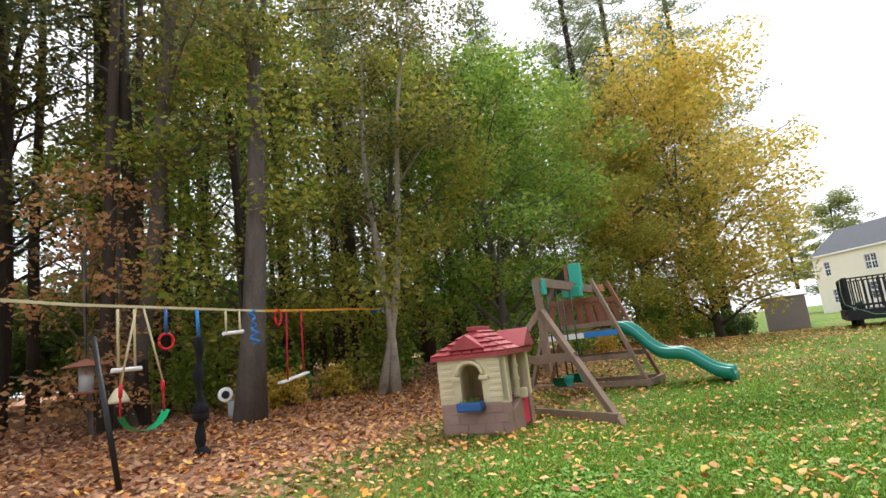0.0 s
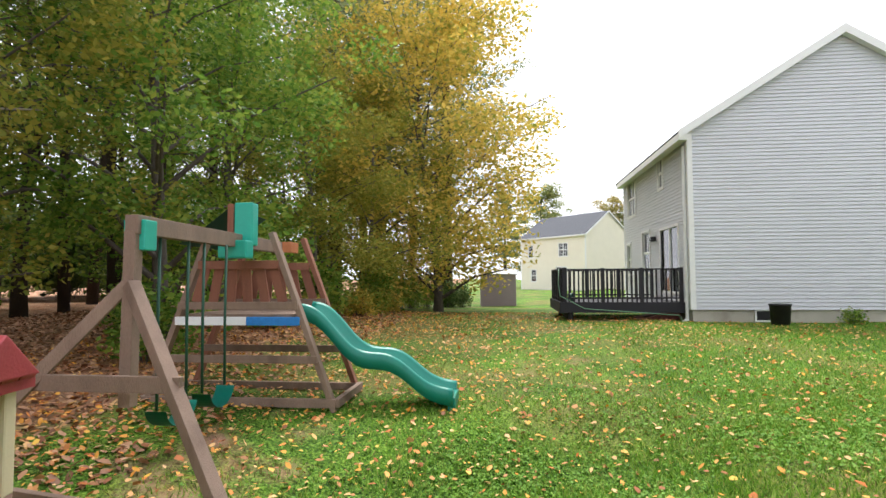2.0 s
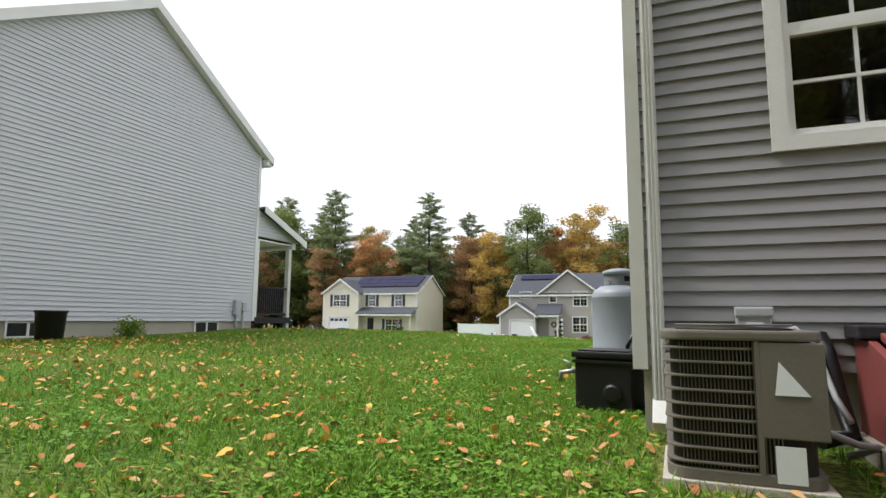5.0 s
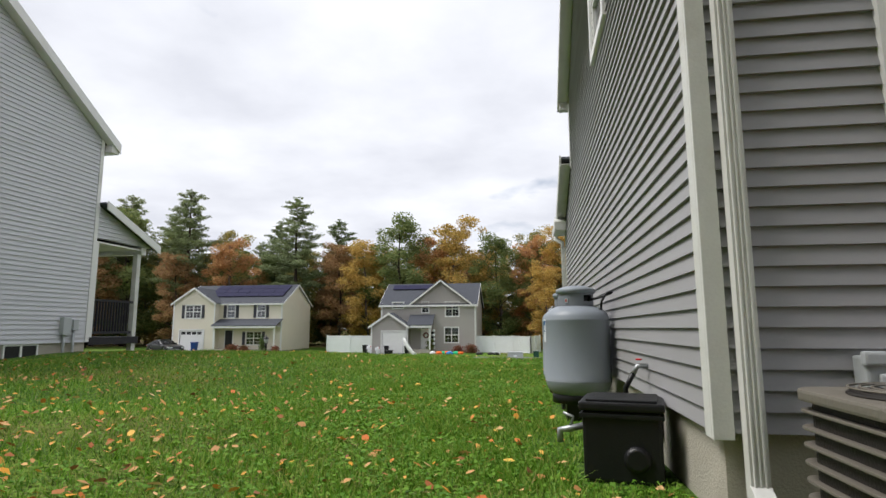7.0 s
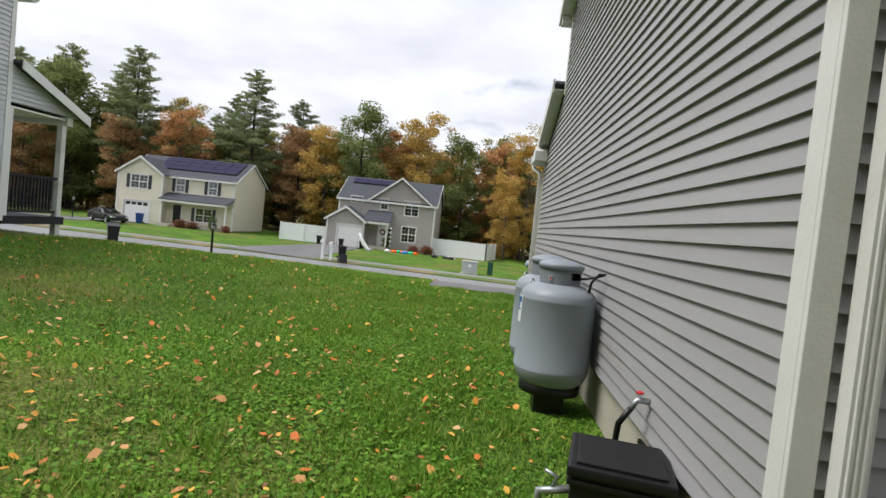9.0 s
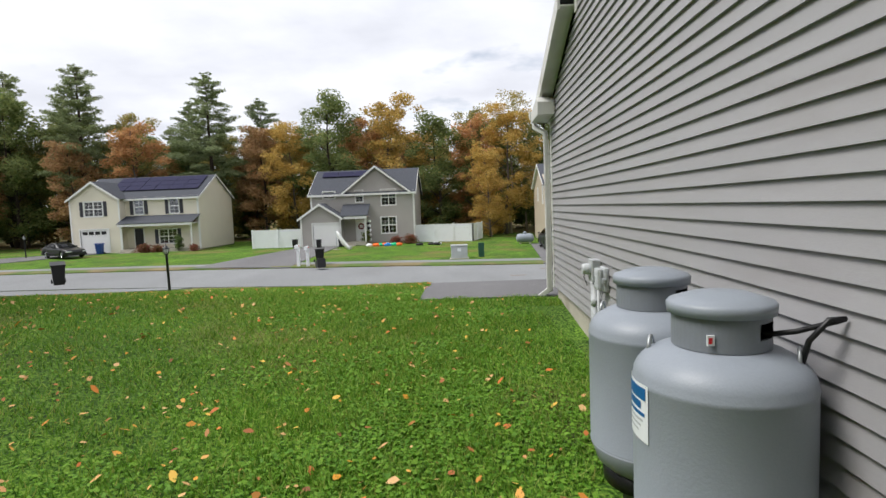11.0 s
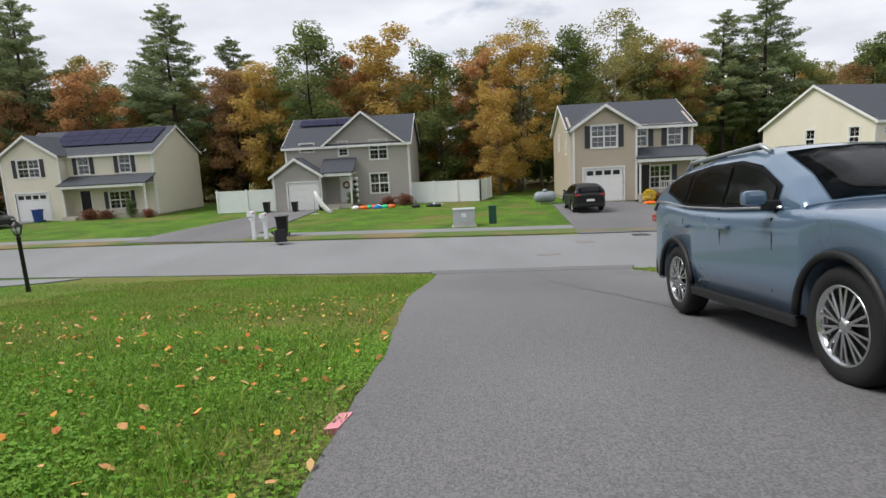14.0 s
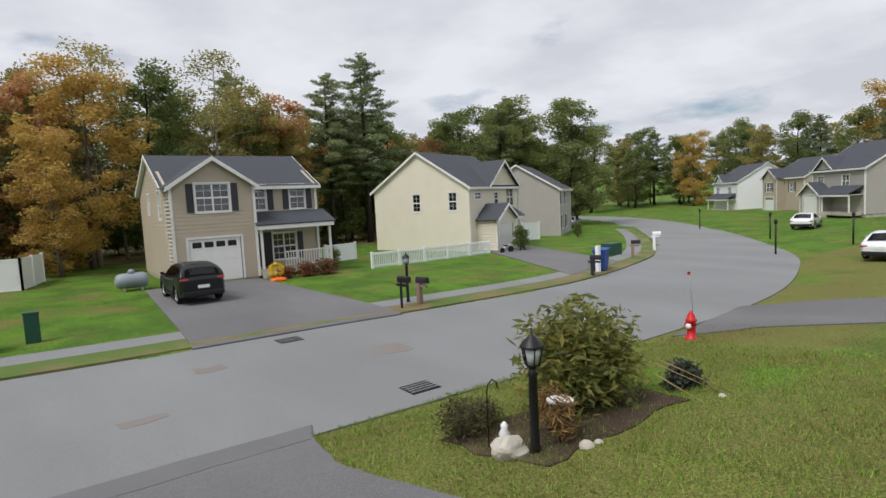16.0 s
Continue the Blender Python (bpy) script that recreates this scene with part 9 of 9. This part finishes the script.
# trees that stand out: kind, place and height
for proto, tall, x, y, h in ((F_PINE, 20, -31.0, 66.0, 19.6), (F_PINE, 20, -47.0, 66.5, 21.5), (F_PINE, 20, -27.6, 74, 18.0), (F_ORNG, 15, -39.2, 65.0, 14.6), (F_GOLD, 18.5, -9.9, 64.5, 16.4), (F_OAK, 18, -16.3, 66, 16.8),
                             (F_GOLD, 18.5, -20.5, 65, 14.0), (F_RUST, 16, -24.6, 66, 13.5), (F_RUST, 16, -46.5, 64, 12.5), (F_OAK, 18, -3.6, 65, 14.0), (F_GOLD, 18.5, 1.6, 60, 9.6), (F_GOLD, 18.5, 3.6, 64, 14.5), (F_ORNG, 15, 0.4, 66, 14.0), (F_BARE, 19, 4.2, 66, 17.0), (F_BARE, 19, 12.8, 65, 17.2),
                             (F_ORNG, 15, 20.0, 70, 14.8), (F_ORNG, 15, -13.0, 67.5, 14.5), (F_PINE, 20, 25.3, 70, 17.0), (F_PINE, 20, 29.5, 70, 19.4), (F_OAK, 18, 9.0, 68, 15.5), (F_OLIV, 18, 16.5, 69, 15.0), (F_OAK, 18, 44.5, 74, 16.2), (F_PINE, 20, 54.5, 76, 17.0), (F_OAK, 18, -56.5, 68, 19.0),
                             (F_PINE, 20, -59.0, 70, 22.0), (F_OAK, 18, -63.0, 69, 20.5), (F_OAK, 18, -51.5, 70, 17.5), (F_PINE, 20, -53.5, 73, 19.5), (F_PINE, 20, -36.0, 72, 17.5), (F_OLIV, 18, -42.5, 70, 16.5), (F_PINE, 20, -67.0, 70, 21.0)):
    s = h / tall
    another(proto, pose(x, y, gz(x, y) - 0.05, 0, 0, rng.random() * 360) @ Matrix.Diagonal((s * 1.1, s * 1.1, s, 1)))
# beyond the bend and along the near side of the street
for proto, where in ((F_OAK, [(67, 73), (62.5, 70.5), (118, 98), (127, 104), (134, 96), (61, 80), (64, 83), (68, 88), (70, 92), (56, 78), (73, 96), (76, 101), (84, 118), (98, 122), (112, 120), (104, 100), (96, 108), (88, 104), (128, 92), (126, 76), (124, 64), (116, 52), (108, 42), (132, 80)]), (F_OLIV, [(110, 112), (124, 104), (120, 70), (104, 36)]), (F_PINE, [(60, 80), (106, 118), (122, 60), (112, 46)]), (F_GOLD, [(120, 84), (118, 47)])):
    for x, y in where:
        s = 0.8 + 0.35 * rng.random()
        another(proto, pose(x, y, gz(x, y) - 0.1, 0, 0, rng.random() * 360) @ Matrix.Diagonal((s * 1.15, s * 1.15, s, 1)))
# the far end of the street
for k in range(22):
    a = radians(12 + k * 1.5)
    x, y, s = 158 * math.cos(a) + 6 * (k % 2), 16 + 158 * math.sin(a), 0.7 + 0.12 * (k % 3)
    another((F_OAK, F_OLIV, F_PINE, F_OAK)[k % 4], pose(x, y, gz(x, y) - 0.1, 0, 0, 50 * k) @ Matrix.Diagonal((s * 1.2, s * 1.2, s, 1)))
# behind the cream house beyond the deck, and left of the neighbour
for proto, where in ((F_OAK, [(-92, 18), (-96, 26), (-90, 34), (-98, 8), (-88, 2)]), (F_OLIV, [(-94, 13), (-100, 30)]), (F_PINE, [(-104, 20), (-96, -4)]), (F_OAK, [(-72, 62), (-64, 60)]), (F_RUST, [(-58, 62)])):
    for x, y in where:
        s = 0.75 + 0.3 * rng.random()
        another(proto, pose(x, y, gz(x, y) - 0.1, 0, 0, rng.random() * 360) @ Matrix.Diagonal((s * 1.3, s * 1.3, s, 1)))

# shrubs of the garden bed by the driveway
bs = shrub("tall butterfly bush with narrow yellowing leaves", 0.95, 1.45, leaf_mat("narrow_leaves", [lin(86, 102, 52), lin(120, 130, 64), lin(166, 158, 76), lin(102, 116, 70), lin(190, 174, 88)]), 2600, 0.17, 71, name="bush", narrow=0.28)
bs.matrix_basis = in_bed(5.32, 21.08)
copy_thing(bs, in_bed(5.94, 20.9, 100) @ Matrix.Scale(0.72, 4))
hz = shrub("low dark feathery shrub in the bed", 0.65, 0.75, leaf_mat("dark_feathery_leaves", [lin(78, 76, 52), lin(104, 100, 64), lin(124, 112, 76)]), 1600, 0.1, 72, name="bush", narrow=0.25)
hz.matrix_basis = in_bed(3.78, 21.46) @ Matrix.Scale(0.72, 4)
copy_thing(hz, in_bed(4.28, 21.56, 70) @ Matrix.Scale(0.62, 4))
hb2 = shrub("small grey-green lavender clump", 0.4, 0.4, leaf_mat("grey_green_leaves", [lin(62, 70, 66), lin(84, 92, 84), lin(70, 80, 60)]), 1200, 0.08, 73, name="bush")
hb2.matrix_basis = in_bed(7.19, 20.45)
og = shrub("tuft of tawny ornamental grass", 0.24, 0.6, DRY_L, 420, 0.2, 74, name="bush", narrow=0.1)
og.matrix_basis = in_bed(4.55, 20.63)
copy_thing(og, in_bed(4.29, 20.23, 50) @ Matrix.Scale(0.8, 4))

# thick growth between the trunks of the wood across the street
br = shrub("tall dark thicket of saplings between the trunks", 3.2, 4.6, OAK_L, 7000, 0.3, 75, name="thicket", group="thickets")
plant(br, [(-84 + k * 3.9 + float(rng.normal(0, 0.7)), 73.5 + 4.5 * (k % 2) + max(0, -84 + k * 3.9 - 25) * 0.34) for k in range(36)], rng, 0.8, 1.25, 0)

# and at the back of the wood behind the play yard
for k in range(16):
    copy_thing(br, pose(-33 + k * 3.1, -25.5 - 3.0 * (k % 2), 0.2, 0, 0, k * 77) @ Matrix.Scale(0.9, 4))
for k in range(16):
    copy_thing(br, pose(-34.5 + k * 3.1, -32.5 - 1.5 * (k % 2), -0.1, 0, 0, 40 + k * 61) @ Matrix.Scale(0.95, 4))
for k in range(4):
    copy_thing(br, pose(-38.5, -28 + k * 3.0, 0.0, 0, 0, 15 + k * 83) @ Matrix.Scale(0.85, 4))

# garden plants by the houses
th = shrub("clipped dark evergreen bush", 0.55, 1.9, OAK_L, 1500, 0.12, 51, name="bush")
plant(th, [(-28.93, 53.16), (14.74, 47.88), (-10.6, 53.0), (30.2, 47.9), (31.2, 48.6), (44.6, 54.4), (45.6, 55.3)], rng, 0.8, 1.15, 0)
rd = shrub("low reddish shrub bed before the porch", 0.9, 0.8, leaf_mat("red_shrub_leaves", [lin(128, 66, 56), lin(160, 96, 80), lin(110, 86, 50), lin(84, 92, 46)]), 1300, 0.13, 52, name="bush")
plant(rd, [(11.1, 46.54), (12.25, 46.54), (13.4, 46.54), (-30.83, 52.96), (-32.16, 52.96), (-27.22, 52.77), (-7.6, 52.8), (-6.4, 52.7)], rng, 0.8, 1.1, 0)
gd = shrub("small green bush at the foot of the wall", 0.45, 0.6, GREEN_L, 700, 0.08, 53, name="bush")
plant(gd, [(-10.8, 4.9)], rng, 0.8, 0.85, 0)


# ---- grass, clover and fallen leaves ----
def zone_points(count, seed, spread):
    """Places strewn along the ground that is walked, thicker near the path's line."""
    r = np.random.default_rng(seed)
    legs = [((9.2, -4.1), (4.0, -4.7)), ((4.0, -4.7), (0.6, -4.5)), ((0.6, -4.5), (-1.2, -1.5)), ((-1.2, -1.5), (-1.7, 4.0)), ((-1.7, 4.0), (-1.6, 9.0)), ((-2.2, 9.0), (-5.0, 14.0))]
    w = np.array([5.2, 3.4, 3.6, 5.5, 5.0, 4.0])
    k = r.choice(len(legs), count, p=w / w.sum())
    a, b = np.array([l[0] for l in legs])[k], np.array([l[1] for l in legs])[k]
    u = r.random(count)[:, None]
    d = r.exponential(1.0, (count, 1)) * spread * np.where(r.random((count, 1)) < 0.5, -1, 1)
    e = r.exponential(1.0, (count, 1)) * spread * 0.6 * np.where(r.random((count, 1)) < 0.5, -1, 1)
    t = (b - a) / np.linalg.norm(b - a, axis=1)[:, None]
    return a + (b - a) * u + np.stack([-t[:, 1], t[:, 0]], 1) * d + t * e, r


def clear_of_things(p):
    x, y = p[:, 0], p[:, 1]
    house = (x > -0.02) & (y > -0.02) & (y < 9.15)
    drive = (x > np.interp(y, [q[1] for q in DRIVE_L], [q[0] for q in DRIVE_L])) & (x < np.interp(y, [q[1] for q in DRIVE_R], [q[0] for q in DRIVE_R])) & (y > 10.0)
    pad = (x > 0.12) & (x < 0.95) & (y > -1.1) & (y < -0.25)
    hatch = (x > 1.05) & (x < 2.8) & (y > -1.7) & (y < 0)
    nb = (x < NX + 0.02) & (x > NX - N_DEEP) & (y > NY0) & (y < 11.4)
    tanks = (x > -0.62) & (x < 0) & (y > 2.7) & (y < 4.0)
    boxed = (x > -0.55) & (x < 0) & (y > 0.65) & (y < 1.2)
    return ~(house | drive | pad | hatch | nb | tanks | boxed) & (y < 26.2)


GX, GY = np.linspace(-40, 30, 281), np.linspace(-20, 28, 193)
GH = np.array([[gz(x, y) + 0.015 * noise.noise((x * 0.6, y * 0.6, 0)) for x in GX] for y in GY])
GL = np.array([[litter_at(x, y) for x in GX] for y in GY])


def grid_at(table, p):
    fx = np.clip((p[:, 0] - GX[0]) / (GX[1] - GX[0]), 0, len(GX) - 1.001)
    fy = np.clip((p[:, 1] - GY[0]) / (GY[1] - GY[0]), 0, len(GY) - 1.001)
    i, j = fx.astype(int), fy.astype(int)
    u, v = fx - i, fy - j
    return table[j, i] * (1 - u) * (1 - v) + table[j, i + 1] * u * (1 - v) + table[j + 1, i] * (1 - u) * v + table[j + 1, i + 1] * u * v


def grass(count, seed, spread, height, width, lawns=(), patchy=0.0):
    p, r = zone_points(count, seed, spread)
    for x0, x1, y0, y1, n in lawns:
        p = np.r_[p, np.stack([r.uniform(x0, x1, n), r.uniform(y0, y1, n)], 1)]
    lit = grid_at(GL, p)
    p = p[clear_of_things(p) & (r.random(len(p)) > lit * 1.25)]
    if patchy:
        worn = np.array([noise.noise((x * 0.55, y * 0.55, 11.0)) for x, y in p])
        p = p[r.random(len(p)) < 0.35 + patchy * worn]
    n = len(p)
    z = grid_at(GH, p)
    a = r.random(n) * 2 * math.pi
    tuft = np.array([noise.noise((x * 2.1, y * 2.1, 7.0)) for x, y in p])
    h = height * (0.45 + r.random(n)) * (1 + 0.9 * np.clip(tuft, -0.4, 0.8))
    lean = r.normal(0, 0.55, (n, 2)) * h[:, None]
    side = np.stack([np.cos(a), np.sin(a)], 1) * (width * (0.6 + 0.8 * r.random(n)))[:, None]
    v = np.zeros((n, 3, 3))
    v[:, 0, :2], v[:, 1, :2], v[:, 2, :2] = p - side, p + side, p + lean
    v[:, 0, 2] = v[:, 1, 2] = z - 0.01
    v[:, 2, 2] = z + h
    return v.reshape(-1, 3), np.arange(n * 3).reshape(-1, 3)


v1, f1 = grass(320000, 61, 1.3, 0.05, 0.006, [(-12, -2.2, 9, 26.5, 110000), (-26, -12, 9, 27, 60000), (3.0, 13, 14, 26.5, 70000), (-11, -2.5, -2, 12, 60000), (-3.2, 4.2, 9.2, 9.98, 9000)])
ob = new("grass", mesh_np("grass", v1, f1, GRASS_L))
tagged(ob, "short green lawn grass with tufts", "grass", kind="stuff")


v1, f1 = grass(1000, 64, 1.3, 0.05, 0.006, [(-12, -2.4, 13, 26.5, 45000), (3.0, 16, 14, 27, 110000), (-8, 9, -7.5, -1, 26000)], 1.6)
ob = new("dry_grass", mesh_np("dry_grass", v1, f1, STRAW_L))
tagged(ob, "thin straw-coloured blades of parched lawn", "grass", kind="stuff")


def clover(count, seed):
    p, r = zone_points(count, seed, 1.1)
    lit = grid_at(GL, p)
    patch = np.array([noise.noise((x * 0.7, y * 0.7, 4.0)) for x, y in p])
    p = p[clear_of_things(p) & (r.random(len(p)) > lit * 1.4) & (r.random(len(p)) < 0.45 + 1.1 * patch)]
    n = len(p)
    z = grid_at(GH, p) + 0.012 + 0.03 * r.random(n)
    a = r.random(n) * 2 * math.pi
    s = 0.007 + 0.016 * r.random(n) ** 1.5
    tilt = r.normal(0, 0.35, (n, 4))
    v = np.zeros((n, 4, 3))
    for k in range(4):
        v[:, k, 0] = p[:, 0] + np.cos(a + k * math.pi / 2) * s
        v[:, k, 1] = p[:, 1] + np.sin(a + k * math.pi / 2) * s * (0.75 if k % 2 else 1.0)
        v[:, k, 2] = z + tilt[:, k] * s
    return v.reshape(-1, 3), np.arange(n * 4).reshape(-1, 4)


v1, f1 = clover(300000, 62)
ob = new("clover", mesh_np("clover", v1, f1, leaf_mat("clover_leaves", [lin(78, 124, 32), lin(104, 150, 44), lin(126, 166, 56), lin(92, 138, 38)], 0.3, False)))
tagged(ob, "patches of low green clover in the lawn", "clover", kind="stuff")


def strewn(p, r, smin, smax, lift=0.03):
    n = len(p)
    z = grid_at(GH, p) + lift + 0.02 * r.random(n)
    a = r.random(n) * 2 * math.pi
    s = smin + (smax - smin) * r.random(n) ** 2
    tx, ty = r.normal(0, 0.35, n), r.normal(0, 0.35, n)
    curl = (0.1 + 0.5 * r.random(n)) * s
    v = np.zeros((n, 6, 3))
    for k, (u, w, c) in enumerate(((-1, 0, 0.6), (-0.25, -0.62, 1.0), (0.55, -0.42, 0.8), (1.0, 0.05, 0.7), (0.45, 0.5, 0.9), (-0.35, 0.6, 1.0))):
        du, dw = u * s, w * s
        v[:, k, 0] = p[:, 0] + np.cos(a) * du - np.sin(a) * dw
        v[:, k, 1] = p[:, 1] + np.sin(a) * du + np.cos(a) * dw
        v[:, k, 2] = z + tx * du + ty * dw + curl * (c - 0.6)
    return v.reshape(-1, 3), np.arange(n * 6).reshape(-1, 6)


r = np.random.default_rng(63)
# on the lawn: thin; near the trees thicker
p = np.stack([r.uniform(-16, 10, 80000), r.uniform(-12, 4, 80000)], 1)
keep_p = 0.1 + 0.16 * np.clip(0.6 - p[:, 1] * 0.5, 0, 1) + 0.4 * np.clip((-(p[:, 1]) - 2.5) / 5.0, 0, 1)
p = p[(r.random(len(p)) < keep_p) & clear_of_things(p)]
q = np.stack([r.uniform(-12, -0.3, 3200), r.uniform(-1, 11, 3200)], 1)
q = q[(r.random(len(q)) < 0.6) & clear_of_things(q)]
u = np.stack([r.uniform(-12, -1.5, 1100), r.uniform(11, 19, 1100)], 1)
u = u[clear_of_things(u)]
v1, f1 = strewn(np.r_[p, q, u], r, 0.016, 0.045)
ob = new("fallen_leaves", mesh_np("fallen_leaves", v1, f1, FALLEN))
tagged(ob, "scattered brown and orange leaves on the lawn", "leaves", kind="stuff")
p = np.stack([r.uniform(-14, 9, 40000), r.uniform(-17, -7.0, 40000)], 1)
p = p[r.random(len(p)) < 0.25 + 0.75 * grid_at(GL, p)]
v1, f1 = strewn(p, r, 0.03, 0.065, 0.012)
ob = new("leaf_litter", mesh_np("leaf_litter", v1, f1, leaf_mat("dry_litter", [lin(140, 98, 74), lin(180, 134, 104), lin(198, 156, 124), lin(118, 80, 60), lin(170, 112, 74)], 0.1, False)))
tagged(ob, "deep brown leaf litter under the trees", "leaves", kind="stuff")


# ---- from the plan's units to metres ----
def drawn_in(co):
    """Points in metres, moved towards HUB past the front of the house, in full from 9 m on."""
    w = np.clip((co[:, 1] - 3.0) / 6.0, 0, 1)
    w = (w * w * (3 - 2 * w))[:, None]
    return co + w * (STREET - 1.0) * (co - np.array(HUB))


to_metres = Matrix.Scale(UNIT, 4)
to_street = Matrix.Translation(HUB) @ Matrix.Scale(STREET, 4) @ Matrix.Translation(-HUB) @ to_metres
bpy.context.view_layer.update()
for ob in [o for o in scene.objects if o.parent is None and o.type in {"MESH", "EMPTY"}]:
    if ob.type == "MESH" and ob.get("kind") in ("structure", "stuff"):
        co = np.empty(len(ob.data.vertices) * 3, np.float32)
        ob.data.vertices.foreach_get("co", co)
        ob.data.vertices.foreach_set("co", drawn_in(co.reshape(-1, 3) * UNIT).astype(np.float32).ravel())
        ob.data.update()
        continue
    meshes = [o for o in (ob, *ob.children_recursive) if o.type == "MESH"]
    ys = [(o.matrix_world @ Vector(c)).y for o in meshes for c in (o.bound_box[0], o.bound_box[6])]
    ob.matrix_basis = (to_street if (min(ys) + max(ys)) / 2 > 10.0 else to_metres) @ ob.matrix_basis
